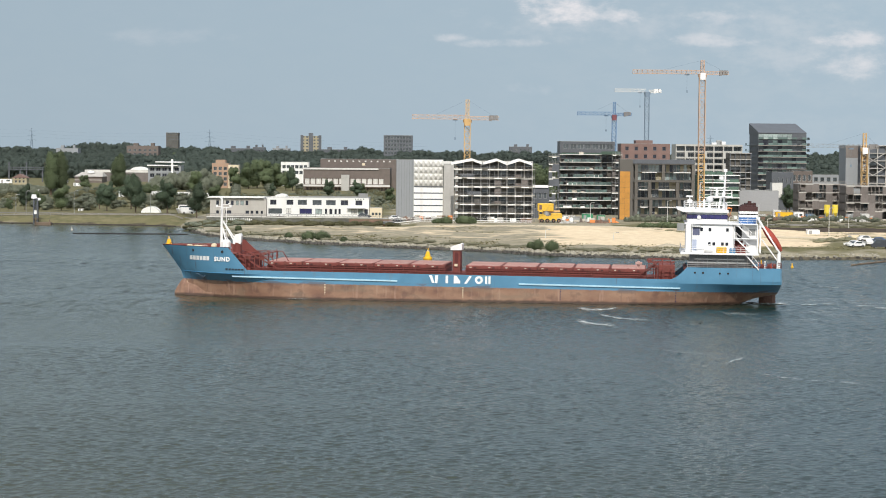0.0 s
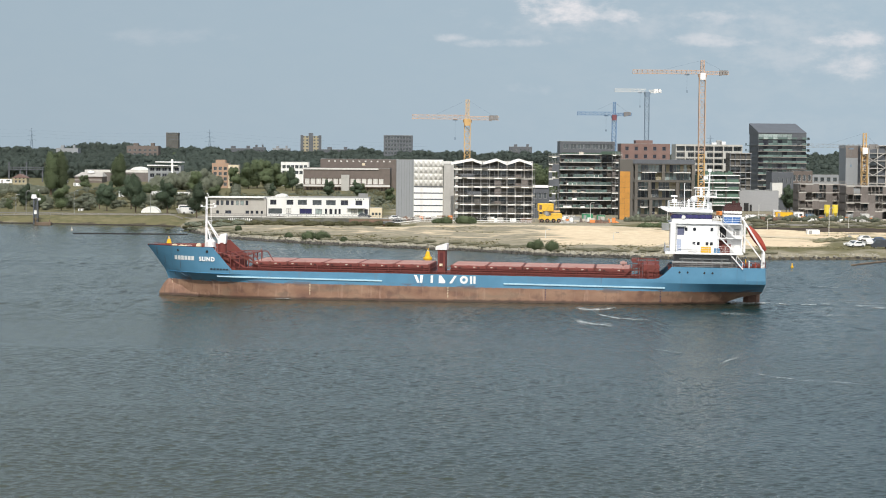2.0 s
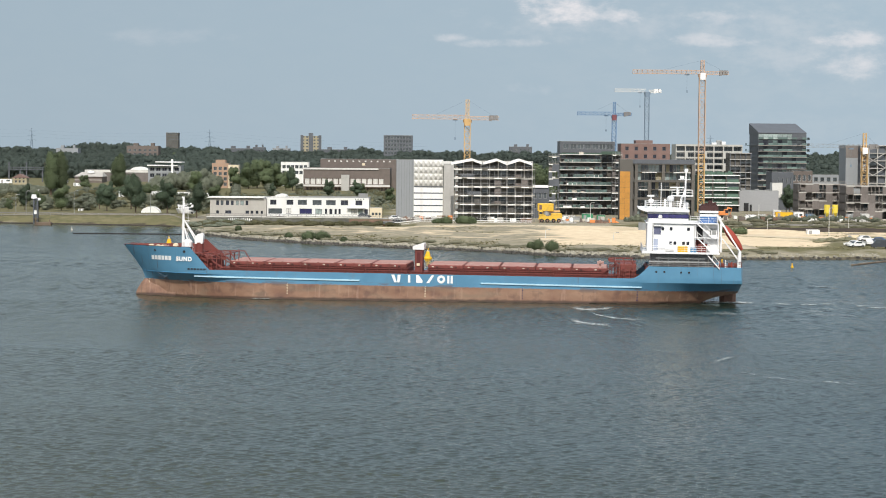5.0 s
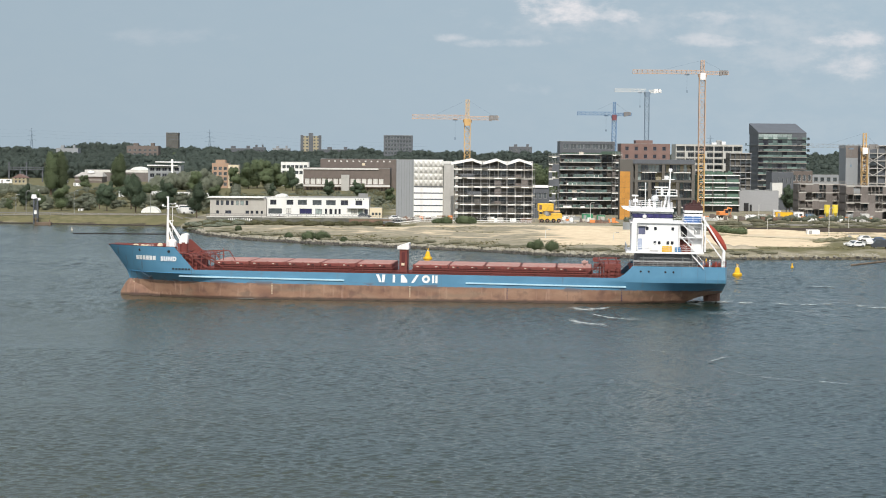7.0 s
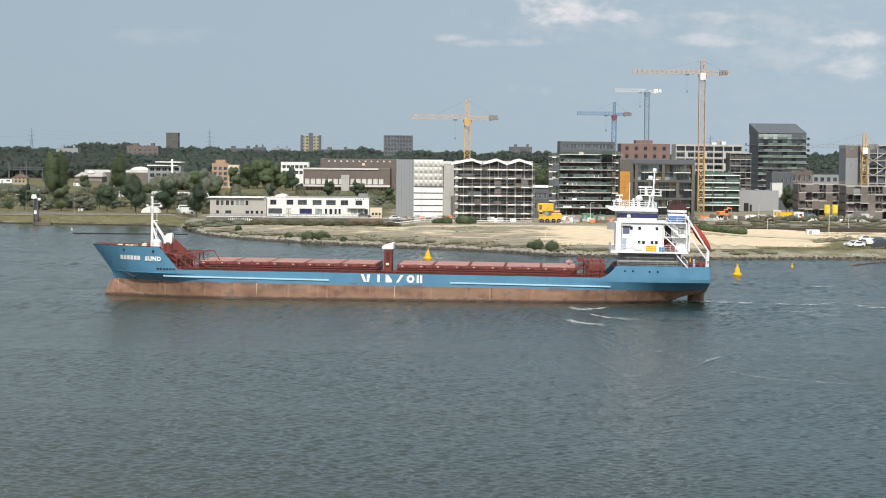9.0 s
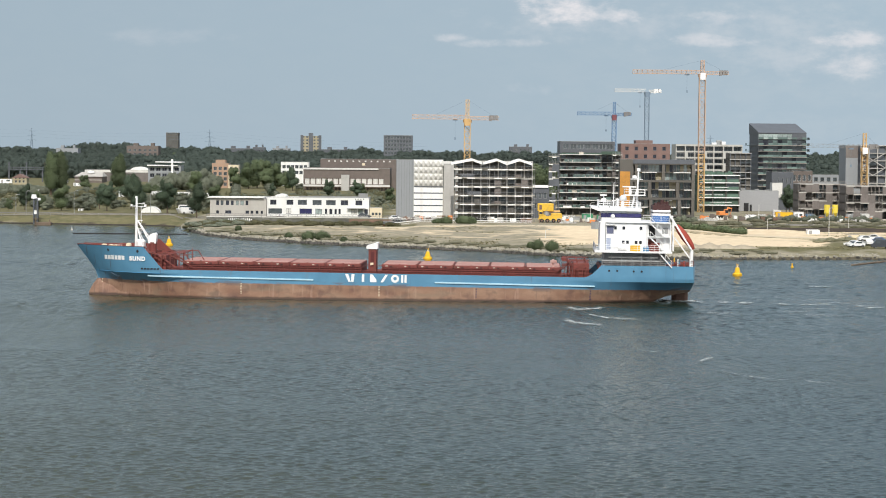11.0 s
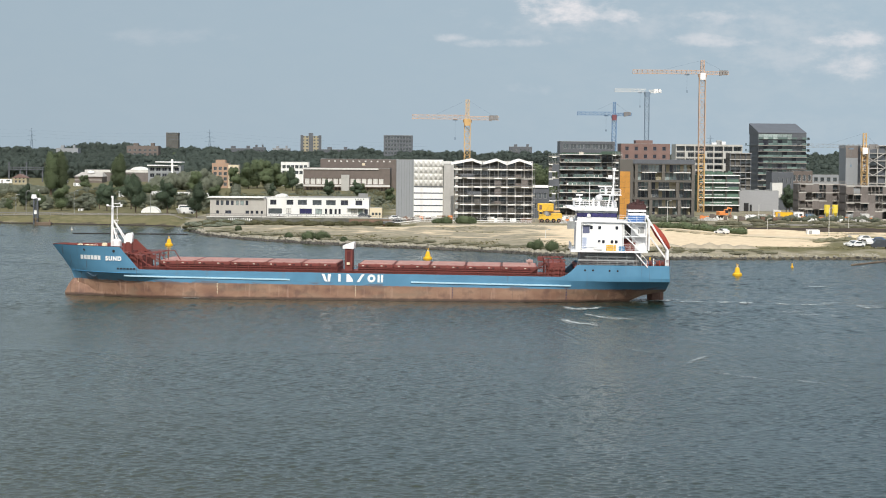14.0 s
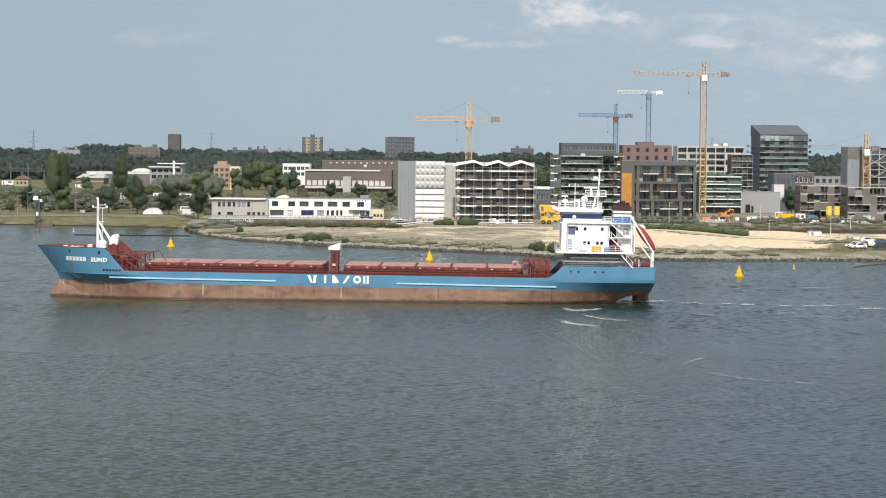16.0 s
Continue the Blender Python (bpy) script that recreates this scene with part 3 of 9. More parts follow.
def make_water():
    """One sheet with wind waves of 1 to 5 m length in the harbour basin, flat farther out."""
    xs = np.concatenate([[-3000, -1200, -500, -250, -170], np.arange(-150, -112, 1.0), np.arange(-112, -48, 0.55), np.arange(-48, 48, 0.25), np.arange(48, 112, 0.55), np.arange(112, 150.1, 1.0), [170, 250, 500, 1200, 3000]])
    ys = np.concatenate([[-400, -100, 0, 50, 80], np.arange(96, 140, 1.5), np.arange(140, 205, 0.22), np.arange(205, 265, 0.32), np.arange(265, 350, 0.5), np.arange(350, 520, 0.8), np.arange(520, 712, 0.9), [760, 820, 915]])
    x, y = np.meshgrid(xs, ys)
    z, rng = np.zeros_like(x), np.random.RandomState(12)
    gust = 1.0 + 0.35 * np.sin(x * 0.05 + y * 0.021 + 1.3 * np.sin(y * 0.03)) * np.sin(y * 0.043 - x * 0.017 + 0.6)
    for k in range(64):
        length = 0.5 * (3.4 ** rng.rand())
        head = radians(248) + rng.randn() * 0.85
        turn = 2 * math.pi / length
        keep = np.clip((length / 2.4 - np.interp(y, [0, 139, 140, 204, 205, 264, 265, 349, 350, 519, 520, 900], [1.5, 1.5, 0.22, 0.22, 0.32, 0.32, 0.5, 0.5, 0.8, 0.8, 0.9, 0.9])) / 0.12 + 0.15, 0, 1)
        z += WAVE * math.sqrt(2 / 64) / turn * keep * np.sin(turn * (x * math.cos(head) + y * math.sin(head)) + rng.rand() * 6.283)
    for k in range(36):
        length, head = rng.uniform(1.7, 2.8), radians(248) + rng.randn() * 0.8
        turn = 2 * math.pi / length
        z += 0.55 * WAVE * math.sqrt(2 / 36) / turn * np.clip((y - 225) / 90, 0, 1) * np.sin(turn * (x * math.cos(head) + y * math.sin(head)) + rng.rand() * 6.283)
    calm = np.clip((150 - np.abs(x)) / 12, 0, 1) * np.clip((y - 96) / 8, 0, 1) * np.clip((715 - y) / 30, 0, 1)
    z *= gust * calm * np.interp(y, [280, 420, 700], [1.0, 1.25, 1.2])
    h, w = x.shape
    i = np.arange((h - 1) * (w - 1))
    a = i // (w - 1) * w + i % (w - 1)
    m = bpy.data.meshes.new("water")
    m.vertices.add(h * w)
    m.vertices.foreach_set("co", np.stack([x, y, z], 2).ravel())
    m.loops.add(4 * len(a))
    m.loops.foreach_set("vertex_index", np.stack([a, a + 1, a + w + 1, a + w], 1).ravel().astype(np.int32))
    m.polygons.add(len(a))
    m.polygons.foreach_set("loop_start", (np.arange(len(a)) * 4).astype(np.int32))
    m.polygons.foreach_set("use_smooth", np.ones(len(a), dtype=bool))
    m.materials.append(WATER)
    m.update(calc_edges=True)
    return tagged(new("water", m), "rippled grey-green harbour water", "water", kind="structure")


WAVE = 0.14
water = make_water()
bed = part("river_bed", box_of(-3000, 3000, -400, 500, -3.4, -3.0), GROUND)
tagged(bed, "dark river bed under the harbour water", "ground", kind="structure")


def riprap():
    """Boulders along the water's edge."""
    dry, wet_ones = Shape(), Shape()
    rng = random.Random(5)
    for k in range(3000):
        x = rng.uniform(-80, 62) if k % 9 else rng.uniform(62, 150)
        d = abs(rng.gauss(0, 1)) * 2.4 - 0.3
        y = shore(x) + d
        r = rng.uniform(0.15, 0.5) * (1.1 if d < 3 else 0.8)
        z = height(x, y) + r * 0.15
        s = wet_ones if z + r * 0.5 < 0.7 else dry
        pts = []
        for a in range(6):
            u = a * 1.047 + rng.uniform(-0.3, 0.3)
            pts.append((x + r * math.cos(u) * rng.uniform(0.7, 1.3), y + r * math.sin(u) * rng.uniform(0.7, 1.2)))
        s.rings([[(p, q, z - r) for p, q in pts], [(p, q, z + r * 0.2 * rng.uniform(0, 1.5)) for p, q in pts],
                 [(x + (p - x) * 0.5, y + (q - y) * 0.5, z + r * rng.uniform(0.4, 0.8)) for p, q in pts]])
    tagged(part("wet_riprap", wet_ones, WET_STONE), "dark wet stones at the waterline", "rocks", kind="stuff")
    ob = part("riprap", dry, STONE)
    tagged(ob, "grey boulders piled along the water's edge", "rocks", kind="stuff")


riprap()


def strip(name, line, half, lift, material, label, kind="structure", category="road"):
    """A paved strip along a line on the ground, with a small kerb height."""
    s, rings = Shape(), []
    pts = []
    for (a, b), (c, d) in zip(line, line[1:]):
        n = max(1, int(math.hypot(c - a, d - b) / 4))
        pts += [(a + (c - a) * k / n, b + (d - b) * k / n) for k in range(n)]
    pts.append(line[-1])
    for x, y in pts:
        z = max(height(x, y - half), height(x, y + half), height(x, y)) + lift
        rings.append([(x, y - half, z - 0.5), (x, y - half, z), (x, y + half, z), (x, y + half, z - 0.5)])
    s.rings(rings)
    return tagged(part(name, s, material), label, category, kind=kind)


strip("road", ROAD_LINE, 4.0, 0.06, TRACK, "narrow dusty sand track along the bank")
strip("road_north", [(-400, 718), (-160, 712), (-84, 704), (-30, 682), (0, 676)], 2.5, 0.06, ROAD_GREY, "dusty grey quay road above the grassy bank")

# low dark revetment at the foot of the left bank
revet = thing("revetment", "low dark timber revetment at the foot of the bank", "wall", 0, 0, 0, kind="structure")
for (xa, ya), (xb, yb) in (((-260, 714), (-205, 706)), ((-205, 706), (-160, 699)), ((-160, 699), (-120, 689)), ((-120, 689), (-95, 683)), ((-95, 683), (-84, 677))):
    n = int((xb - xa) / 5)
    for k in range(n):
        p, q = (xa + (xb - xa) * k / n, ya + (yb - ya) * k / n - 0.4), (xa + (xb - xa) * (k + 0.97) / n, ya + (yb - ya) * (k + 0.97) / n - 0.4)
        part("plank", Shape().rings([[(x, y, -0.8), (x, y, 0.32), (x, y + 0.3, 0.32), (x, y + 0.3, -0.8)] for x, y in (p, q)]), PILE_DARK, revet)

# ---- the cargo ship: x forward, y to port, z up from the waterline at the rudder ----
ship = thing("cargo_ship", "blue coastal cargo ship with red deck and white wheelhouse", "ship", 54.66, 351.68, 0, 174.47)


def sheer(s):
    """Top of the hull's side."""
    if s < 14.7:
        return 6.05
    if s < 17.6:
        return 4.05 + 2.0 * (1 - math.sin((s - 14.7) / 2.9 * 1.5708)) if s > 14.7 else 6.05
    if s < 86.6:
        return 4.05
    if s < 89.9:
        return 4.05 + (s - 86.6) / 3.3 * 3.62
    return 7.67


def stem(z):
    return ramp(z, (-3, 98.6), (1.2, 98.7), (2.1, 98.8), (3.4, 99.25), (5.2, 100.55), (7.7, 102.5), (9, 103.6))


def bottom(s):
    return ramp(s, (-1, 1.75), (2.7, 1.25), (4.0, 0.9), (5.6, 0.25), (8, -1.5), (14, -3), (200, -3))


def half(s, z):
    """Half breadth of the hull."""
    b = 7.5
    if s > 70:
        if z >= 3.4:
            s0, p = 84.5, 2.3
        else:
            s0, p = ramp(z, (-3, 76), (0, 78), (2.0, 79.5), (3.4, 84.5)), ramp(z, (-3, 1.8), (0, 1.85), (2.0, 1.9), (3.4, 2.3))
        e = stem(z)
        if s > s0:
            b *= max(0.0, 1 - min(1, (s - s0) / (e - s0)) ** p)
    if s < 16:
        upper = 7.5 - 1.5 * ((16 - s) / 16.5) ** 2.2
    if s < 24:
        upper = 7.5 if s >= 16 else upper
        lower = 7.5 - 6.7 * ((24 - s) / 24.5) ** 1.7
        d = upper - lower
        b = ramp(z, (-3, lower * 0.5), (0, lower), (1.4, lower + 0.30 * d), (2.5, lower + 0.62 * d), (3.4, upper - 0.03 * d), (3.45, upper), (9, upper))
    if z < -1.8:
        b *= 0.93
    return b


def make_hull():
    st = list(np.arange(-0.55, 14, 0.75)) + [14.7] + [14.7 + k * 0.29 for k in range(1, 11)] + list(np.arange(18.5, 25, 0.8)) + list(np.arange(26, 70, 3.0)) + \
        list(np.arange(70, 86, 1.25)) + [86.6, 87.4, 88.2, 89.0, 89.9] + list(np.arange(90.5, 98.4, 0.6)) + [98.5, 98.7, 98.85, 99.05, 99.3, 99.6, 100.0, 100.4, 100.8, 101.3, 101.8, 102.2, 102.5]
    fr = [0, 0.15, 0.3, 0.42, 0.52, 0.6, 0.68, 0.76, 0.84, 0.92, 1.0]
    s = Shape()
    rows = []
    for x in st:
        top, low = sheer(x), bottom(x)
        if x > 98.55:
            # the raked stem: the section starts where the stem line reaches it
            z = low
            while stem(z) < x and z < top:
                z += 0.02
            low = min(z, top - 0.02)
        levels = [low + (3.4 - low) * f for f in fr[:6]] if low < 3.2 else [low + 0.0001 * i for i in range(6)]
        if low < 3.2:
            levels = [low, low + (3.4 - low) * 0.2, low + (3.4 - low) * 0.45, low + (3.4 - low) * 0.66, low + (3.4 - low) * 0.79, 3.4]
        start = max(3.4, low)
        levels += [start + (top - start) * k / 5 for k in range(1, 6)]
        # the transom rakes forward below the knuckle
        port = [(x + 0.3 * max(0, 3.4 - z) * max(0, 1 - (x + 0.55) / 3), half(x, z), z) for z in levels]
        star = [(x, -y, z) for x, y, z in port]
        rows.append(star[::-1] + port)
    s.rings(rows, caps=False, loop=False)
    n = len(rows[0])
    s.f.append(tuple(range(n)))
    hull = part("hull", s, HULL, ship, "blue plating over worn brown bottom paint", smooth=True)
    hull.data.set_sharp_from_angle(angle=radians(13))
    return hull


hull = make_hull()
bulb = Shape()
bulb.rings([[(x, -w, -1.5), (x, -w * 0.9, z * 0.5), (x, -w * 0.3, z), (x, w * 0.3, z), (x, w * 0.9, z * 0.5), (x, w, -1.5)] for x, w, z in ((93.0, 3.6, 1.7), (96.5, 1.7, 2.0), (98.8, 0.75, 2.05), (99.5, 0.5, 1.2), (100.1, 0.22, 0.2), (100.3, 0.1, -0.6))])
part("bulb", bulb, HULL, hull, "brown bulbous forefoot", smooth=True)


def plate(name, s0, s1, z, inset, material, label, step=1.0, thick=0.12):
    """A deck between two stations."""
    n = max(1, int((s1 - s0) / step))
    rings = []
    for k in range(n + 1):
        x = s0 + (s1 - s0) * k / n
        b = max(0.05, half(min(x, stem(z) - 0.3), z) - inset)
        rings.append([(x, -b, z - thick), (x, -b, z), (x, b, z), (x, b, z - thick)])
    return part(name, Shape().rings(rings), material, ship, label)


plate("main_deck", 14.9, 89.5, 3.95, 0.05, SHIP_RED, "red-painted steel main deck")
plate("poop_deck", -0.5, 15.2, 5.75, 0.08, SHIP_RED, "red-painted steel poop deck", 0.7)
plate("forecastle_deck", 88.6, 101.3, 6.75, 0.12, SHIP_RED, "red-painted steel forecastle deck", 0.5)
part("break_bulkhead", box_of(88.5, 88.7, -6.9, 6.9, 3.9, 6.75), SHIP_RED, ship, "red forecastle bulkhead")
part("poop_bulkhead", box_of(14.8, 15.0, -7.3, 7.3, 3.9, 6.0), SHIP_RED, ship, "red poop bulkhead")

# bulwark cap and inside of the forecastle
rings = []
for k in range(27):
    x = 89.6 + k * 0.49
    b = max(0.08, half(min(x, 102.2), 7.65))
    rings.append((x, b))
s = Shape()
for sign in (1, -1):
    s.rings([[(x, sign * max(0, b - 0.1), 7.6), (x, sign * (b + 0.02), 7.75), (x, sign * max(0, b - 0.28), 7.75), (min(x, 101.0), sign * max(0, half(min(x, 101.0), 6.9) - 0.35), 6.75)] for x, b in rings])
part("bulwark", s, SHIP_RED, ship, "red inner bulwark with capping rail")

# rubbing bars along the side
for a, b, z0, z1 in ((61.7, 89.2, 2.80, 2.94), (15.7, 41.8, 2.60, 2.74)):
    s = Shape()
    n = 24
    s.rings([[(x, half(x, z) - 0.05, z - 0.13), (x, half(x, z) + 0.16, z - 0.10), (x, half(x, z) + 0.16, z + 0.10), (x, half(x, z) - 0.05, z + 0.13)]
             for x, z in ((a + (b - a) * k / n, z0 + (z1 - z0) * 0 + (z1 - z0) * k / n) for k in range(n + 1))])
    part("rubbing_bar", s, paint("bar_paint", (0.42, 0.62, 0.72), 0.5, 0.1, 1.0), ship, "pale blue rubbing bar")

s = Shape()
s.rings([[(x, half(x, 3.4) - 0.03, 3.34), (x, half(x, 3.4) + 0.05, 3.37), (x, half(x, 3.4) + 0.05, 3.43), (x, half(x, 3.4) - 0.03, 3.46)] for x in np.linspace(87.0, 99.0, 30)])
part("knuckle_bar", s, SHIP_BLUE, ship, "blue knuckle bar along the bow")

# rudder
s = Shape()
s.rings([[(0.05, -0.12, z), (0.6, -0.35, z), (2.0, -0.42, z), (2.75, -0.1, z), (2.75, 0.1, z), (2.0, 0.42, z), (0.6, 0.35, z), (0.05, 0.12, z)] for z in (-3, 0.5, 1.5)])
part("rudder", s, paint("rudder_paint", (0.20, 0.11, 0.08), 0.7, 0.25, 1.0), ship, "brown weathered rudder")

# company lettering as plain white shapes on the side
def emblem(shapes, name, label):
    s = Shape()
    for outline in shapes:
        pts = [(x, half(x, z) + 0.035, z) for x, z in outline]
        s.rings([[(x, y - 0.06, z) for x, y, z in pts], pts])
    return part(name, s, WHITE, ship, label)


# six plain white shapes in place of the company's word
Z0, Z1 = 2.62, 3.88
emblem([[(56.5, Z1), (56.0, Z1), (55.55, Z0), (55.95, Z0)]], "white_mark", "white painted slanted bar on the hull")
emblem([[(55.45, Z1), (54.95, Z1), (55.1, Z0), (55.5, Z0)]], "white_mark", "white painted slanted bar on the hull")
emblem([[(53.75, Z0), (53.35, Z0), (53.35, Z1), (53.75, Z1)]], "white_mark", "white painted bar on the hull")
emblem([[(52.4, Z0), (51.35, Z0), (51.35, Z0 + 0.4), (52.0, Z1), (52.4, Z1)]], "white_mark", "white painted wedge on the hull")
emblem([[(50.7, Z0), (50.25, Z0), (49.45, Z1), (49.9, Z1)]], "white_mark", "white painted slanted bar on the hull")
loops = []
for r, out in ((0.66, -0.03), (0.66, 0.035), (0.28, 0.035), (0.28, -0.03), (0.66, -0.03)):
    loops.append([(48.3 + r * math.cos(k * 0.3927), 7.5 + out, 3.25 + r * math.sin(k * 0.3927)) for k in range(16)])
part("white_mark", Shape().rings(loops, caps=False), WHITE, ship, "white painted ring on the hull")
emblem([[(47.3, Z0), (46.95, Z0), (46.95, Z1), (47.3, Z1)]], "white_mark", "white painted bar on the hull")
emblem([[(46.75, Z0), (46.4, Z0), (46.4, Z1), (46.75, Z1)]], "white_mark", "white painted bar on the hull")

# the ship's name near the bow: a bar-like first word, then the lettered second word
for k in range(6):
    a = 97.0 - k * 0.64
    emblem([[(a, 5.42), (a - 0.52, 5.42), (a - 0.52, 6.12), (a, 6.12)]], "name_bar", "small white painted block on the bow")
lettering = bpy.data.curves.new("name_lettering", "FONT")
lettering.body, lettering.size, lettering.extrude, lettering.align_x = "SUND", 0.96, 0.02, "CENTER"
lettering.offset, lettering.space_character = 0.045, 1.22
lettering.materials.append(WHITE)
name_text = new("name_lettering", lettering)
name_text.parent = ship
pa, pb = Vector((92.5, half(92.5, 5.7), 0)), Vector((89.4, half(89.4, 5.7), 0))
name_text.matrix_basis = Matrix.Translation(((pa.x + pb.x) / 2, (pa.y + pb.y) / 2 + 0.12, 5.40)) @ pose(0, 0, 0, 0, 0, math.degrees(math.atan2(pb.y - pa.y, pb.x - pa.x))) @ pose(0, 0, 0, 90, 0, 0)
tagged(name_text, "white painted ship's name on the bow")

# draught marks: pale ladders of short bars
for x in (97.9, 73.6, 50.9, 35.0, 16.4):
    for k in range(7):
        z = 0.35 + k * 0.26
        part("draught_mark", box_of(x - 0.09, x + 0.09, half(x, z) - 0.03, half(x, z) + 0.03, z, z + 0.12), CREAM if x > 40 else NAVY, ship)

# mooring ports, anchor and scuppers
for x, z, r in ((96.2, 7.05, 0.22), (90.9, 6.95, 0.24), (13.4, 5.2, 0.17), (12.1, 5.2, 0.17), (9.4, 5.15, 0.17), (8.1, 5.15, 0.17)):
    part("mooring_port", Shape().rod((x, half(x, z) - 0.1, z), (x, half(x, z) + 0.05, z), r, n=10), BLACK, ship, "dark oval mooring port")
for k in range(6):
    x = 87.2 + k * 0.55
    part("freeing_port", box_of(x, x + 0.36, half(x, 4.15) - 0.05, half(x, 4.15) + 0.04, 3.98, 4.24), BLACK, ship, "dark freeing port")
s = Shape()
y = half(95.5, 3.0)
s.bar((95.9, half(95.9, 3.2) + 0.06, 3.2), (94.7, half(94.7, 2.6) + 0.1, 2.6), 0.10)
s.bar((94.3, half(94.3, 2.8) + 0.1, 2.8), (95.0, half(95.0, 2.4) + 0.1, 2.4), 0.12)
part("anchor", s, paint("anchor_paint", (0.10, 0.16, 0.22), 0.6, 0.2, 1.0), ship, "grey anchor housed in the bow")


# ---- hatches ----
def stays(parent, s0, s1, n):
    for k in range(n):
        x = s0 + (s1 - s0) * (k + 0.5) / n
        for sign in (1, -1):
            part("stay", Shape().prism([(x - 0.06, 3.95), (x + 0.06, 3.95), (x + 0.06, 5.0), (x - 0.06, 5.0)], sign * 6.2, sign * 6.55), SHIP_RED, parent)


for a, b, n in ((21.2, 50.6, 5), (54.0, 83.4, 5)):
    coam = part("coaming", Shape().box(a, b, -6.25, 6.25, 3.9, 4.98).box(a - 0.1, b + 0.1, -6.5, 6.5, 4.72, 4.84), SHIP_RED, ship, "red steel hatch coaming")
    stays(coam, a, b, 15)
    for k in range(n):
        x0, x1 = a + (b - a) * k / n + 0.035, a + (b - a) * (k + 1) / n - 0.035
        cover = part("hatch_cover", Shape().soft_box(x0, x1, -6.4, 6.4, 5.0, 5.52, 0.08), SHIP_RED, ship, "red steel hatch cover panel")
        s = Shape()
        s.rings([[(x0 + 0.2, -6.2, z), (x1 - 0.2, -6.2, z), (x1 - 0.2, 6.2, z), (x0 + 0.2, 6.2, z)] for z in (5.515, 5.56)])
        part("cover_top", s, HATCH_TOP, cover, "dusty faded red cover top")
        for f in (0.22, 0.75):
            x = x0 + (x1 - x0) * f
            # raised block in near-black red, painting the shade of a notch
            part("cleat", box_of(x - 0.2, x + 0.2, 6.35, 6.5, 5.12, 5.32), paint("dark_red", (0.06, 0.02, 0.018), 0.7, 0.2, 1.0) if k == 0 and f < 0.5 and a < 30 else bpy.data.materials["dark_red"], cover, "dark red block for a shaded wheel recess")
            part("cleat_plate", box_of(x + 0.5, x + 0.85, 6.38, 6.47, 5.18, 5.34), BOARD, cover, "small tan cleat plate")
        for f in (0.02, 0.5, 0.98):
            x = x0 + (x1 - x0) * f
            part("lug", box_of(x - 0.12, x + 0.12, 6.3, 6.46, 5.1, 5.62), SHIP_RED, cover)

# railing pieces along the main deck
for sign in (1, -1):
    s = Shape()
    for x in np.arange(19.5, 86, 2.0):
        s.bar((x, sign * 7.3, 3.9), (x, sign * 7.3, 4.55), 0.035)
    s.bar((18.5, sign * 7.3, 4.55), (86.5, sign * 7.3, 4.55), 0.035)
    part("deck_rail", s, SHIP_RED, ship, "low red deck rail")
s = Shape()
s.rod((20, 6.9, 4.15), (86, 6.9, 4.15), 0.09).rod((20, 7.05, 4.35), (86, 7.05, 4.35), 0.06)
part("deck_pipe", s, SHIP_RED, ship, "red deck pipes")
for x in (30.5, 38.0, 49.0, 60.5, 68.0, 75.5):
    s = Shape()
    for sgn in (-0.35, 0.35):
        s.rod((x + sgn, 7.0, 3.95), (x + sgn, 7.0, 4.5), 0.14, n=8)
    s.box(x - 0.7, x + 0.7, 6.8, 7.2, 3.95, 4.05)
    part("bollard", s, SHIP_RED, ship, "red twin bollard")

# mid house with its white hood
house = part("mid_house", Shape().soft_box(51.75, 53.05, 0.0, 3.2, 3.9, 7.85, 0.08), SHIP_RED, ship, "narrow red deckhouse between the holds")
part("door", box_of(52.1, 52.7, 3.15, 3.26, 5.6, 7.4), paint("dark_red_door", (0.10, 0.02, 0.02), 0.6, 0.15, 1.0), house, "dark red door")
part("hood", Shape().prism([(53.4, 7.85), (51.55, 7.85), (51.5, 8.85), (51.8, 8.9), (53.4, 8.35)], -0.2, 3.4), WHITE, ship, "white wedge-shaped vent hood")
part("lamp_box", box_of(52.2, 52.7, 3.2, 3.5, 5.2, 5.6), CREAM, ship, "cream deck lamp box")

# forward ladders, gallows and rails at the break of the forecastle
for sign in (1, -1):
    s = Shape()
    y = sign * 6.3
    s.bar((88.3, y, 6.75), (84.0, y, 4.0), 0.09).bar((88.3, y - 0.7, 6.75), (84.0, y - 0.7, 4.0), 0.09)
    for k in range(9):
        f = k / 9
        s.bar((88.3 - 4.3 * f, y, 6.75 - 2.75 * f), (88.3 - 4.3 * f, y - 0.7, 6.75 - 2.75 * f), 0.05)
    part("ladder", s, SHIP_RED, ship, "red steep deck ladder")
s = Shape()
for y in (6.6, 2.0, -2.0, -6.6):
    for x in (84.0, 85.5, 87.0):
        s.bar((x, y, 3.95), (x, y, 6.6), 0.07)
    s.bar((83.8, y, 6.6), (88.5, y, 6.6), 0.07).bar((83.8, y, 5.9), (88.5, y, 5.9), 0.05)
for x in (84.0, 87.0):
    s.bar((x, -6.6, 6.6), (x, 6.6, 6.6), 0.08)
s.bar((82.5, 5.6, 5.6), (83.6, 5.6, 7.2), 0.08).bar((81.0, 5.6, 7.2), (83.6, 5.6, 7.2), 0.08).bar((81.0, 5.6, 7.2), (80.0, 5.6, 5.6), 0.08)
s.bar((82.0, 5.6, 5.6), (82.0, 5.6, 7.6), 0.06)
s.bar((86.4, 6.7, 6.9), (80.8, 6.7, 4.0), 0.10)
part("forward_gallows", s, SHIP_RED, ship, "red pipe rails and gallows")
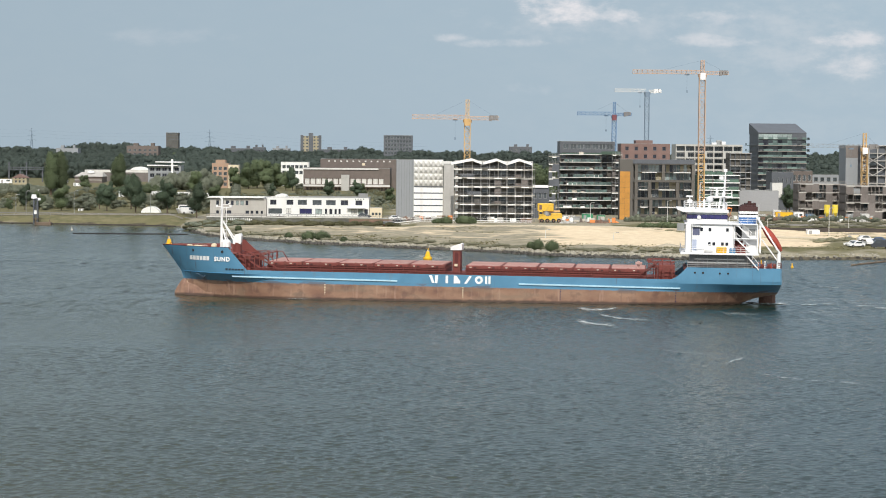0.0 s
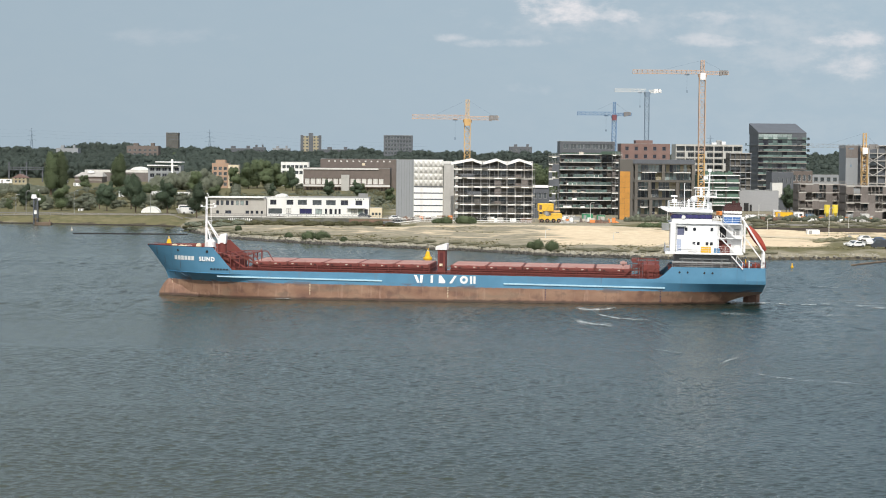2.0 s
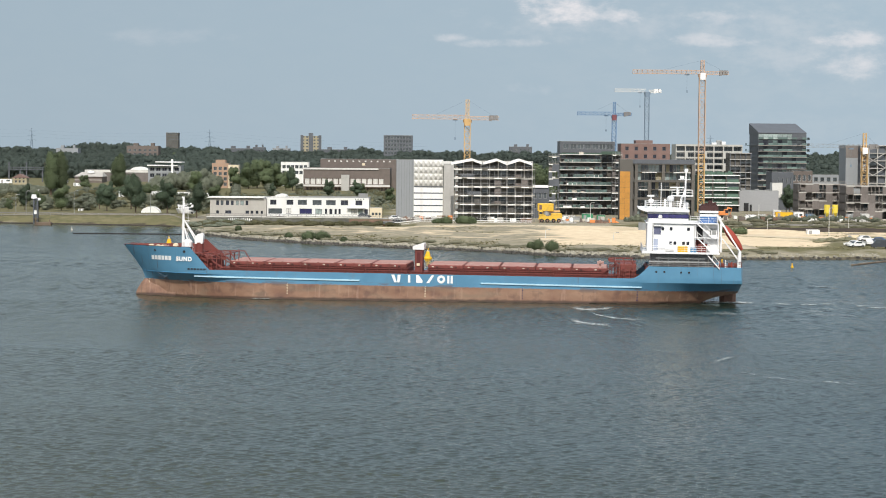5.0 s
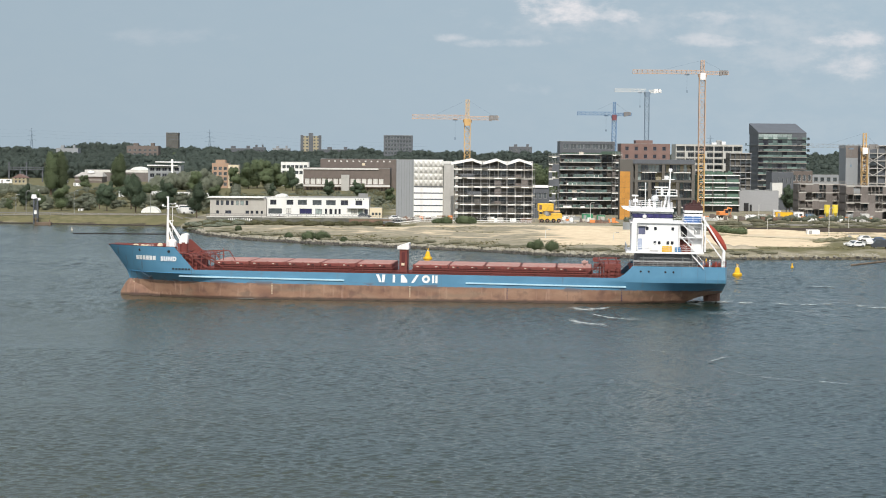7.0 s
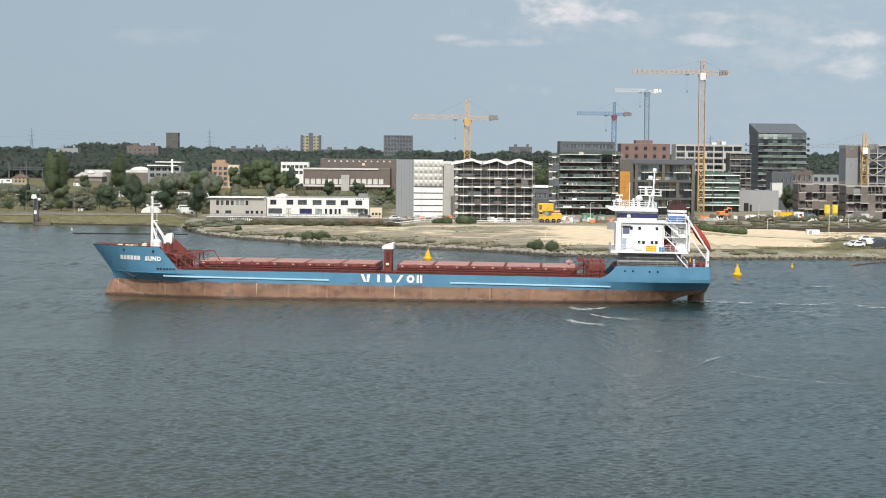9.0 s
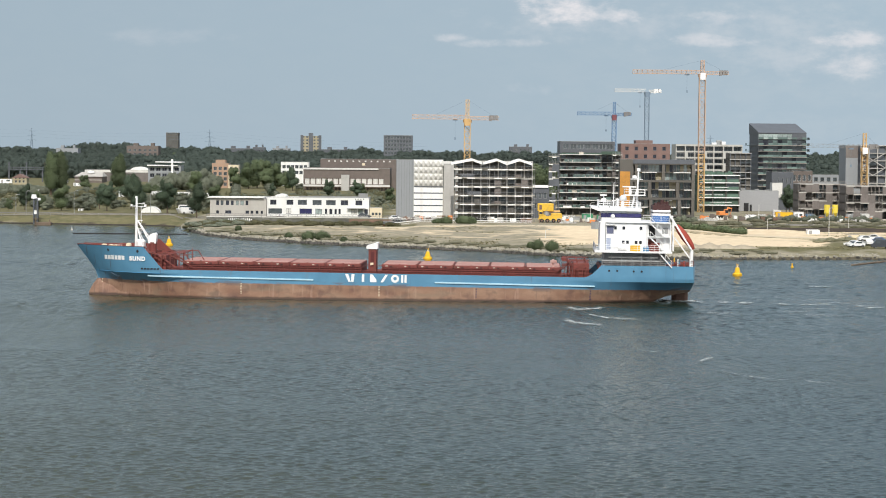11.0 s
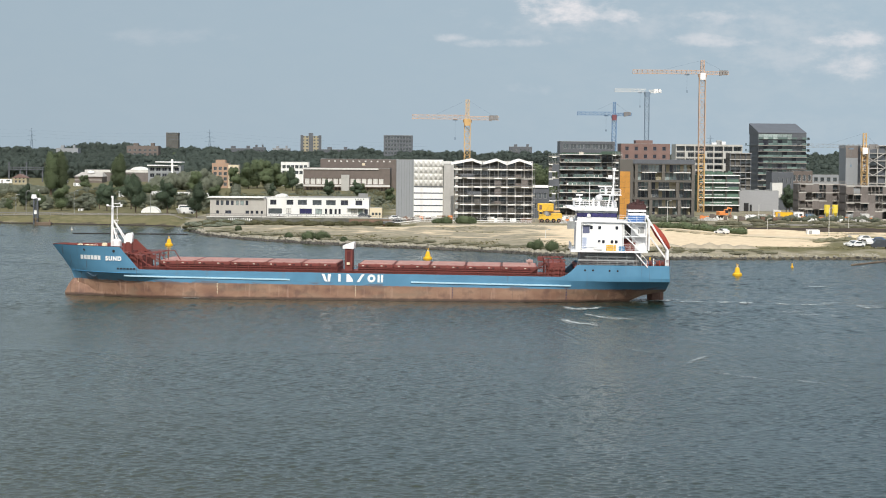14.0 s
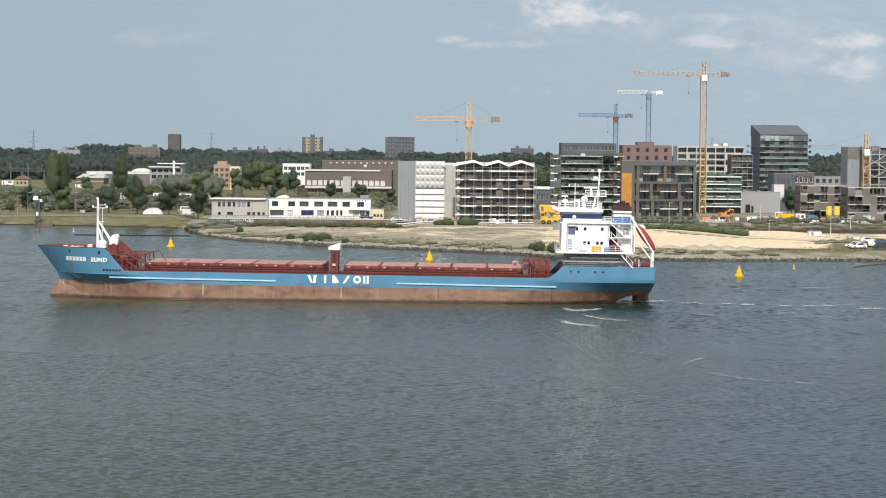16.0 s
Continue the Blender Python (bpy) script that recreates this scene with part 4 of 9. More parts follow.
part("store_house", Shape().soft_box(86.4, 88.5, -5.5, 5.2, 3.95, 6.3, 0.08), SHIP_RED, ship, "red forecastle store")
part("stair_bulwark", Shape().prism([(89.6, 8.6), (88.9, 8.6), (85.6, 5.6), (85.6, 5.0), (89.6, 7.0)], -3.0, -2.8), SHIP_RED, ship, "red sloping screen plate")

# aft gallows in front of the wheelhouse
s = Shape()
for y in (6.4, 3.2, -3.2, -6.4):
    for x in (17.2, 18.6, 20.0):
        s.bar((x, y, 3.95), (x, y, 6.7), 0.09)
    for z in (5.3, 6.1, 6.7):
        s.bar((16.6, y, z), (21.0, y, z), 0.06)
for z in (5.4, 6.7):
    s.bar((17.2, -6.4, z), (17.2, 6.4, z), 0.08).bar((20.0, -6.4, z), (20.0, 6.4, z), 0.08)
s.bar((23.0, 6.8, 4.0), (19.8, 6.8, 6.6), 0.10)
s.bar((22.6, 6.2, 4.0), (19.4, 6.2, 6.6), 0.08)
part("aft_gallows", s, SHIP_RED, ship, "red pipe frames before the wheelhouse")
part("pump_house", Shape().soft_box(16.6, 19.2, -6.0, 4.6, 3.95, 6.2, 0.08), SHIP_RED, ship, "rusty red deckhouse")
part("locker", Shape().soft_box(16.7, 17.5, 4.8, 6.0, 3.95, 5.5, 0.06), SHIP_RED, ship, "dull red deck locker")
part("search_light", Shape().soft_box(20.3, 21.2, 4.6, 5.6, 6.75, 7.15, 0.06), SHIP_RED, ship)

PALE_RED = paint("faded_deck_gear", (0.46, 0.30, 0.27), 0.6, 0.15, 1.0, dirt=(0.30, 0.10, 0.08), dirt_amount=0.5)
s = Shape().soft_box(21.9, 23.0, 4.2, 5.2, 6.2, 6.6, 0.08).box(22.3, 22.7, 4.5, 4.9, 5.5, 6.2).rod((22.5, 4.1, 6.5), (22.5, 5.3, 6.5), 0.26, n=12)
part("deck_winch", s, PALE_RED, ship, "pale faded winch on a red post")
s = Shape()
for x in (17.0, 17.7, 18.4, 19.3, 20.6):
    s.bar((x, 6.9, 3.95), (x, 6.9, 5.9), 0.05)
s.bar((16.4, 6.9, 5.9), (21.0, 6.9, 5.9), 0.05).bar((16.4, 6.9, 5.3), (21.0, 6.9, 5.3), 0.04).bar((16.4, 6.9, 4.7), (21.0, 6.9, 4.7), 0.04)
s.rod((19.6, 5.2, 3.95), (19.6, 5.2, 6.2), 0.22, n=8).rod((18.6, 5.6, 3.95), (18.6, 5.6, 5.4), 0.3, n=8)
part("pipe_rack", s, SHIP_RED, ship, "rusty red pipes and side rail")
for x, y in ((94.6, 3.1), (97.4, 1.9), (93.9, -1.2)):
    part("mooring_reel", Shape().rod((x, y - 0.35, 7.55), (x, y + 0.35, 7.55), 0.42, n=12).box(x - 0.35, x + 0.35, y - 0.45, y - 0.37, 6.75, 7.8).box(x - 0.35, x + 0.35, y + 0.37, y + 0.45, 6.75, 7.8), PALE_RED if y > 2 else CREAM, ship, "pale mooring rope reel")

# ---- forecastle ----
s = Shape()
s.rod((92.4, 0, 6.7), (92.4, 0, 15.7), 0.27, 0.17, n=10)
part("foremast", s, WHITE, ship, "white tapered steel foremast", smooth=True)
s = Shape()
s.bar((92.4, 0, 14.6), (91.2, 0, 14.6), 0.06).bar((92.4, 0, 14.1), (90.9, 0, 14.1), 0.07).bar((92.4, 0, 14.2), (93.4, 0, 14.2), 0.06)
s.bar((92.4, -1.2, 13.8), (92.4, 1.2, 13.8), 0.06)
part("mast_brackets", s, WHITE, ship, "white mast-head brackets")
for b in ((93.1, 93.4, -0.14, 0.14, 14.15, 14.5), (90.75, 91.1, -0.16, 0.16, 14.1, 14.5), (92.25, 92.65, -0.14, 0.14, 15.55, 15.85), (91.05, 91.3, -0.14, 0.14, 14.6, 14.8)):
    part("mast_lamp", box_of(*b), WHITE, ship)
s = Shape().rod((91.6, 0.1, 8.5), (91.6, 0.1, 14.1), 0.045).bar((91.35, 0.1, 11.8), (92.3, 0, 11.8), 0.06).bar((91.35, 0.1, 10.4), (92.3, 0, 10.4), 0.05)
part("mast_ladder", s, WHITE, ship, "white mast ladder")
s = Shape()
for sign in (1, -1):
    s.rod((92.2, 0.1 * sign, 11.8), (89.9, 1.0 * sign, 8.2), 0.12)
    s.rod((92.2, 0.1 * sign, 10.6), (91.0, 1.6 * sign, 7.2), 0.10)
part("mast_stay", s, WHITE, ship, "white mast legs")
part("winch_house", Shape().soft_box(90.9, 92.3, -1.0, 1.0, 6.75, 8.7, 0.4), WHITE, ship, "white locker at the mast foot", smooth=True)
s = Shape()
s.prism([(88.6, 8.1), (89.9, 8.1), (89.9, 9.0), (89.5, 9.7), (88.7, 9.9), (88.45, 9.5)], 1.6, 2.9)
part("vent_hood", s, WHITE, ship, "white cowl ventilator")
part("vent_trunk", Shape().rod((89.2, 2.3, 6.7), (89.2, 2.3, 8.3), 0.7, n=12), SHIP_RED, ship, "red ventilator trunk")
for x, y in ((96.2, 2.2), (95.3, 2.6), (98.2, 1.5)):
    s = Shape().rod((x, y - 0.5, 7.35), (x, y + 0.5, 7.35), 0.48, n=12)
    s.box(x - 0.4, x + 0.4, y - 0.6, y - 0.5, 6.75, 7.7).box(x - 0.4, x + 0.4, y + 0.5, y + 0.6, 6.75, 7.7)
    part("windlass", s, CREAM if y > 2 else SHIP_RED, ship, "cream and red windlass drum")
s = Shape()
for x in (100.9, 98.5, 94.0):
    b = half(x, 7.6)
    s.bar((x, b - 0.15, 7.7), (x, b - 0.15, 8.0), 0.04)
s.bar((101.0, half(101.0, 7.6) - 0.15, 8.0), (93.0, half(93, 7.6) - 0.15, 8.0), 0.04)
part("bow_rail", s, SHIP_RED, ship, "red bow rail")

# ---- wheelhouse block aft ----
part("deck_house", Shape().box(4.2, 14.2, -5.6, 5.2, 5.75, 8.2), GREY_STEEL, ship, "grey shaded lower deckhouse")
for x in np.arange(5.0, 14.5, 1.6):
    part("deck_post", Shape().bar((x, 6.6, 5.75), (x, 6.6, 8.2), 0.07), GREY_STEEL, ship, "grey deck post")
part("gangway", Shape().box(5.5, 14.0, 5.3, 5.9, 6.2, 7.1).rod((4.6, 6.3, 6.75), (14.6, 6.3, 6.75), 0.18, n=8), GREY_STEEL, ship, "grey gangway stowed along the side")
part("side_pipe", Shape().rod((5.5, 6.2, 7.35), (13.5, 6.2, 7.35), 0.13, n=8), PALE_CONCRETE, ship, "pale pipe along the side")
part("boat_deck", Shape().soft_box(3.2, 15.8, -7.2, 7.2, 8.15, 8.42, 0.05), WHITE, ship, "white boat deck edge")
part("house", Shape().soft_box(7.3, 14.9, -6.0, 6.0, 8.4, 13.1, 0.12), WHITE, ship, "white accommodation block")
part("front_trunk", Shape().soft_box(13.9, 15.0, 5.2, 6.3, 8.4, 13.1, 0.1), WHITE, ship, "white corner trunk")
part("bridge_deck", Shape().soft_box(7.0, 15.2, -6.3, 6.3, 13.02, 13.2, 0.05), WHITE, ship)
part("wheelhouse", Shape().soft_box(8.3, 14.8, -5.9, 5.9, 13.1, 15.0, 0.1), WHITE, ship, "white wheelhouse")
band = part("window_band", Shape().box(8.28, 14.85, -5.95, 5.95, 13.86, 14.56), NAVY, ship, "dark blue window band")
for k in range(6):
    x = 8.5 + k * 1.03
    part("window", box_of(x, x + 0.82, 5.93, 5.975, 13.93, 14.49), PANE_BLUE, band, "wheelhouse window")
for k in range(9):
    y = -5.5 + k * 1.25
    part("window", box_of(14.83, 14.875, y, y + 1.0, 13.93, 14.49), PANE_BLUE, band, "wheelhouse window")
part("life_ring", Shape().rod((12.9, 5.97, 14.1), (12.9, 6.06, 14.1), 0.33, n=12), WHITE, ship, "white round fitting")
part("wheelhouse_roof", Shape().prism([(8.2, 14.9), (15.4, 14.9), (16.5, 15.35), (16.5, 15.5), (15.6, 15.45), (8.2, 15.3)], -6.4, 6.4), WHITE, ship, "white flared wheelhouse roof")

# ports, a window and painted recess shade on the near side
for x, z in ((11.1, 12.15), (8.3, 12.15), (11.15, 9.85), (10.45, 9.85), (9.05, 9.85), (8.35, 9.85), (12.45, 12.15)):
    for sign in (1, -1):
        p = part("porthole", Shape().prism([(x - 0.16, z - 0.26), (x + 0.16, z - 0.26), (x + 0.22, z - 0.2), (x + 0.22, z + 0.2), (x + 0.16, z + 0.26), (x - 0.16, z + 0.26), (x - 0.22, z + 0.2), (x - 0.22, z - 0.2)], sign * 5.95, sign * 6.05), PANE_DARK, ship, "small dark window with rounded corners")
part("side_window", box_of(12.75, 13.85, 5.98, 6.04, 11.2, 12.5), paint("bluish_pane", (0.13, 0.14, 0.22), 0.3, 0.2, 1.0), ship, "bluish rectangular window")
part("window_hood", box_of(12.5, 14.0, 5.98, 6.35, 12.5, 12.62), GREY_STEEL, ship)
# flat panel whose colour imitates the lavender shade below the window
part("side_door", box_of(13.2, 13.95, 5.98, 6.04, 8.6, 10.5), paint("pale_blue_door", (0.40, 0.45, 0.58), 0.5, 0.1, 1.0), ship, "pale blue panel painted in place of shade")
part("fire_box", Shape().soft_box(5.2, 6.1, 5.3, 6.0, 8.42, 9.8, 0.05), SHIP_RED, ship, "red fire-hose box")
part("down_pipe", Shape().rod((14.05, 6.35, 8.5), (14.05, 6.35, 13.0), 0.06), GREY_STEEL, ship, "grey down pipe")
part("bench_box", Shape().soft_box(8.4, 10.0, 6.1, 6.8, 8.42, 9.35, 0.05), YELLOW, ship, "yellow deck box")
part("wing_bracket", Shape().prism([(15.2, 11.9), (16.4, 11.9), (16.4, 13.1), (15.2, 13.1)], 5.6, 6.2), GREY_STEEL, ship, "grey side-light box")
s = Shape()
s.bar((13.6, 6.2, 9.0), (10.7, 6.9, 9.9), 0.06)
part("davit", s, WHITE, ship, "white davit arm")


def rail(points, tall, material, label, bars=3, gap=1.3):
    """A pipe rail along a line of deck points."""
    s = Shape()
    for (a, b) in zip(points, points[1:]):
        a, b = Vector(a), Vector(b)
        n = max(1, round((b - a).length / gap))
        for k in range(n + 1):
            p = a.lerp(b, k / n)
            s.bar(p, p + Vector((0, 0, tall)), 0.035)
        for k in range(1, bars + 1):
            u = Vector((0, 0, tall * k / bars))
            s.bar(a + u, b + u, 0.03)
    return part("rail", s, material, ship, label)


rail([(15.7, -7.1, 8.4), (15.7, 7.1, 8.4), (3.4, 7.1, 8.4)], 1.05, WHITE, "white boat deck rail")
rail([(8.4, -6.0, 15.35), (15.2, -6.0, 15.45), (15.2, 6.0, 15.45), (8.4, 6.0, 15.35), (8.4, -6.0, 15.35)], 1.0, WHITE, "white roof rail")
rail([(8.0, 6.0, 13.2), (3.6, 6.0, 13.2), (3.6, 2.6, 13.2)], 1.05, WHITE, "white bridge deck rail")
rail([(-0.4, -5.8, 5.85), (-0.45, 5.9, 5.85), (4.0, 6.6, 5.85)], 1.1, SHIP_RED, "red and white poop rail")
rail([(14.6, 7.2, 5.85), (4.2, 6.6, 5.85)], 1.0, GREY_STEEL, "grey poop rail")

# stair tower abaft the house
part("stair_deck", Shape().box(3.4, 7.3, -6.0, 6.1, 13.0, 13.14).box(3.4, 7.3, -6.0, 6.1, 10.7, 10.84), WHITE, ship, "white stair landings")
part("casing", Shape().soft_box(3.3, 7.3, -3.5, 5.1, 8.4, 13.0, 0.08), WHITE, ship, "white engine casing")
part("casing_recess", box_of(5.8, 7.2, 5.05, 5.16, 8.45, 10.4), SHIP_RED, ship, "dark red store door under the stairs")
part("casing_vent", Shape().box(3.8, 4.8, 5.05, 5.16, 11.3, 12.3), GREY_STEEL, ship, "grey louvred vent")
for (x0, z0), (x1, z1), y in (((6.9, 13.1), (4.4, 10.8), 5.8), ((6.9, 10.8), (4.4, 8.45), 5.8), ((5.4, 8.3), (3.2, 5.85), 6.5)):
    s = Shape()
    for o in (-0.4, 0.4):
        s.prism([(x0, z0 - 0.15), (x0, z0 + 0.12), (x1, z1 + 0.12), (x1, z1 - 0.15)], y + o - 0.04, y + o + 0.04)
        s.bar((x0, y + o, z0 + 0.95), (x1, y + o, z1 + 0.95), 0.035)
        for f in (0.05, 0.5, 0.95):
            p = (x0 + (x1 - x0) * f, y + o, z0 + (z1 - z0) * f)
            s.bar(p, (p[0], p[1], p[2] + 0.95), 0.03)
    for k in range(11):
        f = (k + 0.5) / 11
        x, z = x0 + (x1 - x0) * f, z0 + (z1 - z0) * f
        s.box(x - 0.13, x + 0.13, y - 0.4, y + 0.4, z - 0.03, z + 0.02)
    part("stair", s, WHITE, ship, "white outside stair")
for x, y in ((3.5, 6.0), (7.2, 6.0), (3.5, -5.9), (7.2, -5.9)):
    part("stair_post", Shape().bar((x, y, 8.4), (x, y, 13.0), 0.07), WHITE, ship, "white stair post")

# no opening is cut: a black panel stands for the doorway's shade
part("casing_door", box_of(5.95, 6.95, 5.08, 5.16, 10.86, 12.6), BLACK, ship, "black panel for the shade inside a doorway under the stairs")
for x in (7.7, 7.2):
    part("drum", Shape().rod((x, 6.5, 8.42), (x, 6.5, 9.2), 0.24, n=10), TARP_BLUE, ship, "blue steel drum")
part("hose_reel", Shape().rod((6.3, 5.9, 9.3), (6.3, 6.3, 9.3), 0.5, n=12).box(5.9, 6.7, 5.9, 6.3, 8.42, 8.8), SHIP_RED, ship, "red hose reel")
part("liferaft", Shape().rod((10.6, 6.6, 8.8), (12.0, 6.6, 8.8), 0.32, n=10), WHITE, ship, "white liferaft canister")

# funnel
SOOT = paint("funnel_top", (0.06, 0.025, 0.024), 0.7, 0.2, 1.0)
fun = part("funnel", Shape().prism([(3.4, 13.0), (6.3, 13.0), (6.3, 15.8), (3.4, 15.8)], -2.6, 3.2), FUNNEL_BLUE, ship, "blue funnel with white stripes and dark cap")
for z0, z1 in ((14.22, 14.55), (14.75, 15.12)):
    part("stripe", box_of(3.37, 6.33, -2.63, 3.23, z0, z1), WHITE, fun, "white funnel stripe")
for z0, z1 in ((14.55, 14.75), (15.12, 15.85)):
    part("stripe", box_of(3.385, 6.315, -2.615, 3.215, z0, z1), BLACK if z0 < 15 else SOOT, fun, "dark funnel stripe" if z0 < 15 else "dark red-brown funnel top")
s = Shape()
for x, y, z, r in ((3.9, 1.2, 16.5, 0.26), (4.7, 0.4, 16.75, 0.34), (4.2, -0.8, 16.4, 0.25), (5.4, 1.7, 16.35, 0.3), (5.8, 0.2, 16.2, 0.2)):
    s.rod((x, y, 15.7), (x - 0.1, y, z), r, r * 0.9, n=10)
s.box(3.6, 6.0, -2.0, 2.6, 15.8, 16.05)
part("exhaust_pipes", s, SOOT, fun, "sooty exhaust pipes")

# mast and aerials on the wheelhouse roof
s = Shape()
s.rod((8.8, 0, 15.3), (8.6, 0, 21.7), 0.20, 0.12, n=8)
s.rod((9.6, 1.0, 15.4), (8.8, 0.1, 18.4), 0.10).rod((9.6, -1.0, 15.4), (8.8, -0.1, 18.4), 0.10)
part("radar_mast", s, WHITE, ship, "white radar mast")
s = Shape().box(7.4, 11.0, -1.4, 1.4, 17.35, 17.5)
part("radar_platform", s, WHITE, ship, "white radar platform")
rail([(7.5, 1.3, 17.5), (10.9, 1.3, 17.5), (10.9, -1.3, 17.5), (7.5, -1.3, 17.5)], 0.9, WHITE, "white platform rail", 2)
part("radar_scanner", Shape().box(8.9, 11.2, -0.12, 0.12, 18.7, 18.9).rod((10.0, 0, 17.5), (10.0, 0, 18.7), 0.15), WHITE, ship, "white radar scanner bar")
part("yard", Shape().bar((7.9, 0, 20.1), (9.9, 0, 20.1), 0.06), WHITE, ship, "white yard")
part("yard", Shape().bar((8.6, -1.5, 19.6), (8.6, 1.5, 19.6), 0.06), WHITE, ship, "white yard")
part("mast_lamp", Shape().soft_box(8.9, 9.6, -0.15, 0.15, 20.2, 20.7, 0.05), WHITE, ship)
part("mast_lamp", Shape().soft_box(8.3, 8.9, -0.2, 0.2, 21.4, 21.9, 0.05), WHITE, ship)
def dome(parent, x, y, z, r, squash=1.0):
    rings = []
    for k in range(7):
        a = -0.6 + k * 0.36
        rings.append([(x + r * math.cos(a) * math.cos(u * 0.524), y + r * math.cos(a) * math.sin(u * 0.524), z + r * squash * math.sin(a)) for u in range(12)])
    return Shape().rings(rings)


part("satellite_dome", dome(ship, 11.2, 3.0, 16.9, 0.62), paint("dome_grey", (0.60, 0.61, 0.62), 0.5, 0.05, 1.0), ship, "pale grey satellite dome", smooth=True)
s = Shape().rod((11.2, 3.0, 15.3), (11.2, 3.0, 16.5), 0.2)
part("dome_post", s, WHITE, ship)
lp = part("lamp_post", Shape().rod((14.4, 4.0, 15.4), (14.4, 4.0, 17.4), 0.09), WHITE, ship)
for b in ((13.9, 15.0, 3.7, 4.3, 17.3, 17.55), (14.0, 14.8, 3.7, 4.3, 16.4, 16.9)):
    part("deck_lamp", Shape().soft_box(*b, 0.05), WHITE, lp)
part("whip_aerial", Shape().rod((12.8, 4.6, 15.4), (12.8, 4.6, 19.6), 0.06), WHITE, ship)
part("aerial", Shape().rod((9.8, 4.6, 15.4), (9.5, 4.8, 17.4), 0.1), WHITE, ship)
part("horn", Shape().rod((13.4, 3.2, 15.4), (13.4, 3.2, 16.3), 0.08).rod((13.2, 3.2, 16.3), (14.0, 3.2, 16.35), 0.1, 0.22, n=8), GREY_STEEL, ship)
part("compass_stand", Shape().rod((12.0, 1.0, 15.4), (12.0, 1.0, 16.6), 0.22, 0.16, n=8).rod((12.0, 1.0, 16.6), (12.0, 1.0, 16.9), 0.28, 0.1, n=8), WHITE, ship)

# free-fall lifeboat on its slip
slip = part("lifeboat_slip", Shape().bar((-0.2, 1.6, 8.3), (-0.2, 4.4, 8.3), 0.12), WHITE, ship, "white sloping lifeboat slip")
part("cross_beam", Shape().bar((3.1, 1.6, 14.1), (3.1, 4.4, 14.1), 0.12), WHITE, slip)
for y in (4.4, 1.6):
    s = Shape().rings([[(x - 0.1, y - 0.22, z - 0.1), (x + 0.55, y - 0.22, z + 0.4), (x + 0.55, y + 0.22, z + 0.4), (x - 0.1, y + 0.22, z - 0.1)] for x, z in ((3.4, 14.3), (-0.35, 8.5))])
    part("slip_beam", s, WHITE, slip)
    part("leg", Shape().bar((-0.2, y, 8.6), (-0.2, y, 5.8), 0.22), WHITE, slip)
    part("leg", Shape().bar((2.9, y, 13.2), (2.9, y, 8.4), 0.12), WHITE, slip)
    part("brace", Shape().bar((-0.2, y, 6.9), (2.6, y, 10.6), 0.10), WHITE, slip)
a, b = Vector((2.3, 2.6, 12.6)), Vector((-0.6, 2.6, 8.75))
w = (b - a).normalized()
u = Vector((0, 1, 0))
v = w.cross(u)
rings = []
for k in range(11):
    f = k / 10
    r = 0.78 * (math.sin(3.1416 * min(1, 0.10 + f * 0.86)) ** 0.55)
    c = a.lerp(b, f)
    rings.append([c + (u * math.cos(q * 0.628) * 1.05 + v * math.sin(q * 0.628) * 0.9) * r for q in range(10)])
part("lifeboat", Shape().rings(rings), BOAT_ORANGE, ship, "orange free-fall lifeboat", smooth=True)
s = Shape()
for x, y in ((1.5, 5.6), (2.6, 5.4), (0.6, 5.0)):
    s.rod((x, y - 0.3, 6.4), (x, y + 0.3, 6.4), 0.28, n=10).box(x - 0.25, x + 0.25, y - 0.4, y - 0.32, 5.75, 6.75)
part("mooring_winch", s, SHIP_RED, ship, "red mooring winch on the poop")
for x, y, h, m in ((3.2, 6.3, 1.3, BOAT_ORANGE), (2.2, 6.2, 1.5, WHITE), (1.2, 6.1, 1.2, BOAT_ORANGE), (0.2, 6.0, 1.4, WHITE), (2.7, 4.6, 1.6, YELLOW)):
    part("fairlead_post", Shape().rod((x, y, 5.75), (x, y, 5.75 + h), 0.12, 0.10, n=8), m, ship)
part("raft_canister", Shape().rod((-0.1, 4.6, 6.9), (-0.1, 4.6, 8.3), 0.3, n=10), WHITE, ship, "white raft canister")


# ---- buildings on the far bank ----
BASE = 2.9


def windows_in(parent, cells, y, mesh_cache, material, deep=0.25, out=-1, frame=None):
    """One pane, with a sill, for each opening (x0, x1, z0, z1) of a wall whose face is at y."""
    for x0, x1, z0, z1 in cells:
        key = (round(x1 - x0, 2), round(z1 - z0, 2), material.name)
        if key not in mesh_cache:
            w, h = x1 - x0, z1 - z0
            f = Shape()
            f.box(0, w, -0.06, 0.06, 0, 0.10).box(0, w, -0.06, 0.06, h - 0.08, h).box(0, 0.08, -0.06, 0.06, 0.1, h - 0.08).box(w - 0.08, w, -0.06, 0.06, 0.1, h - 0.08)
            if w > 1.6:
                f.box(w / 2 - 0.05, w / 2 + 0.05, -0.06, 0.06, 0.1, h - 0.08)
            mesh_cache[key] = (mend(f.mesh("window", frame or GREY_STEEL)), mend(box_of(0.02, w - 0.02, -0.02, 0.03, 0.02, h - 0.02).mesh("pane", material)))
        fm, pm = mesh_cache[key]
        win = piece("window", fm, parent, x0, y + deep, z0)
        piece("pane", pm, win)


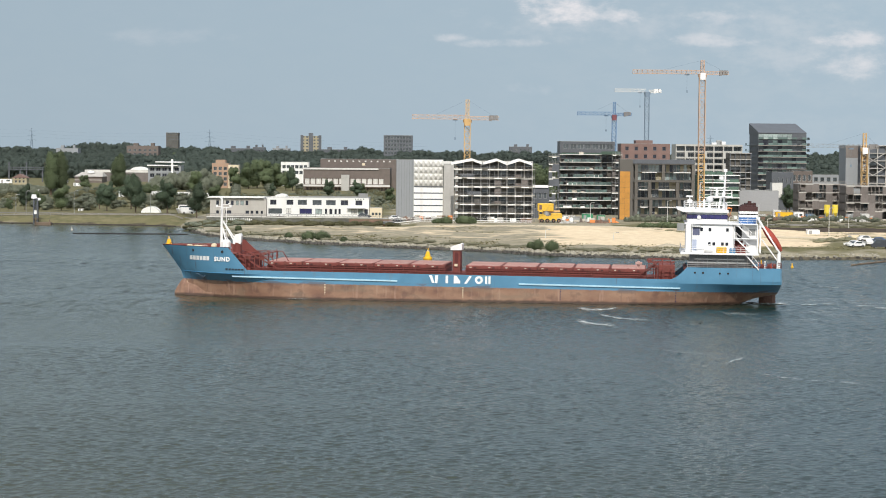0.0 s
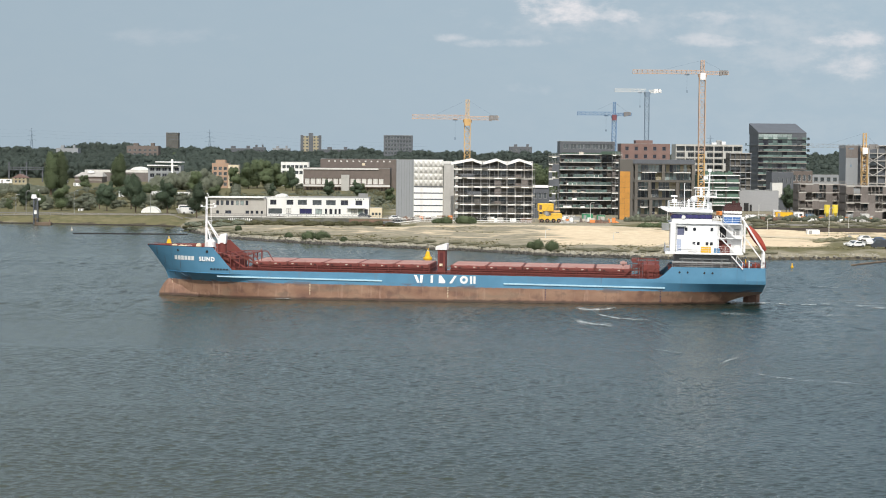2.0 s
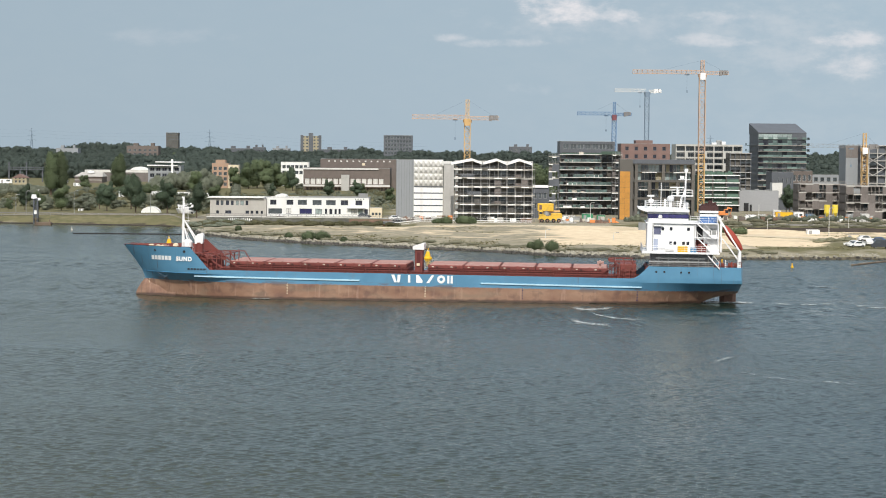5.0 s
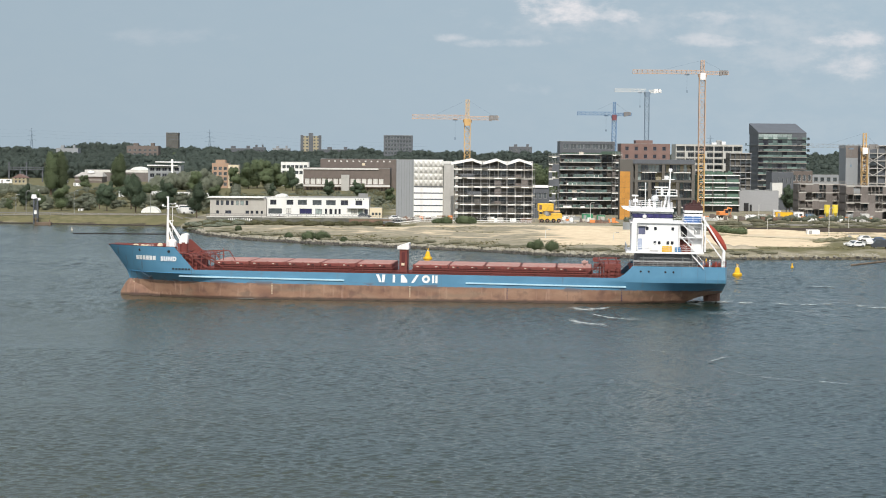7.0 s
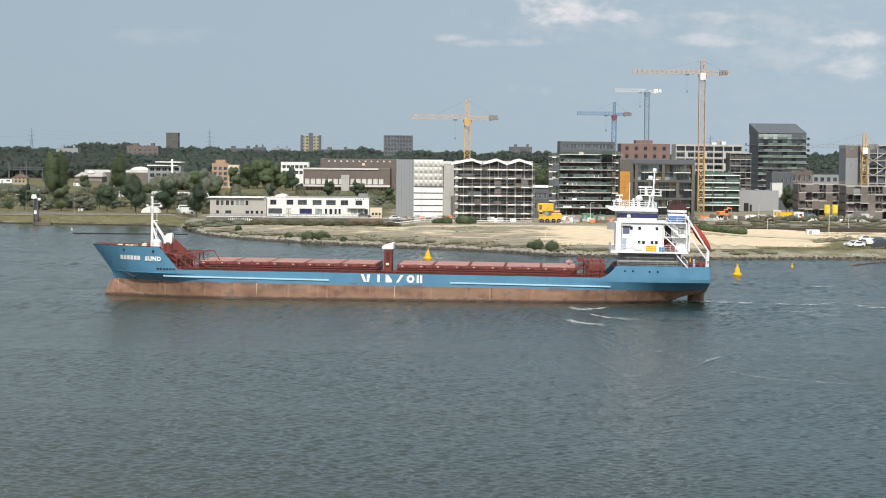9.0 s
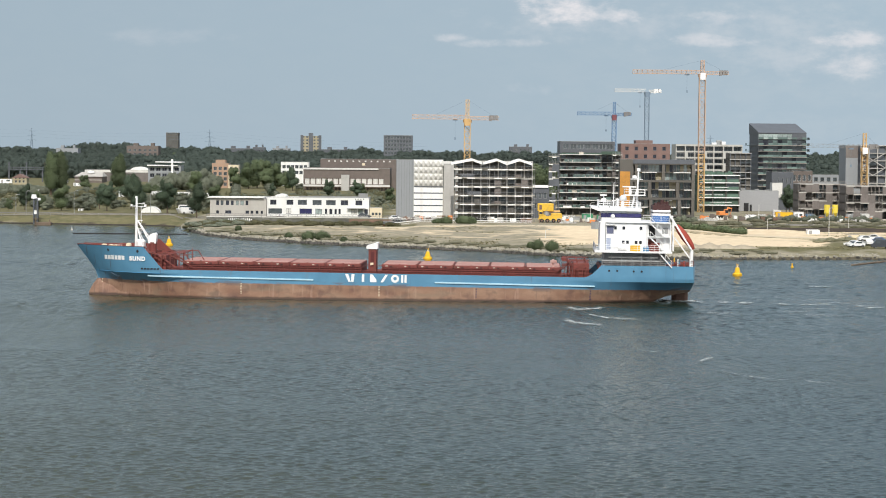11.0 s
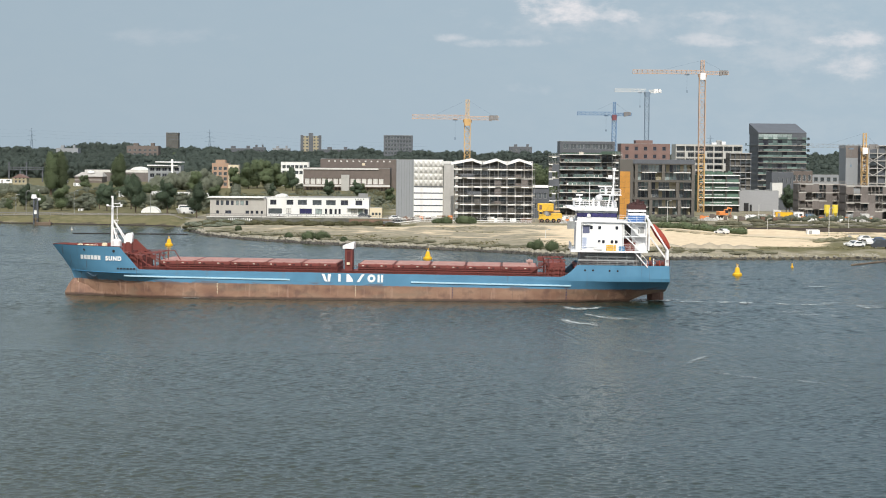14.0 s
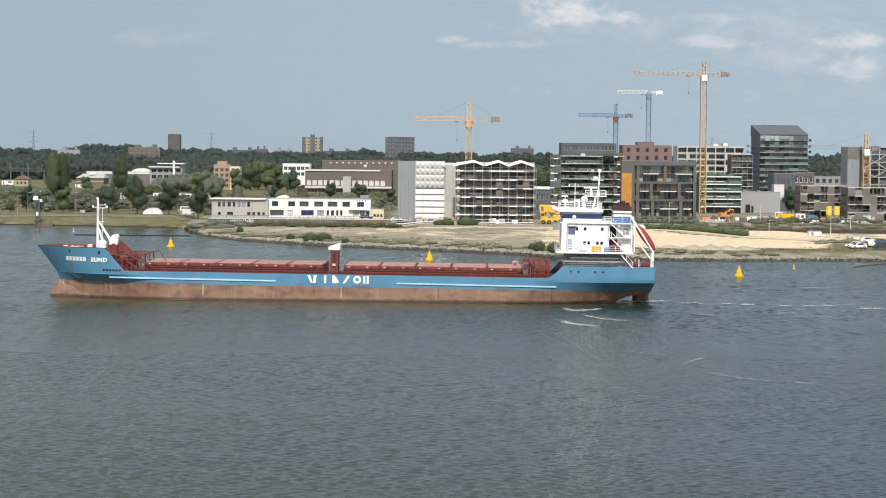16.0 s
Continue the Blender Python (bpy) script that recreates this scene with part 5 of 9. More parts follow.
def pierced(shape, x0, x1, y0, y1, z0, z1, cells):
    """A wall with openings: cells lie in rows of equal height."""
    rows = {}
    for a, b, c, d in cells:
        rows.setdefault((c, d), []).append((a, b))
    z = z0
    for (c, d) in sorted(rows):
        if c > z:
            shape.box(x0, x1, y0, y1, z, c)
        x = x0
        for a, b in sorted(rows[(c, d)]):
            if a > x:
                shape.box(x, a, y0, y1, c, d)
            x = b
        if x < x1:
            shape.box(x, x1, y0, y1, c, d)
        z = d
    if z < z1:
        shape.box(x0, x1, y0, y1, z, z1)
    return shape


def grid(x0, x1, n, w, rows):
    """Openings of width w in n equal bays for rows of (z0, z1)."""
    out = []
    for z0, z1 in rows:
        for k in range(n):
            c = x0 + (x1 - x0) * (k + 0.5) / n
            out.append((c - w / 2, c + w / 2, z0, z1))
    return out


def building(name, label, x0, x1, y, deep, top, cells, wall, roof=None, pane=None, frame=None, category="building", base=BASE, parapet=0.4, turn=0, bands=()):
    """A plain block: front wall with openings, side and back walls, roof with parapet. Cells are in local x (from the middle) and z from the foot."""
    w, h = x1 - x0, top - base
    b = thing(name, label, category, (x0 + x1) / 2, y, base, turn)
    s = pierced(Shape(), -w / 2, w / 2, 0, 0.4, 0, h, cells)
    s.box(-w / 2, -w / 2 + 0.4, 0.4, deep, 0, h).box(w / 2 - 0.4, w / 2, 0.4, deep, 0, h).box(-w / 2 + 0.4, w / 2 - 0.4, deep - 0.4, deep, 0, h)
    part("wall", s, wall, b)
    r = Shape().box(-w / 2 + 0.4, w / 2 - 0.4, 0.4, deep - 0.4, h - parapet - 0.3, h - parapet)
    part("roof", r, roof or ROOF, b)
    part("coping", Shape().box(-w / 2 - 0.06, w / 2 + 0.06, -0.06, 0.46, h, h + 0.12).box(-w / 2 - 0.06, -w / 2 + 0.4, 0.46, deep, h, h + 0.12).box(w / 2 - 0.4, w / 2 + 0.06, 0.46, deep, h, h + 0.12), GREY_STEEL, b)
    if cells:
        windows_in(b, cells, 0, {}, pane or PANE, frame=frame)
    for z0, z1, mat in bands:
        part("band", box_of(-w / 2 - 0.05, w / 2 + 0.05, -0.05, 0.0, z0, z1), mat, b)
    return b


def other_panes(house, kinds):
    """Give single panes of a house, counted in the order of its openings, a material of their own."""
    wins = sorted((c for c in house.children if c.name.startswith("window")), key=lambda c: c.name)
    for k, material in kinds.items():
        pane = wins[k].children[0]
        pane.data = pane.data.copy()
        pane.data.materials[0] = material


# low white house and its grey wing on the quay
WX0, WX1, WY = -57.21, -24.01, 693
cells = []
for a, b in ((478, 489), (507, 519), (527, 543), (553, 569), (577, 594), (603, 616)):
    cells.append(((a - 562) * 0.1824, (b - 562) * 0.1824, 3.9, 5.5))
cells.append(((629 - 562) * 0.1824, (641 - 562) * 0.1824, 3.9, 5.5))
for a, b in ((475, 499), (506, 515), (530, 552), (558, 570), (575, 579), (583, 588), (592, 596), (599, 603), (622, 632), (634, 642), (645, 651)):
    cells.append(((a - 562) * 0.1824, (b - 562) * 0.1824, 1.0, 2.7))
white_house = building("white_house", "low two-storey white rendered building with dark windows", WX0, WX1, WY, 14, 9.21, cells, WHITE_WALL, frame=SLATE, pane=PANE_DARK)
other_panes(white_house, {2: PANE, 3: PANE, 4: PANE, 7: PANE, 8: PALE_CONCRETE, 9: NAVY, 10: PANE_PALE, 15: PALE_CONCRETE, 16: PANE_PALE})
part("barrel_roof", Shape().rings([[(-12.2 + 1.9 * math.cos(a * 0.314), y, 6.2 + 1.1 * math.sin(a * 0.314)) for a in range(11)] for y in (1.0, 12.0)]), WHITE_WALL, white_house, "white vaulted skylight")
part("roof_rail", Shape().box(-6, 14, 2, 2.15, 6.4, 6.75).box(13, 16, 4, 8, 6.2, 7.6), GREY_STEEL, white_house, "grey roof rail")
part("canopy", box_of(9.6, 15.4, -1.2, 0, 2.8, 3.0), GREY_STEEL, white_house, "grey canopy")
for k in range(4):
    part("vent_slot", box_of(12.0 + k * 0.9, 12.3 + k * 0.9, -0.04, 0.05, 5.75, 6.05), BLACK, white_house)
cells = []
for a, b in ((382, 387), (390, 395), (399, 405), (408, 413), (417, 422), (425, 431), (434, 439)):
    cells.append(((a - 421) * 0.1813, (b - 421) * 0.1813, 3.7, 5.2))
for a, b in ((382, 387), (398, 409), (434, 440), (443, 448), (452, 457), (461, 465)):
    cells.append(((a - 421) * 0.1813, (b - 421) * 0.1813, 1.0, 2.0))
wing = building("office_wing", "low grey rendered office wing beside the white building", -75.01, -56.88 - 0.05, 690, 13, 8.71, cells, BEIGE_WALL, parapet=0.1, pane=PANE_DARK, frame=SLATE)
other_panes(wing, {4: PANE_PALE, 5: PANE_PALE, 1: PANE})
part("roof_edge", Shape().box(-9.6, 8.3, -0.8, 12, 6.05, 6.35), WHITE_WALL, wing, "pale overhanging roof edge")
shed = building("small_shed", "small cream shed with a flat roof beside the white building", -23.72, -19.72, 690, 6, 6.17, [(-1.3, -0.5, 0.8, 1.7), (-0.2, 0.6, 0.8, 1.7), (0.9, 1.6, 0.8, 1.7)], CREAM)
qwall = thing("quay_wall", "long grey concrete quay wall with bushes at its foot", "wall", -47, 661.6, 1.7)
for k in range(14):
    tarred = 3 <= k - 7 <= 5
    part("wall_panel", box_of(-26 + k * 4.4, -21.66 + k * 4.4, -0.3 if tarred else 0, 0.4, 0, 1.6 if tarred else 1.9 - 0.06 * (k * 5 % 4)), RUST if tarred else QUAY, qwall, "rusty reddish-brown sheet piling" if tarred else "")
    part("coping_stone", box_of(-26 + k * 4.4, -21.66 + k * 4.4, -0.1, 0.5, 1.95, 2.15), PALE_CONCRETE, qwall)

# brown industrial halls
hall = building("upper_hall", "large brown brick industrial hall with flat roof", -68.87, -26.27, 1200, 40, 19.67, [], BROWN_BRICK, parapet=0.6)
for k in range(11):
    part("vent_slot", box_of(-17 + k * 3.4, -16.1 + k * 3.4, -0.06, 0.1, 15.2, 16.0), PALE_CONCRETE, hall)
part("sign_plate", box_of(2.0, 3.6, -0.08, 0.05, 13.2, 14.6), CREAM, hall, "small pale sign plates")
part("loading_gate", box_of(16.0, 17.6, -0.08, 0.1, 1.5, 4.6), BLACK, hall, "dark loading gate")
lower = building("lower_hall", "long brown brick hall with a row of white windows", -75.06, -28.78, 1150, 38, 14.98, grid(-22.6, 20.0, 14, 2.3, [(3.6, 6.5)]), BROWN_BRICK, pane=PALE_CONCRETE, frame=WHITE, parapet=0.3)
part("cornice", box_of(-23.4, 17.0, -0.5, 0.0, 11.3, 12.1), PALE_CONCRETE, lower, "pale cornice strip")
part("sill_strip", box_of(-23.2, 23.2, -0.25, 0.0, 2.2, 3.2), PALE_CONCRETE, lower, "pale sill strip")
tower = building("stair_tower", "square concrete stair tower before the brown hall", -54.47, -50.26, 1143, 5, 11.42, [], CONCRETE)
bank_s = Shape()
for k in range(24):
    bank_s.box(-22 + k * 1.9, -21.5 + k * 1.9, -3, -2.8, -0.2, 2.0)
part("loading_dock", bank_s.box(-22.5, 23, -3, 0, 1.9, 2.1), WOOD, lower, "weathered timber loading dock")

# grey slab, quilted facade and grey stair block
slab = building("clad_block", "tall plain grey metal-clad block", -15.32, -9.66, 694, 16, 21.66, [], GREY_CLAD, parapet=0.3)
for k in range(7):
    part("seam", box_of(-2.8 + k * 0.85, -2.75 + k * 0.85, -0.05, 0.0, 0.1, 18.5), SLATE, slab)
qx0, qx1 = -9.62, -0.17
quilt = building("quilted_block", "white panelled block with pyramid-shaped facade tiles above", qx0 + 0.02, qx1, 691, 14, 21.74, [], WHITE_WALL, parapet=0.3)
tile = Shape()
tw, th = (qx1 - qx0) / 6, 2.05
tile.add([(0, 0, 0), (tw, 0, 0), (tw, 0, th), (0, 0, th), (tw * 0.5, -0.75, th * 0.5)], [(0, 1, 4), (1, 2, 4), (2, 3, 4), (3, 0, 4)])
tile_mesh = mend(tile.mesh("facade_tile", PALE_CONCRETE))
for r in range(4):
    for k in range(6):
        piece("facade_tile", tile_mesh, quilt, -(qx1 - qx0) / 2 + k * tw, -0.03, 10.3 + r * th)
panel_mesh = mend(Shape().soft_box(0, qx1 - qx0 - 0.3, -0.12, 0, 0, 1.86, 0.05).mesh("facade_panel", WHITE))
for r in range(5):
    piece("facade_panel", panel_mesh, quilt, -(qx1 - qx0) / 2 + 0.15, 0, 0.2 + r * 2.0)
    part("joint", box_of(-(qx1 - qx0) / 2 + 0.1, (qx1 - qx0) / 2 - 0.1, -0.16, 0, 1.94 + r * 2.0, 2.30 + r * 2.0), SLATE, quilt)
stairs = building("stair_block", "narrow bare concrete stair block", 0.01, 3.28, 689, 10, 20.35, [], CONCRETE, parapet=0.2)
part("stair_roof", box_of(-2.2, 1.0, 1, 8, 17.0, 18.4), PALE_CONCRETE, stairs, "pale roof box")


# ---- scaffolding ----
def scaffold(name, label, x0, x1, y, base, lifts, lift, bay, material=SCAFFOLD, deep=1.1, net=None, seed=1, boards=MEMBRANE):
    rng = random.Random(seed)
    w = x1 - x0
    t = thing(name, label, "scaffolding", x0, y, base)
    n = max(1, round(w / bay))
    post = mend(Shape().rod((0, 0, 0), (0, 0, lifts * lift + 0.9), 0.042, n=4).mesh("standard", material))
    for k in range(n + 1):
        for yy in (0, deep):
            piece("standard", post, t, w * k / n, yy, 0)
    ledger = mend(Shape().rod((0, 0, 0), (w, 0, 0), 0.05, n=4).mesh("ledger", material))
    deck = mend(box_of(0, w / n - 0.06, 0.05, deep - 0.05, -0.06, 0.04).mesh("deck_board", BOARD))
    toe = mend(box_of(0, w / n * 1.15, -0.05, 0.0, 0.0, 0.32).mesh("toe_board", boards))
    brace = mend(Shape().rod((0, -0.05, 0), (w / n, -0.05, lift), 0.04, n=4).mesh("brace", material))
    strip_m = mend(box_of(0, w, -0.04, 0.0, 0.0, 0.13).mesh("toe_strip", boards if boards is not MEMBRANE else BOARD))
    for f in range(1, lifts + 1):
        piece("toe_strip", strip_m, t, 0, -0.02, f * lift + 0.04)
        for dz in (0, 0.5, 1.0):
            piece("ledger", ledger, t, 0, -0.05, f * lift + dz)
        piece("ledger", ledger, t, 0, deep, f * lift)
        for k in range(n):
            piece("deck_board", deck, t, w * k / n + 0.03, 0, f * lift + 0.02)
            if rng.random() < 0.30:
                piece("brace", brace, t, w * k / n, 0, (f - 1) * lift)
        k = rng.choice((0, 1))
        while k < n - 1:
            piece("toe_board", toe, t, w * k / n, -0.08, f * lift - 0.25)
            k += rng.choice((1, 2, 2, 3, 4))
    sheets = [mend(box_of(0.1, w / n * s - 0.1, 0.5, 0.56, 0.06, h).mesh("sheet", m)) for m, s, h in ((DARK_CLAD, 1, 1.7), (SLATE, 2, 1.3), (TAUPE, 1, 2.2), (boards, 1, 0.7), (BROWN_BRICK, 1, 1.1), (GREY_CLAD, 2, 2.0))]
    for f in range(lifts):
        for k in range(n - 1):
            if rng.random() < 0.2:
                piece("sheet", rng.choice(sheets), t, w * k / n, 0, f * lift)
    if net:
        for k in range(n):
            for f in range(lifts):
                if rng.random() < 0.4:
                    part("netting", box_of(w * k / n, w * (k + 1) / n, -0.12, -0.1, f * lift, (f + 1) * lift), net, t)
    return t


def carcass(name, label, x0, x1, y, deep, base, floors, storey, bays, slab, column, infill, share=0.5, seed=2, edge=None, category="building", thick=0.26, whole=False):
    """A building shell under construction: floor slabs, columns and some infill panels."""
    rng = random.Random(seed)
    w = x1 - x0
    t = thing(name, label, category, x0, y, base)
    for f in range(floors + 1):
        part("floor_slab", box_of(0, w, 0, deep, f * storey - 0.28, f * storey), slab, t)
        if edge:
            part("slab_edge", box_of(-0.1, w * (1.0 if whole else rng.choice((1.0, 0.8, 0.95))) + 0.1, -0.12, 0.0, f * storey + 0.06 - thick, f * storey + 0.06), edge, t)
    if edge:
        for f in range(1, floors):
            for _ in range(2):
                a, l = rng.uniform(0, 0.6) * w, rng.uniform(0.12, 0.4) * w
                part("guard_board", box_of(a, min(w, a + l), -0.16, -0.13, f * storey + 0.85, f * storey + 1.02), edge, t)
    cm = mend(box_of(-0.18, 0.18, 0.15, 0.5, 0, storey - 0.28).mesh("column", column))
    pm = mend(box_of(0.3, w / bays - 0.3, 0, 0.2, 0, storey - 0.28).mesh("infill_panel", infill))
    gm = mend(box_of(0.3, w / bays - 0.3, 0, 0.1, 0.9, storey - 0.35).mesh("pane", PANE))
    # shallow back wall, its dark colour standing for unlit depth
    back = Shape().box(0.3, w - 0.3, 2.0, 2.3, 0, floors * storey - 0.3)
    part("core_wall", back, ROOM_SHADE, t, "inner wall coloured dark as room shade")
    part("end_wall", box_of(w - 0.25, w, 0.3, deep, 0, floors * storey - 0.3), infill, t)
    part("end_wall", box_of(0, 0.25, 0.3, deep, 0, floors * storey - 0.3), infill, t)
    for f in range(floors):
        for k in range(bays + 1):
            piece("column", cm, t, min(max(w * k / bays, 0.2), w - 0.2), 0, f * storey)
        for k in range(bays):
            r = rng.random()
            if r < share:
                piece("infill_panel", pm, t, w * k / bays, 0.9, f * storey)
            elif r < share + 0.3:
                piece("pane", gm, t, w * k / bays, 0.8, f * storey)
    return t


sx0, sx1 = 3.16, 28.06
carcass("new_flats", "flats under construction behind scaffolding with a white zigzag roof", sx0 + 0.3, sx1 - 0.5, 662, 15, BASE, 7, 2.68, 9, CONCRETE, CONCRETE, DARK_CLAD, 0.55, 3)
flats_roof = thing("zigzag_roof", "white temporary membrane roof in three low gables", "roof", 0, 0, 0)
for a, p, b, hi in ((799, 836, 853, 279), (852, 880, 897, 280), (898, 922, 942, 281)):
    part("gable", Shape().prism([(a, 0), (p, 1), (b, 0), (b, -0.35), (p, 0.55), (a, -0.35)], 660.2, 678), MEMBRANE, flats_roof, "white gable of roofing membrane")
for ob, (a, p, b) in zip(flats_roof.children, ((2.37, 8.79, 12.1), (11.76, 16.44, 19.58), (19.4, 23.39, 27.22))):
    low, high = 21.16, 22.37
    for v, (x, z) in zip(ob.data.vertices, [(a, low), (p, high), (b, low), (b, low - 0.8), (p, high - 0.75), (a, low - 0.8)] * 2):
        v.co.x, v.co.z = x, z
scaffold("scaffolding", "galvanised scaffolding with pale boards before the new flats", sx0, sx1, 660.3, BASE, 6, 2.70, 2.1, seed=4)
insul = thing("insulation_strip", "column of white insulation boards on the flats' corner", "insulation", sx0 + 0.5, 661.6, BASE)
for k in range(6):
    part("board", box_of(0, 0.8, 0, 0.15, 1.3 + k * 2.7, 3.2 + k * 2.7), MEMBRANE, insul)
part("batten", box_of(0.2, 0.6, 0.15, 0.22, -0.2, 17.0), WOOD, insul)

# rail posts and a dark coping along the quay wall
qrail = thing("quay_rail", "dark steel rail along the quay wall", "railing", -73, 661.7, 3.7)
for k in range(22):
    part("post", box_of(k * 2.8, k * 2.8 + 0.1, 0, 0.1, -0.1, 0.9), SLATE, qrail)
part("top_rail", box_of(0, 59, 0.02, 0.08, 0.9, 1.0), SLATE, qrail)
part("mid_rail", box_of(0, 59, 0.02, 0.08, 0.45, 0.52), SLATE, qrail)

linkb = building("link_block", "low dark grey link block with a white roof edge", 28.59, 34.48, 700, 10, 13.19, grid(-2.4, 2.4, 3, 1.0, [(6.5, 8.3), (3.2, 5.0)]), SLATE)
part("white_fascia", box_of(-2.8, 2.6, -0.4, 0, 10.0, 10.9), WHITE, linkb, "white roof edge")

# flats with white floor edges, half scaffolded
bx0, bx1, bfl = 39.93, 54.3, 2.62
flats = carcass("balcony_flats", "new flats with white balcony edges and green glass balustrades", bx0, bx1, 740, 14, BASE, 8, bfl, 6, CONCRETE, DARK_CLAD, SLATE, 0.35, 5)
bw = bx1 - bx0
rng = random.Random(27)
rail_m = mend(Shape().bar((0, 0, 1.02), (bw, 0, 1.02), 0.035).mesh("hand_rail", GREY_STEEL))
for f in range(1, 9):
    # balcony slab with a chamfered end that turns back towards the scaffolding on the lower floors
    reach = 3.6 if f < 7 else 0.0
    line = [(-0.1, 0.2), (-0.1, -1.3), (bw * 0.93, -1.3), (bw + reach, 0.9 if reach else 0.2), (bw + reach, 2.2)]
    slab_ob = part("balcony_slab", Shape().rings([[(x, y, f * bfl - 0.20 + dz) for x, y in line] for dz in (0, 0.22)]), PALE_CONCRETE, flats, "pale balcony slab")
    if f < 8:
        for (x0, y0), (x1, y1) in zip(line[1:3], line[2:4]):
            n = max(2, round(math.hypot(x1 - x0, y1 - y0) / 1.5))
            for k in range(n):
                a, b = k / n + 0.01, (k + 1) / n - 0.01
                if rng.random() < 0.7:
                    pts = [(x0 + (x1 - x0) * q, y0 + (y1 - y0) * q + 0.06) for q in (a, b)]
                    part("glass_panel", Shape().rings([[(x, y, f * bfl + 0.06), (x, y + 0.04, f * bfl + 0.06), (x, y + 0.04, f * bfl + 1.0), (x, y, f * bfl + 1.0)] for x, y in pts]), PANE_GREEN, slab_ob)
        rail_ob = piece("hand_rail", rail_m, slab_ob, 0, -1.24, f * bfl)
    for _ in range(2):
        a = rng.uniform(0.02, 0.75) * bw
        part("stored_boards", Shape().soft_box(a, a + rng.uniform(1.0, 3.4), -0.9, -0.2, f * bfl + 0.03, f * bfl + rng.uniform(0.3, 0.9), 0.04), rng.choice((MEMBRANE, BOARD, PALE_CONCRETE, GREEN_SLAB)), flats)
for x in (0.2, 2.3):
    part("corner_post", box_of(x, x + 0.3, -0.2, 0.1, 0, 8 * bfl), DARK_CLAD, flats)
carcass("dark_flats", "dark unfinished flats with open floors", bx1 + 0.05, 61.52, 744, 14, BASE, 8, bfl, 3, CONCRETE, DARK_CLAD, DARK_CLAD, 0.6, 6)
scaffold("stair_scaffolding", "narrow grey stair scaffolding beside the flats", 36.09, 39.58, 737, BASE, 8, 2.5, 1.2, deep=2.0, seed=7, net=SLATE)
scaffold("scaffolding", "grey scaffolding with pale boards before the dark flats", 58.0, 61.4, 738.5, BASE, 8, 2.6, 1.2, deep=2.0, seed=23)
part("roof_garden", Shape().box(0.5, bw + 6.5, 2, 9, 8 * bfl, 8 * bfl + 0.5).box(bw, bw + 6.6, 1.0, 1.3, 8 * bfl, 8 * bfl + 1.1), GREEN_NET, flats, "green roofing boards")

# dark building with an ochre end panel
dx0, dx1 = 60.65, 80.62
dw = dx1 - dx0
dtop = 22.4
dark = thing("dark_flats_block", "dark brown clad flats with two-storey bays and pale balconies", "building", 0, 690, BASE)
DARK_STONE = paint("dark_brown_stone", (0.125, 0.115, 0.102), 0.75, 0.2, 0.7)
dh = dtop - BASE
part("side_wall", box_of(dx0, dx0 + 0.4, 0.5, 16, 0, dh - 0.9), DARK_CLAD, dark)
part("side_wall", box_of(dx1 - 0.4, dx1, 0.5, 16, 0, dh - 0.9), DARK_CLAD, dark)
part("roof_beam", box_of(dx0 - 0.1, dx1 + 0.1, -0.1, 16, dh - 1.3, dh), SLATE, dark, "dark roof band")
part("inner_wall", box_of(dx0 + 0.4, dx1 - 0.4, 2.4, 2.6, 0, dh - 1.3), ROOM_SHADE, dark)
# each tier: foot, head, column middles, balconies
rng = random.Random(33)
pane_kinds = [mend(box_of(0, 1.02, 0, 0.05, 0, 2.2).mesh("pane", m)) for m in (PANE, PANE_DARK, PANE, PANE_PALE, PANE_GREEN, TAN_WALL)]
mullion = mend(box_of(-0.06, 0.06, -0.05, 0.06, 0, 2.3).mesh("mullion", TAUPE_STEEL))
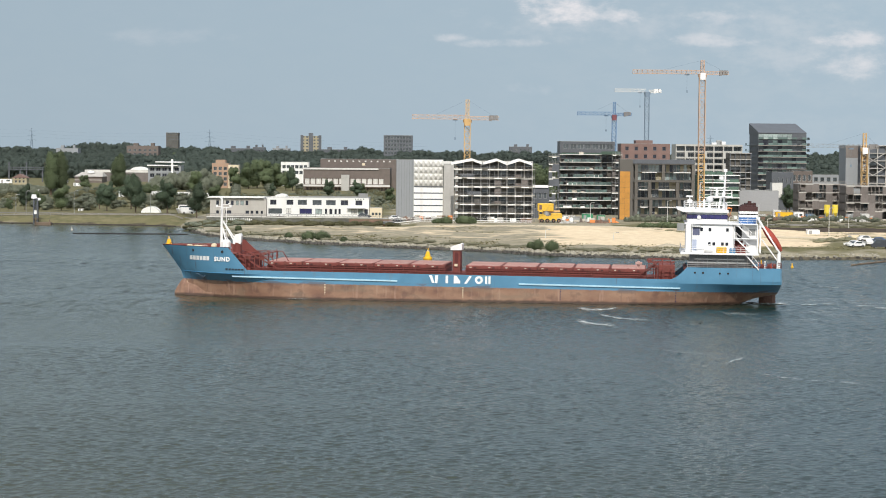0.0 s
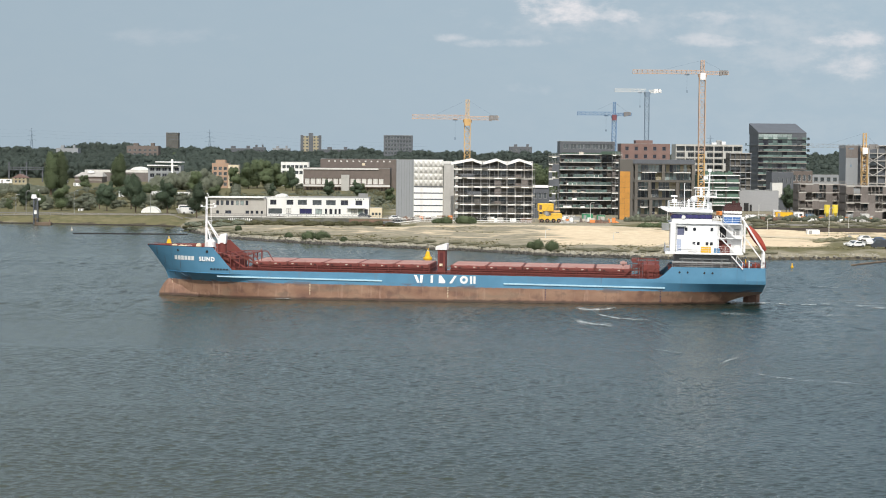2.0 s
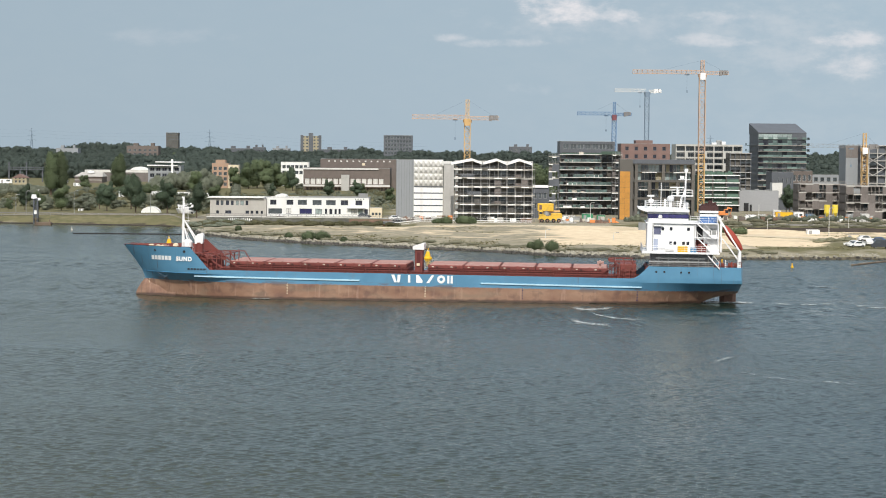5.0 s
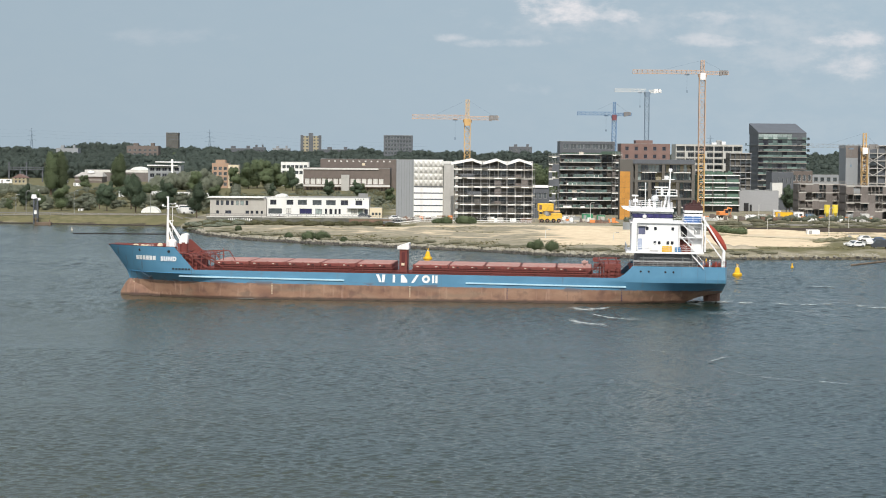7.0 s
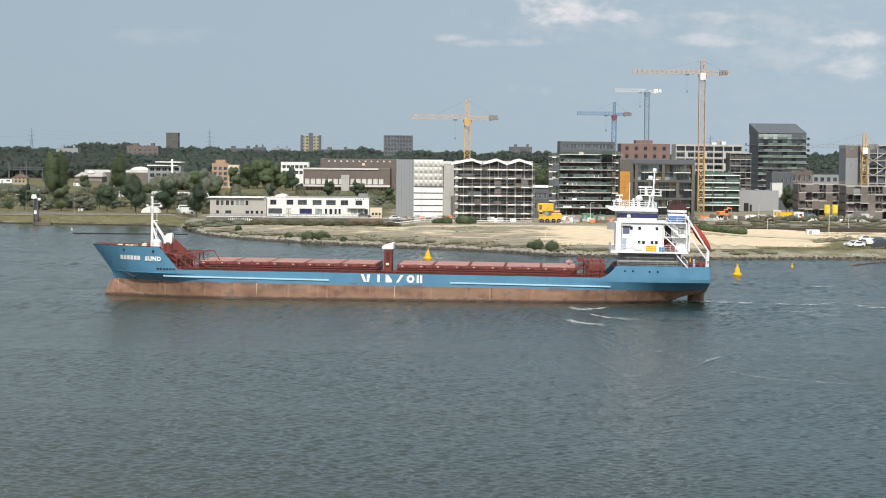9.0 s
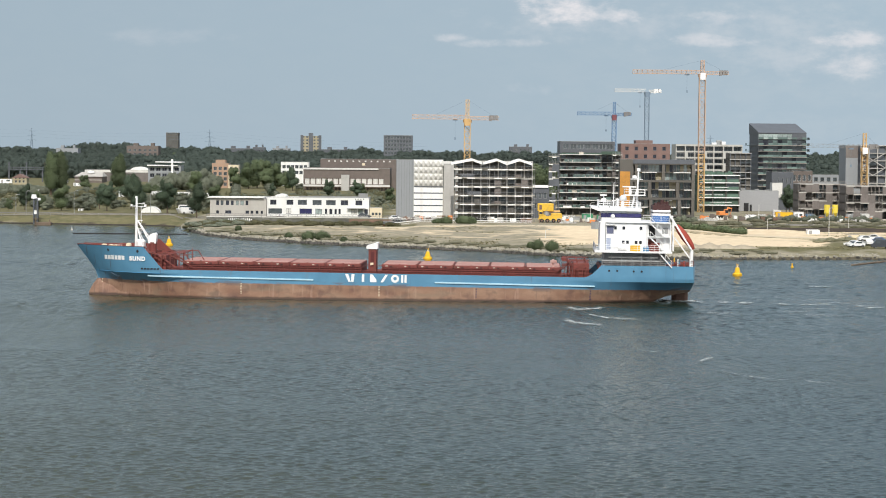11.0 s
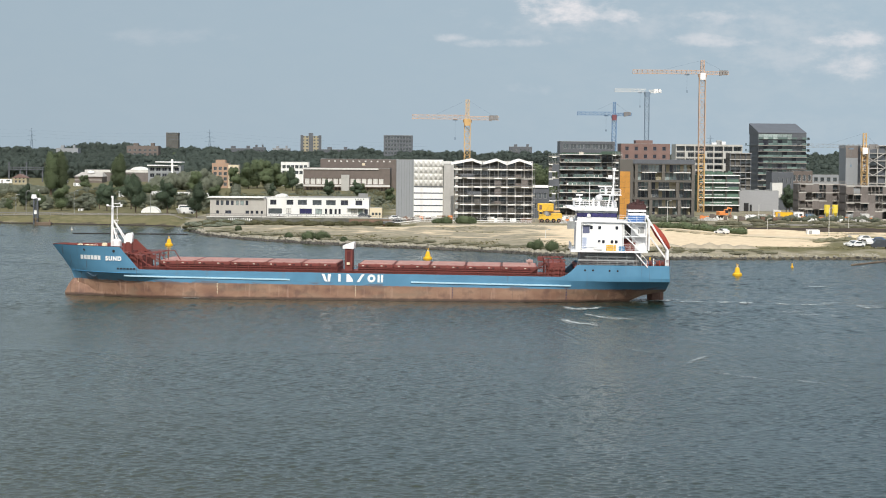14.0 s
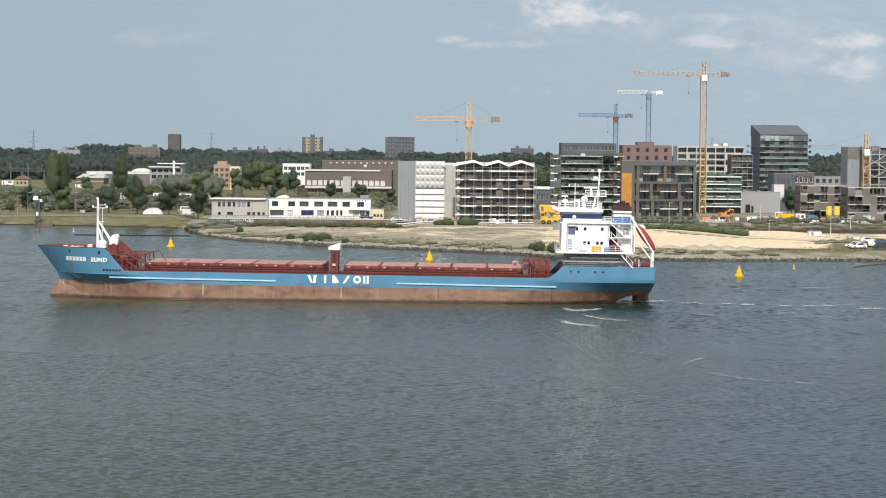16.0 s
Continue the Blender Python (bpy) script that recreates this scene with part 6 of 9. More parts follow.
for z0, z1, cols, slabs in ((0.2, 1.45, (62.0, 66.2, 71.4, 76.2, 80.2), ()),
                            (1.5, 6.9, (61.9, 66.7, 75.8, 80.2), ((63.2, 65.6), (69.0, 74.6), (76.4, 79.0))),
                            (7.1, 12.5, (61.9, 66.2, 75.2, 80.2), ((62.6, 65.4), (69.0, 74.3), (77.2, 79.6))),
                            (12.7, 18.15, (61.9, 70.6, 80.2), ((63.6, 68.4), (73.8, 79.2)))):
    part("beam", box_of(dx0 + 0.1, dx1 - 0.1, 0.0, 2.3, z1 - 0.25, z1 + 0.45), DARK_CLAD, dark, "dark stone beam")
    for x in cols:
        part("column", box_of(x - 0.5, x + 0.5, 0.05, 0.9, z0 - 0.2, z1 - 0.25), DARK_STONE, dark, "wide dark brown column")
    floors = (z0,) if z1 - z0 < 3 else (z0 + 0.25, z0 + 2.9)
    for zf in floors:
        if zf > z0 + 1:
            part("floor_slab", box_of(dx0 + 0.4, dx1 - 0.4, 0.9, 2.4, zf - 0.3, zf), DARK_CLAD, dark)
        x = dx0 + 0.7
        while x < dx1 - 1.2 and z1 - z0 > 3:
            win = piece("mullion", mullion, dark, x, 2.2, zf)
            piece("pane", rng.choice(pane_kinds), win, 0.06, 0.05, 0.02)
            x += 1.14
    for a, b in slabs:
        zb = z0 + 2.65
        bal = part("balcony", box_of(a, b, -1.1, 0.9, zb - 0.1, zb + 0.22), PALE_CONCRETE, dark, "pale concrete balcony")
        part("balustrade", Shape().bar((a, -1.05, zb + 1.1), (b, -1.05, zb + 1.1), 0.03).bar((a, -1.05, zb + 0.65), (b, -1.05, zb + 0.65), 0.02).bar((a, -1.05, zb + 0.2), (a, -1.05, zb + 1.1), 0.03).bar((b, -1.05, zb + 0.2), (b, -1.05, zb + 1.1), 0.03), TAUPE_STEEL, bal)
    for k in range(3):
        a = rng.uniform(dx0 + 1, dx1 - 3)
        part("guard_rail", Shape().bar((a, 0.95, z0 + 1.0), (a + 2.6, 0.95, z0 + 1.0), 0.03).bar((a, 0.95, z0 + 0.55), (a + 2.6, 0.95, z0 + 0.55), 0.025), GREY_STEEL, dark)
ex0 = 56.48
end = building("ochre_end_block", "dark end block with a tall ochre panelled wall", ex0, dx0 - 0.02, 689, 5, 22.47, [], DARK_CLAD, parapet=0.2)
ew = dx0 - ex0
for k in range(9):
    for j in range(2):
        part("ochre_panel", Shape().soft_box(-ew / 2 + 0.1 + j * (ew - 0.9) / 2, -ew / 2 + 0.06 + (j + 1) * (ew - 0.9) / 2, -0.1, 0, 0.2 + k * 1.72, 1.88 + k * 1.72, 0.03), ORANGE_CLAD, end, "")

# behind: slate block, red brick flats, white framed flats
building("slate_block", "long dark slate-clad building behind the flats", 46.43, 68.36, 860, 20, 28.84, grid(-10, 10.5, 7, 2.4, [(23.0, 25.0), (19.5, 21.6)]), SLATE)
red = building("brick_flats", "red brick flats with small dark windows", 72.51, 92.63, 880, 18, 28.22, grid(-9.5, 9.5, 5, 1.4, [(22.6, 24.2), (19.4, 21.0), (16.2, 17.8)]), RED_BRICK, frame=SLATE, pane=PANE_DARK)
part("roof_box", box_of(-4, 3, 1, 10, 24.5, 26.8), RED_BRICK, red, "raised red brick roof house")
wx0, wx1 = 103.61, 133.39
wf = thing("framed_flats", "flats with a pale grid of concrete frames and dark recesses", "building", wx0, 960, BASE)
ww, wtop = wx1 - wx0, 28.56 - BASE
cells = []
for r in range(9):
    for k in range(7):
        a = ww * k / 7 + 0.25 + (0.9 if r % 2 else 0.0) * (k % 2)
        cells.append((a, ww * (k + 1) / 7 - 0.22, wtop - 0.6 - (r + 1) * 2.72 + 0.35, wtop - 0.6 - r * 2.72 - 0.25))
part("wall", pierced(Shape(), 0, ww, 0, 0.6, 0, wtop, cells).box(0, 0.4, 0.6, 18, 0, wtop).box(ww - 0.4, ww, 0.6, 18, 0, wtop), FRAME_BEIGE, wf, "pale concrete facade frame")
part("inner_wall", box_of(0.4, ww - 0.4, 2.2, 2.5, 0, wtop - 0.3), ROOM_SHADE, wf)
part("roof", box_of(0.4, ww - 0.4, 0.6, 18, wtop - 0.6, wtop - 0.3), ROOF, wf)
windows_in(wf, [(a + 0.3, b - 0.3, z0, z1 - 0.2) for a, b, z0, z1 in cells], 1.6, {}, PANE)
for x, z in ((ww * 0.62, 1.9), (ww * 0.68, 1.3), (ww * 0.55, 0.9)):
    part("roof_unit", Shape().soft_box(x, x + 2.4, 3, 5, wtop - 0.3, wtop + z, 0.1), GREY_STEEL if z > 1.5 else WHITE, wf, "rooftop machinery")
lowf = carcass("grey_annex", "grey unfinished annex with open balconies", 123.84, 133.13, 930, 14, BASE, 8, 2.75, 4, CONCRETE, SLATE, DARK_CLAD, 0.5, 9)

# green netted concrete frame
gx0, gx1 = 94.41, 109.21
gframe = carcass("green_frame", "concrete building frame with green formwork and pale floor edges", gx0, gx1, 792, 16, BASE, 5, 2.75, 3, GREEN_SLAB, DARK_CLAD, GREEN_NET, 0.25, 11, edge=WHITE, thick=0.36, whole=True)
for f in range(1, 5):
    for k in range(3):
        if (f * 3 + k) % 5:
            part("guard_net", box_of(k * 4.93 + 0.3, k * 4.93 + 4.6, -0.1, -0.06, f * 2.75 + 0.1, f * 2.75 + 1.15), GREEN_SLAB, gframe, "green guard netting")
g_top = thing("formwork", "rough green formwork on the top floor", "formwork", gx0, 792, BASE + 13.75)
rng = random.Random(3)
for k in range(16):
    x = rng.uniform(0.3, gx1 - gx0 - 1.5)
    part("panel", box_of(x, x + rng.uniform(0.6, 1.6), 0.2 + k * 0.2, 0.3 + k * 0.2, 0, rng.uniform(0.5, 1.5)), GREEN_SLAB, g_top)

# glass tower: the roof falls from the back to the front
tx0, tx1, ty, tdeep = 153.6, 177.0, 1050, 33.0
tw, eave, ttop = tx1 - tx0, 35.0 - BASE, 39.9 - BASE
gt = thing("glass_tower", "green glass apartment tower with balconies and a slate pitched roof", "building", tx0, ty, BASE)
part("core", box_of(0.3, tw - 0.3, 0.5, tdeep, 0, eave - 0.6), SLATE, gt, "dark slate core")
part("roof", Shape().rings([[(x, 0.3, eave - 0.6), (x, -0.5, eave - 0.4), (x, -0.5, eave), (x, tdeep, ttop), (x, tdeep, eave - 0.6)] for x in (0.0, tw)]), SLATE, gt, "slate roof falling towards the front")
fl, nb = 2.86, 10
slab_m = mend(Shape().soft_box(-0.2, tw + 0.2, -1.5, 0.5, -0.16, 0.10, 0.04).mesh("floor_edge", TAUPE_STEEL))
panes = [mend(box_of(0.05, tw / nb - 0.05, 0.3, 0.38, 0.15, fl - 0.3).mesh("pane", m)) for m in (PANE_GREEN, PANE_GREEN, PANE, PANE_DARK, PANE)]
pale_m = mend(box_of(0.05, tw / nb - 0.05, -0.3, -0.22, 0.15, fl - 0.2).mesh("pane", PANE_PALE))
balu = mend(Shape().box(0.03, tw / nb - 0.03, -1.46, -1.42, 0.12, 1.1).mesh("balustrade", PANE_GREEN))
side_m = mend(Shape().box(0, 2.0, 0, 7.0, -0.14, 0.10).box(0, 0.06, 0, 7.0, 0.1, 1.1).box(1.94, 2.0, 0, 7.0, 0.1, 1.1).mesh("side_balcony", PANE_GREEN))
flank_m = mend(Shape().box(-0.5, 0.3, 0, tdeep - 8, -0.14, 0.10).box(-0.5, -0.44, 0, tdeep - 8, 0.1, 1.0).mesh("flank_balcony", SLATE))
post_m = mend(box_of(-0.07, 0.07, 0.1, 0.3, 0.1, fl - 0.16).mesh("mullion", SLATE))
rng = random.Random(8)
for f in range(11):
    z = eave - 0.5 - (f + 1) * fl
    if f:
        piece("floor_edge", slab_m, gt, 0, 0, z)
    for k in range(nb):
        if f == 0:
            if k < 7:
                piece("pane", pale_m, gt, tw * k / nb, 0, z)
            else:
                part("wall_panel", box_of(tw * k / nb, tw * (k + 1) / nb - 0.05, -0.35, 0.4, z + 0.1, z + fl), SLATE, gt)
        else:
            piece("pane", rng.choice(panes), gt, tw * k / nb, 0, z)
        if k % 2 == 0:
            piece("mullion", post_m, gt, tw * k / nb, 0, z)
        if rng.random() < (0.6 if f < 5 else 0.3):
            piece("balustrade", balu, gt, tw * k / nb, 0, z)
    if f < 5:
        piece("side_balcony", side_m, gt, tw, 2.0, z)
    if f:
        piece("flank_balcony", flank_m, gt, 0, 0.6, z)
    if 0 < f < 6:
        piece("side_balcony", side_m, gt, -2.0, tdeep - 7.5, z)
    for _ in range(2):
        a = rng.uniform(0.2, tw - 2)
        part("awning", box_of(a, a + rng.uniform(0.5, 1.2), -1.0, -0.5, z + 0.1, z + rng.uniform(0.6, 1.4)), rng.choice((WHITE, GREY_STEEL, SLATE)), gt, "pale furniture on a balcony")

# grey sheds and brick houses below the tower
gh = building("grey_hall", "plain pale grey metal hall", 110.97, 125.82, 806, 20, 10.7, [], paint("pale_grey_cladding", (0.34, 0.345, 0.36), 0.6, 0.07, 0.4))
# black boxes on the closed wall imitate the dark inside a gateway
part("gate", Shape().box(-5.6, -3.8, -0.06, 0.02, 0.1, 3.2).box(-3.4, -2.6, -0.06, 0.02, 0.1, 2.6), BLACK, gh, "black panels for the shade inside an open gate")
part("roof_ducts", Shape().soft_box(-6.5, -4.9, 2, 4, 7.8, 8.6, 0.08).soft_box(-1.0, 0.4, 3, 5, 7.8, 8.4, 0.08).rod((1.5, 3, 7.8), (4.5, 3, 8.1), 0.2, n=6), GREY_STEEL, gh, "grey roof ducts")
building("dark_hall", "dark grey hall with a flat roof", 126.86, 135.16, 830, 15, 17.57, grid(-4, 4, 5, 0.5, [(10, 12.5), (6, 8)]), SLATE)
building("brick_house", "brown brick house with pale bays", 137.69, 145.96, 850, 14, 17.92, grid(-4, 4, 4, 1.2, [(11.0, 13.5), (7.5, 9.5)]), BROWN_BRICK, frame=WHITE)
building("white_cube", "small white flat-roofed house", 124.32, 128.16, 812, 6, 13.65, [], PALE_CONCRETE, base=8.0)
building("flat_roof_block", "long low grey block with a flat roof", 148.94, 168.15, 870, 16, 16.28, grid(-9, 9, 7, 1.6, [(10.5, 12.4)]), GREY_CLAD)

# right hand sites
carcass("netted_flats", "brown netted flats under construction", 123.23, 139.04, 742, 15, BASE, 4, 2.85, 6, TAUPE_STEEL, TAUPE, TAUPE, 0.6, 13)
scaffold("scaffolding", "brownish scaffolding before the netted flats", 122.34, 138.68, 739.5, BASE, 4, 2.85, 2.2, TAUPE_STEEL, net=TAUPE, seed=14, boards=BEIGE_WALL)
carcass("long_flats", "long unfinished flats with open pale floors", 135.52, 162.05, 720, 15, BASE, 4, 2.8, 10, TAUPE_STEEL, TAUPE, TAUPE, 0.45, 15)
scaffold("scaffolding", "grey scaffolding along the long flats", 134.39, 161.15, 716.5, BASE, 4, 2.8, 2.4, TAUPE_STEEL, net=TAUPE, seed=16, boards=BEIGE_WALL)
rx0, rx1 = 155.13, 183.94
braced = carcass("braced_frame", "tall steel frame with pale diagonal braces", rx0, rx1, 800, 16, BASE, 9, 2.8, 9, CONCRETE, CONCRETE, SLATE, 0.55, 17)
br = braced
for k in range(6):
    for f in range(3):
        part("brace", Shape().bar((k * 4.6, -0.5, 14.0 + f * 2.8), (k * 4.6 + 4.6, -0.5, 16.8 + f * 2.8), 0.14) if (k + f) % 2 else Shape().bar((k * 4.6 + 4.6, -0.5, 14.0 + f * 2.8), (k * 4.6, -0.5, 16.8 + f * 2.8), 0.14), CONCRETE, br)
building("brown_block", "grey block with a brown clad upper floor", 150.63, 156.13 - 0.05, 805, 14, 27.95, [], GREY_CLAD, bands=((20.5, 25.0, TAUPE),))


# ---- tower cranes ----
def lattice(s, p, q, w, n, r, bar=0.06):
    """A square lattice beam from p to q."""
    p, q = Vector(p), Vector(q)
    d = (q - p).normalized()
    a = d.cross((0, 1, 0) if abs(d.y) < 0.9 else (1, 0, 0)).normalized() * w / 2
    b = d.cross(a).normalized() * w / 2
    cs = [a + b, a - b, -a - b, -a + b]
    for c in cs:
        s.bar(p + c, q + c, r)
    for k in range(n):
        u, v = p.lerp(q, k / n), p.lerp(q, (k + 1) / n)
        for i in range(4):
            c, e = (cs[i], cs[(i + 1) % 4]) if k % 2 else (cs[(i + 1) % 4], cs[i])
            s.bar(u + c, v + e, bar)
            s.bar(v + cs[i], v + cs[(i + 1) % 4], bar)
    return s


def crane(label, x, y, base, jib_z, apex_z, fore, aft, mast_w, mat, jib_mat, cab=WHITE, turn=0.0, rise=0.0, weight=BALLAST, low_mat=None, thin=1.0):
    c = thing("tower_crane", label, "crane", x, y, base, turn, "tower cranes")
    h, top = jib_z - base, apex_z - base
    split = h * 0.42 if low_mat else 0.0
    if low_mat:
        part("lower_mast", lattice(Shape(), (0, 0, 0), (0, 0, split), mast_w, max(3, int(split / mast_w)), 0.16, 0.09), low_mat, c, "deep yellow lower mast")
    part("mast", lattice(Shape(), (0, 0, split), (0, 0, h), mast_w, int((h - split) / mast_w), 0.15, 0.085), mat, c)
    part("slewing_ring", Shape().rod((0, 0, h - 1.2), (0, 0, h - 0.2), mast_w * 0.75, n=10), mat, c)
    if top > h + 1:
        part("apex", lattice(Shape(), (0, 0, h), (0, 0, top), mast_w * 0.55, 4, 0.13, 0.08), mat, c)
        tie = Shape().bar((0, 0, top), (-fore * 0.62, 0, h + 1.0 + rise * 0.62), 0.05).bar((0, 0, top), (aft * 0.9, 0, h + 0.6), 0.05)
        part("tie_bars", tie, CRANE_GREY, c, "thin steel tie bars")
    part("jib", lattice(Shape(), (-0.5, 0, h + 0.6), (-fore, 0, h + 0.6 + rise), 1.3, int(fore / 1.7), 0.11 * thin, 0.07 * thin), jib_mat, c)
    part("counter_jib", lattice(Shape(), (0.5, 0, h + 0.3), (aft, 0, h + 0.3), 1.1, 6, 0.11, 0.07), jib_mat, c)
    for k in range(3):
        part("counterweight", box_of(aft - 3.2 + k * 1.0, aft - 2.35 + k * 1.0, -0.8, 0.8, h - 0.6 + 0.25 * k, h + 1.3), weight, c, "counterweight block")
    part("cab", Shape().soft_box(-1.0, 0.9, -2.1, -0.6, h - 2.2, h + 0.1, 0.15), cab, c, "operator's cab")
    part("trolley", box_of(-fore * 0.22 - 0.8, -fore * 0.22 + 0.8, -0.6, 0.6, h - 0.6, h), CRANE_GREY, c)
    part("hook_rope", Shape().rod((-fore * 0.22, 0, h - 0.6), (-fore * 0.22, 0, h - 6.0), 0.05, n=4).box(-fore * 0.22 - 0.25, -fore * 0.22 + 0.25, -0.2, 0.2, h - 6.9, h - 6.0), CRANE_GREY, c, "hook block on its rope")
    return c


crane("yellow tower crane behind the scaffolded flats", 7.68, 710, BASE, 35.19, 41.52, 18.2, 10.4, 1.9, CRANE_YELLOW, CRANE_RED, cab=CRANE_YELLOW)
crane("tall orange and white tower crane at the green frame", 94.08, 785, BASE, 53.52, 58.45, 25.4, 9.4, 2.2, CRANE_RED, CRANE_RED, low_mat=CRANE_YELLOW)
crane("blue tower crane behind the flats", 71.17, 900, BASE, 40.24, 45.66, 15.4, 7.2, 1.7, CRANE_BLUE, CRANE_BLUE, cab=paint("cab_red", (0.20, 0.07, 0.08), 0.5, 0.1, 1.0))
crane("grey flat-top tower crane with a white jib", 89.55, 950, BASE, 51.44, 51.94, 14.2, 6.2, 1.9, CRANE_GREY, paint("crane_white", (0.62, 0.62, 0.60), 0.5, 0.1, 1.0), cab=CRANE_GREY, weight=WHITE)
crane("yellow tower crane with a raised jib at the far site", 150.73, 770, BASE, 27.03, 32.28, 22.0, 5.0, 2.0, CRANE_YELLOW, TAUPE_STEEL, thin=0.3)


# ---- trees and growth ----
def leaf_cloud(s, rng, lobes, count, size):
    """Small leaf quads scattered through the outer shell of a few lobes (x, y, z, rx, rz)."""
    weight = [l[3] * l[4] for l in lobes]
    for x, y, z, r, h in lobes if count > 300 else ():
        s.rings([[(x + 0.78 * r * math.cos(a) * math.cos(u * 1.047), y + 0.78 * r * math.cos(a) * math.sin(u * 1.047), z + 0.78 * h * math.sin(a)) for u in range(6)] for a in (-1.2, -0.4, 0.4, 1.2)])
    for _ in range(count):
        x, y, z, r, h = rng.choices(lobes, weight)[0]
        while True:
            a, b, c = rng.uniform(-1, 1), rng.uniform(-1, 1), rng.uniform(-1, 1)
            q = a * a + b * b + c * c
            if 0.25 < q < 1:
                break
        k = (q ** -0.5) * rng.uniform(0.76, 1.10)
        p = Vector((x + a * k * r, y + b * k * r, z + c * k * h))
        w = Vector((a, b, c)).normalized() + Vector((rng.gauss(0, 0.17), rng.gauss(0, 0.17), rng.gauss(0, 0.17)))
        u = w.cross((rng.gauss(0, 1), rng.gauss(0, 1), rng.gauss(0, 1))).normalized() * size * rng.uniform(0.5, 1.2)
        v = w.cross(u).normalized() * size * rng.uniform(0.4, 0.9)
        i = len(s.v)
        s.v += [tuple(p - u), tuple(p + v), tuple(p + u), tuple(p - v)]
        s.f.append((i, i + 1, i + 2, i + 3))
    return s


def tree(label, high, wide, stem_h, leaf, seed, count=1500, size=0.34, slim=False, group="bank trees"):
    rng = random.Random(seed)
    t = thing("tree", label, "tree", 0, -900, 0, 0, group)
    s = Shape()
    s.rod((0, 0, -0.4), (0.1, 0, high * 0.45), high * 0.022, high * 0.012, n=7)
    s.rod((0.1, 0, high * 0.45), (0, 0.1, high * 0.85), high * 0.012, high * 0.004, n=5)
    for k in range(7):
        a, z = k * 2.4 + rng.uniform(-0.4, 0.4), high * rng.uniform(0.25, 0.65)
        r = wide * rng.uniform(0.25, 0.42)
        s.rod((0.05, 0, z), (r * math.cos(a), r * math.sin(a), z + high * rng.uniform(0.1, 0.22)), high * 0.008, high * 0.003, n=4)
    part("trunk", s, BARK, t)
    lobes = []
    n = 6 if slim else 9
    for k in range(n):
        f = (k + 0.5) / n
        z = stem_h + (high - stem_h) * (0.12 + 0.78 * f)
        r = wide * 0.5 * (math.sin(3.1416 * min(1, 0.22 + f * 0.72)) ** 0.6) * rng.uniform(0.45, 0.72)
        a, o = rng.uniform(0, 6.28), wide * (0.06 if slim else 0.24) * rng.uniform(0.3, 1.1)
        lobes.append((o * math.cos(a), o * math.sin(a), z, r * (1.4 if slim else 1.05), (high - stem_h) * (0.16 if slim else 0.17) * rng.uniform(0.8, 1.3)))
    part("crown", leaf_cloud(Shape(), rng, lobes, count, size), leaf, t)
    return t


BANK = [tree("leafy green roadside tree with a dark rounded crown", 12, 8.0, 2.6, LEAF_DARK, 21, 5200, 0.22),
        tree("leafy green roadside tree with an uneven crown", 11.5, 7.0, 2.4, LEAF_DARK, 22, 5000, 0.22),
        tree("bushy mid-green tree on the bank", 9, 8.5, 1.0, LEAF, 23, 4600, 0.22),
        tree("pale greyish-green willow shrub", 6, 7.5, 0.3, LEAF_GREY, 24, 3600, 0.2)]
POPLAR = tree("tall slim poplar with a dense green crown", 19, 8.4, 1.5, LEAF, 25, 5200, 0.34, True, "poplars")
PARK = tree("broad green park tree", 15, 13, 0.4, LEAF, 26, 4600, 0.38, group="park trees")


def plant(kind, x, y, scale=1.0, turn=0.0, z=None):
    return copy_thing(kind, pose(x, y, height(x, y) - 0.15 if z is None else z, 0, 0, turn) @ Matrix.Scale(scale, 4))


# row of trees along the left quay road
for k, (x, y, kind, sc) in enumerate([
        (-115.24, 735, 0, 0.85), (-103.51, 722, 1, 1.12), (-91.07, 708, 0, 0.94), (-81.15, 706, 1, 1.0),
        (-144.65, 742, 0, 0.75), (-130.9, 735, 2, 0.95), (-110.56, 760, 0, 1.0), (-121.76, 760, 1, 0.75),
        (-125.43, 745, 3, 1.2), (-137.62, 742, 3, 0.7), (-123.31, 750, 3, 0.9), (-101.97, 760, 3, 1.3),
        (-92.57, 765, 3, 1.25), (-88.33, 790, 3, 1.2), (-85.24, 800, 2, 0.9), (-154.96, 760, 3, 0.9),
        (-148.89, 735, 2, 0.45), (-141.08, 750, 2, 0.7), (-132.96, 760, 3, 1.0), (-116.72, 765, 3, 0.9),
        (-38.86, 960, 0, 0.70), (-50.7, 950, 0, 0.72), (-75.55, 945, 1, 0.6), (-36.78, 965, 2, 0.75),
        (-79.38, 1130, 1, 1.1), (-83.31, 1135, 2, 1.1), (-75.13, 1120, 3, 1.0), (-25.8, 870, 3, 0.8), (-22.2, 890, 2, 0.7),
        (127.48, 790, 0, 0.85), (127.03, 795, 1, 0.75)]):
    plant(BANK[kind], x, y, sc * (0.72 if kind == 3 else 1.0), k * 77.0)
for x, y, sc in ((-180.1, 985, 1.04), (-176.33, 990, 1.06), (-162.53, 1080, 1.0), (-180.47, 1000, 1.0), (-166.04, 1090, 0.9)):
    plant(POPLAR, x, y, sc, x * 13)
for x, y, sc in ((-98.64, 1190, 1.05), (-107.12, 1180, 1.0), (-115.36, 1185, 0.8), (-92.76, 1195, 0.95), (-105.07, 1210, 1.1),
                 (35.29, 790, 1.05), (40.58, 800, 1.1), (35.12, 820, 1.15), 
                 (-127.34, 1100, 0.7), (-180.42, 1080, 0.55)):
    plant(PARK, x, y, sc, x * 17)
# pale willows and bushes filling the rough ground behind the quay
rng = random.Random(19)
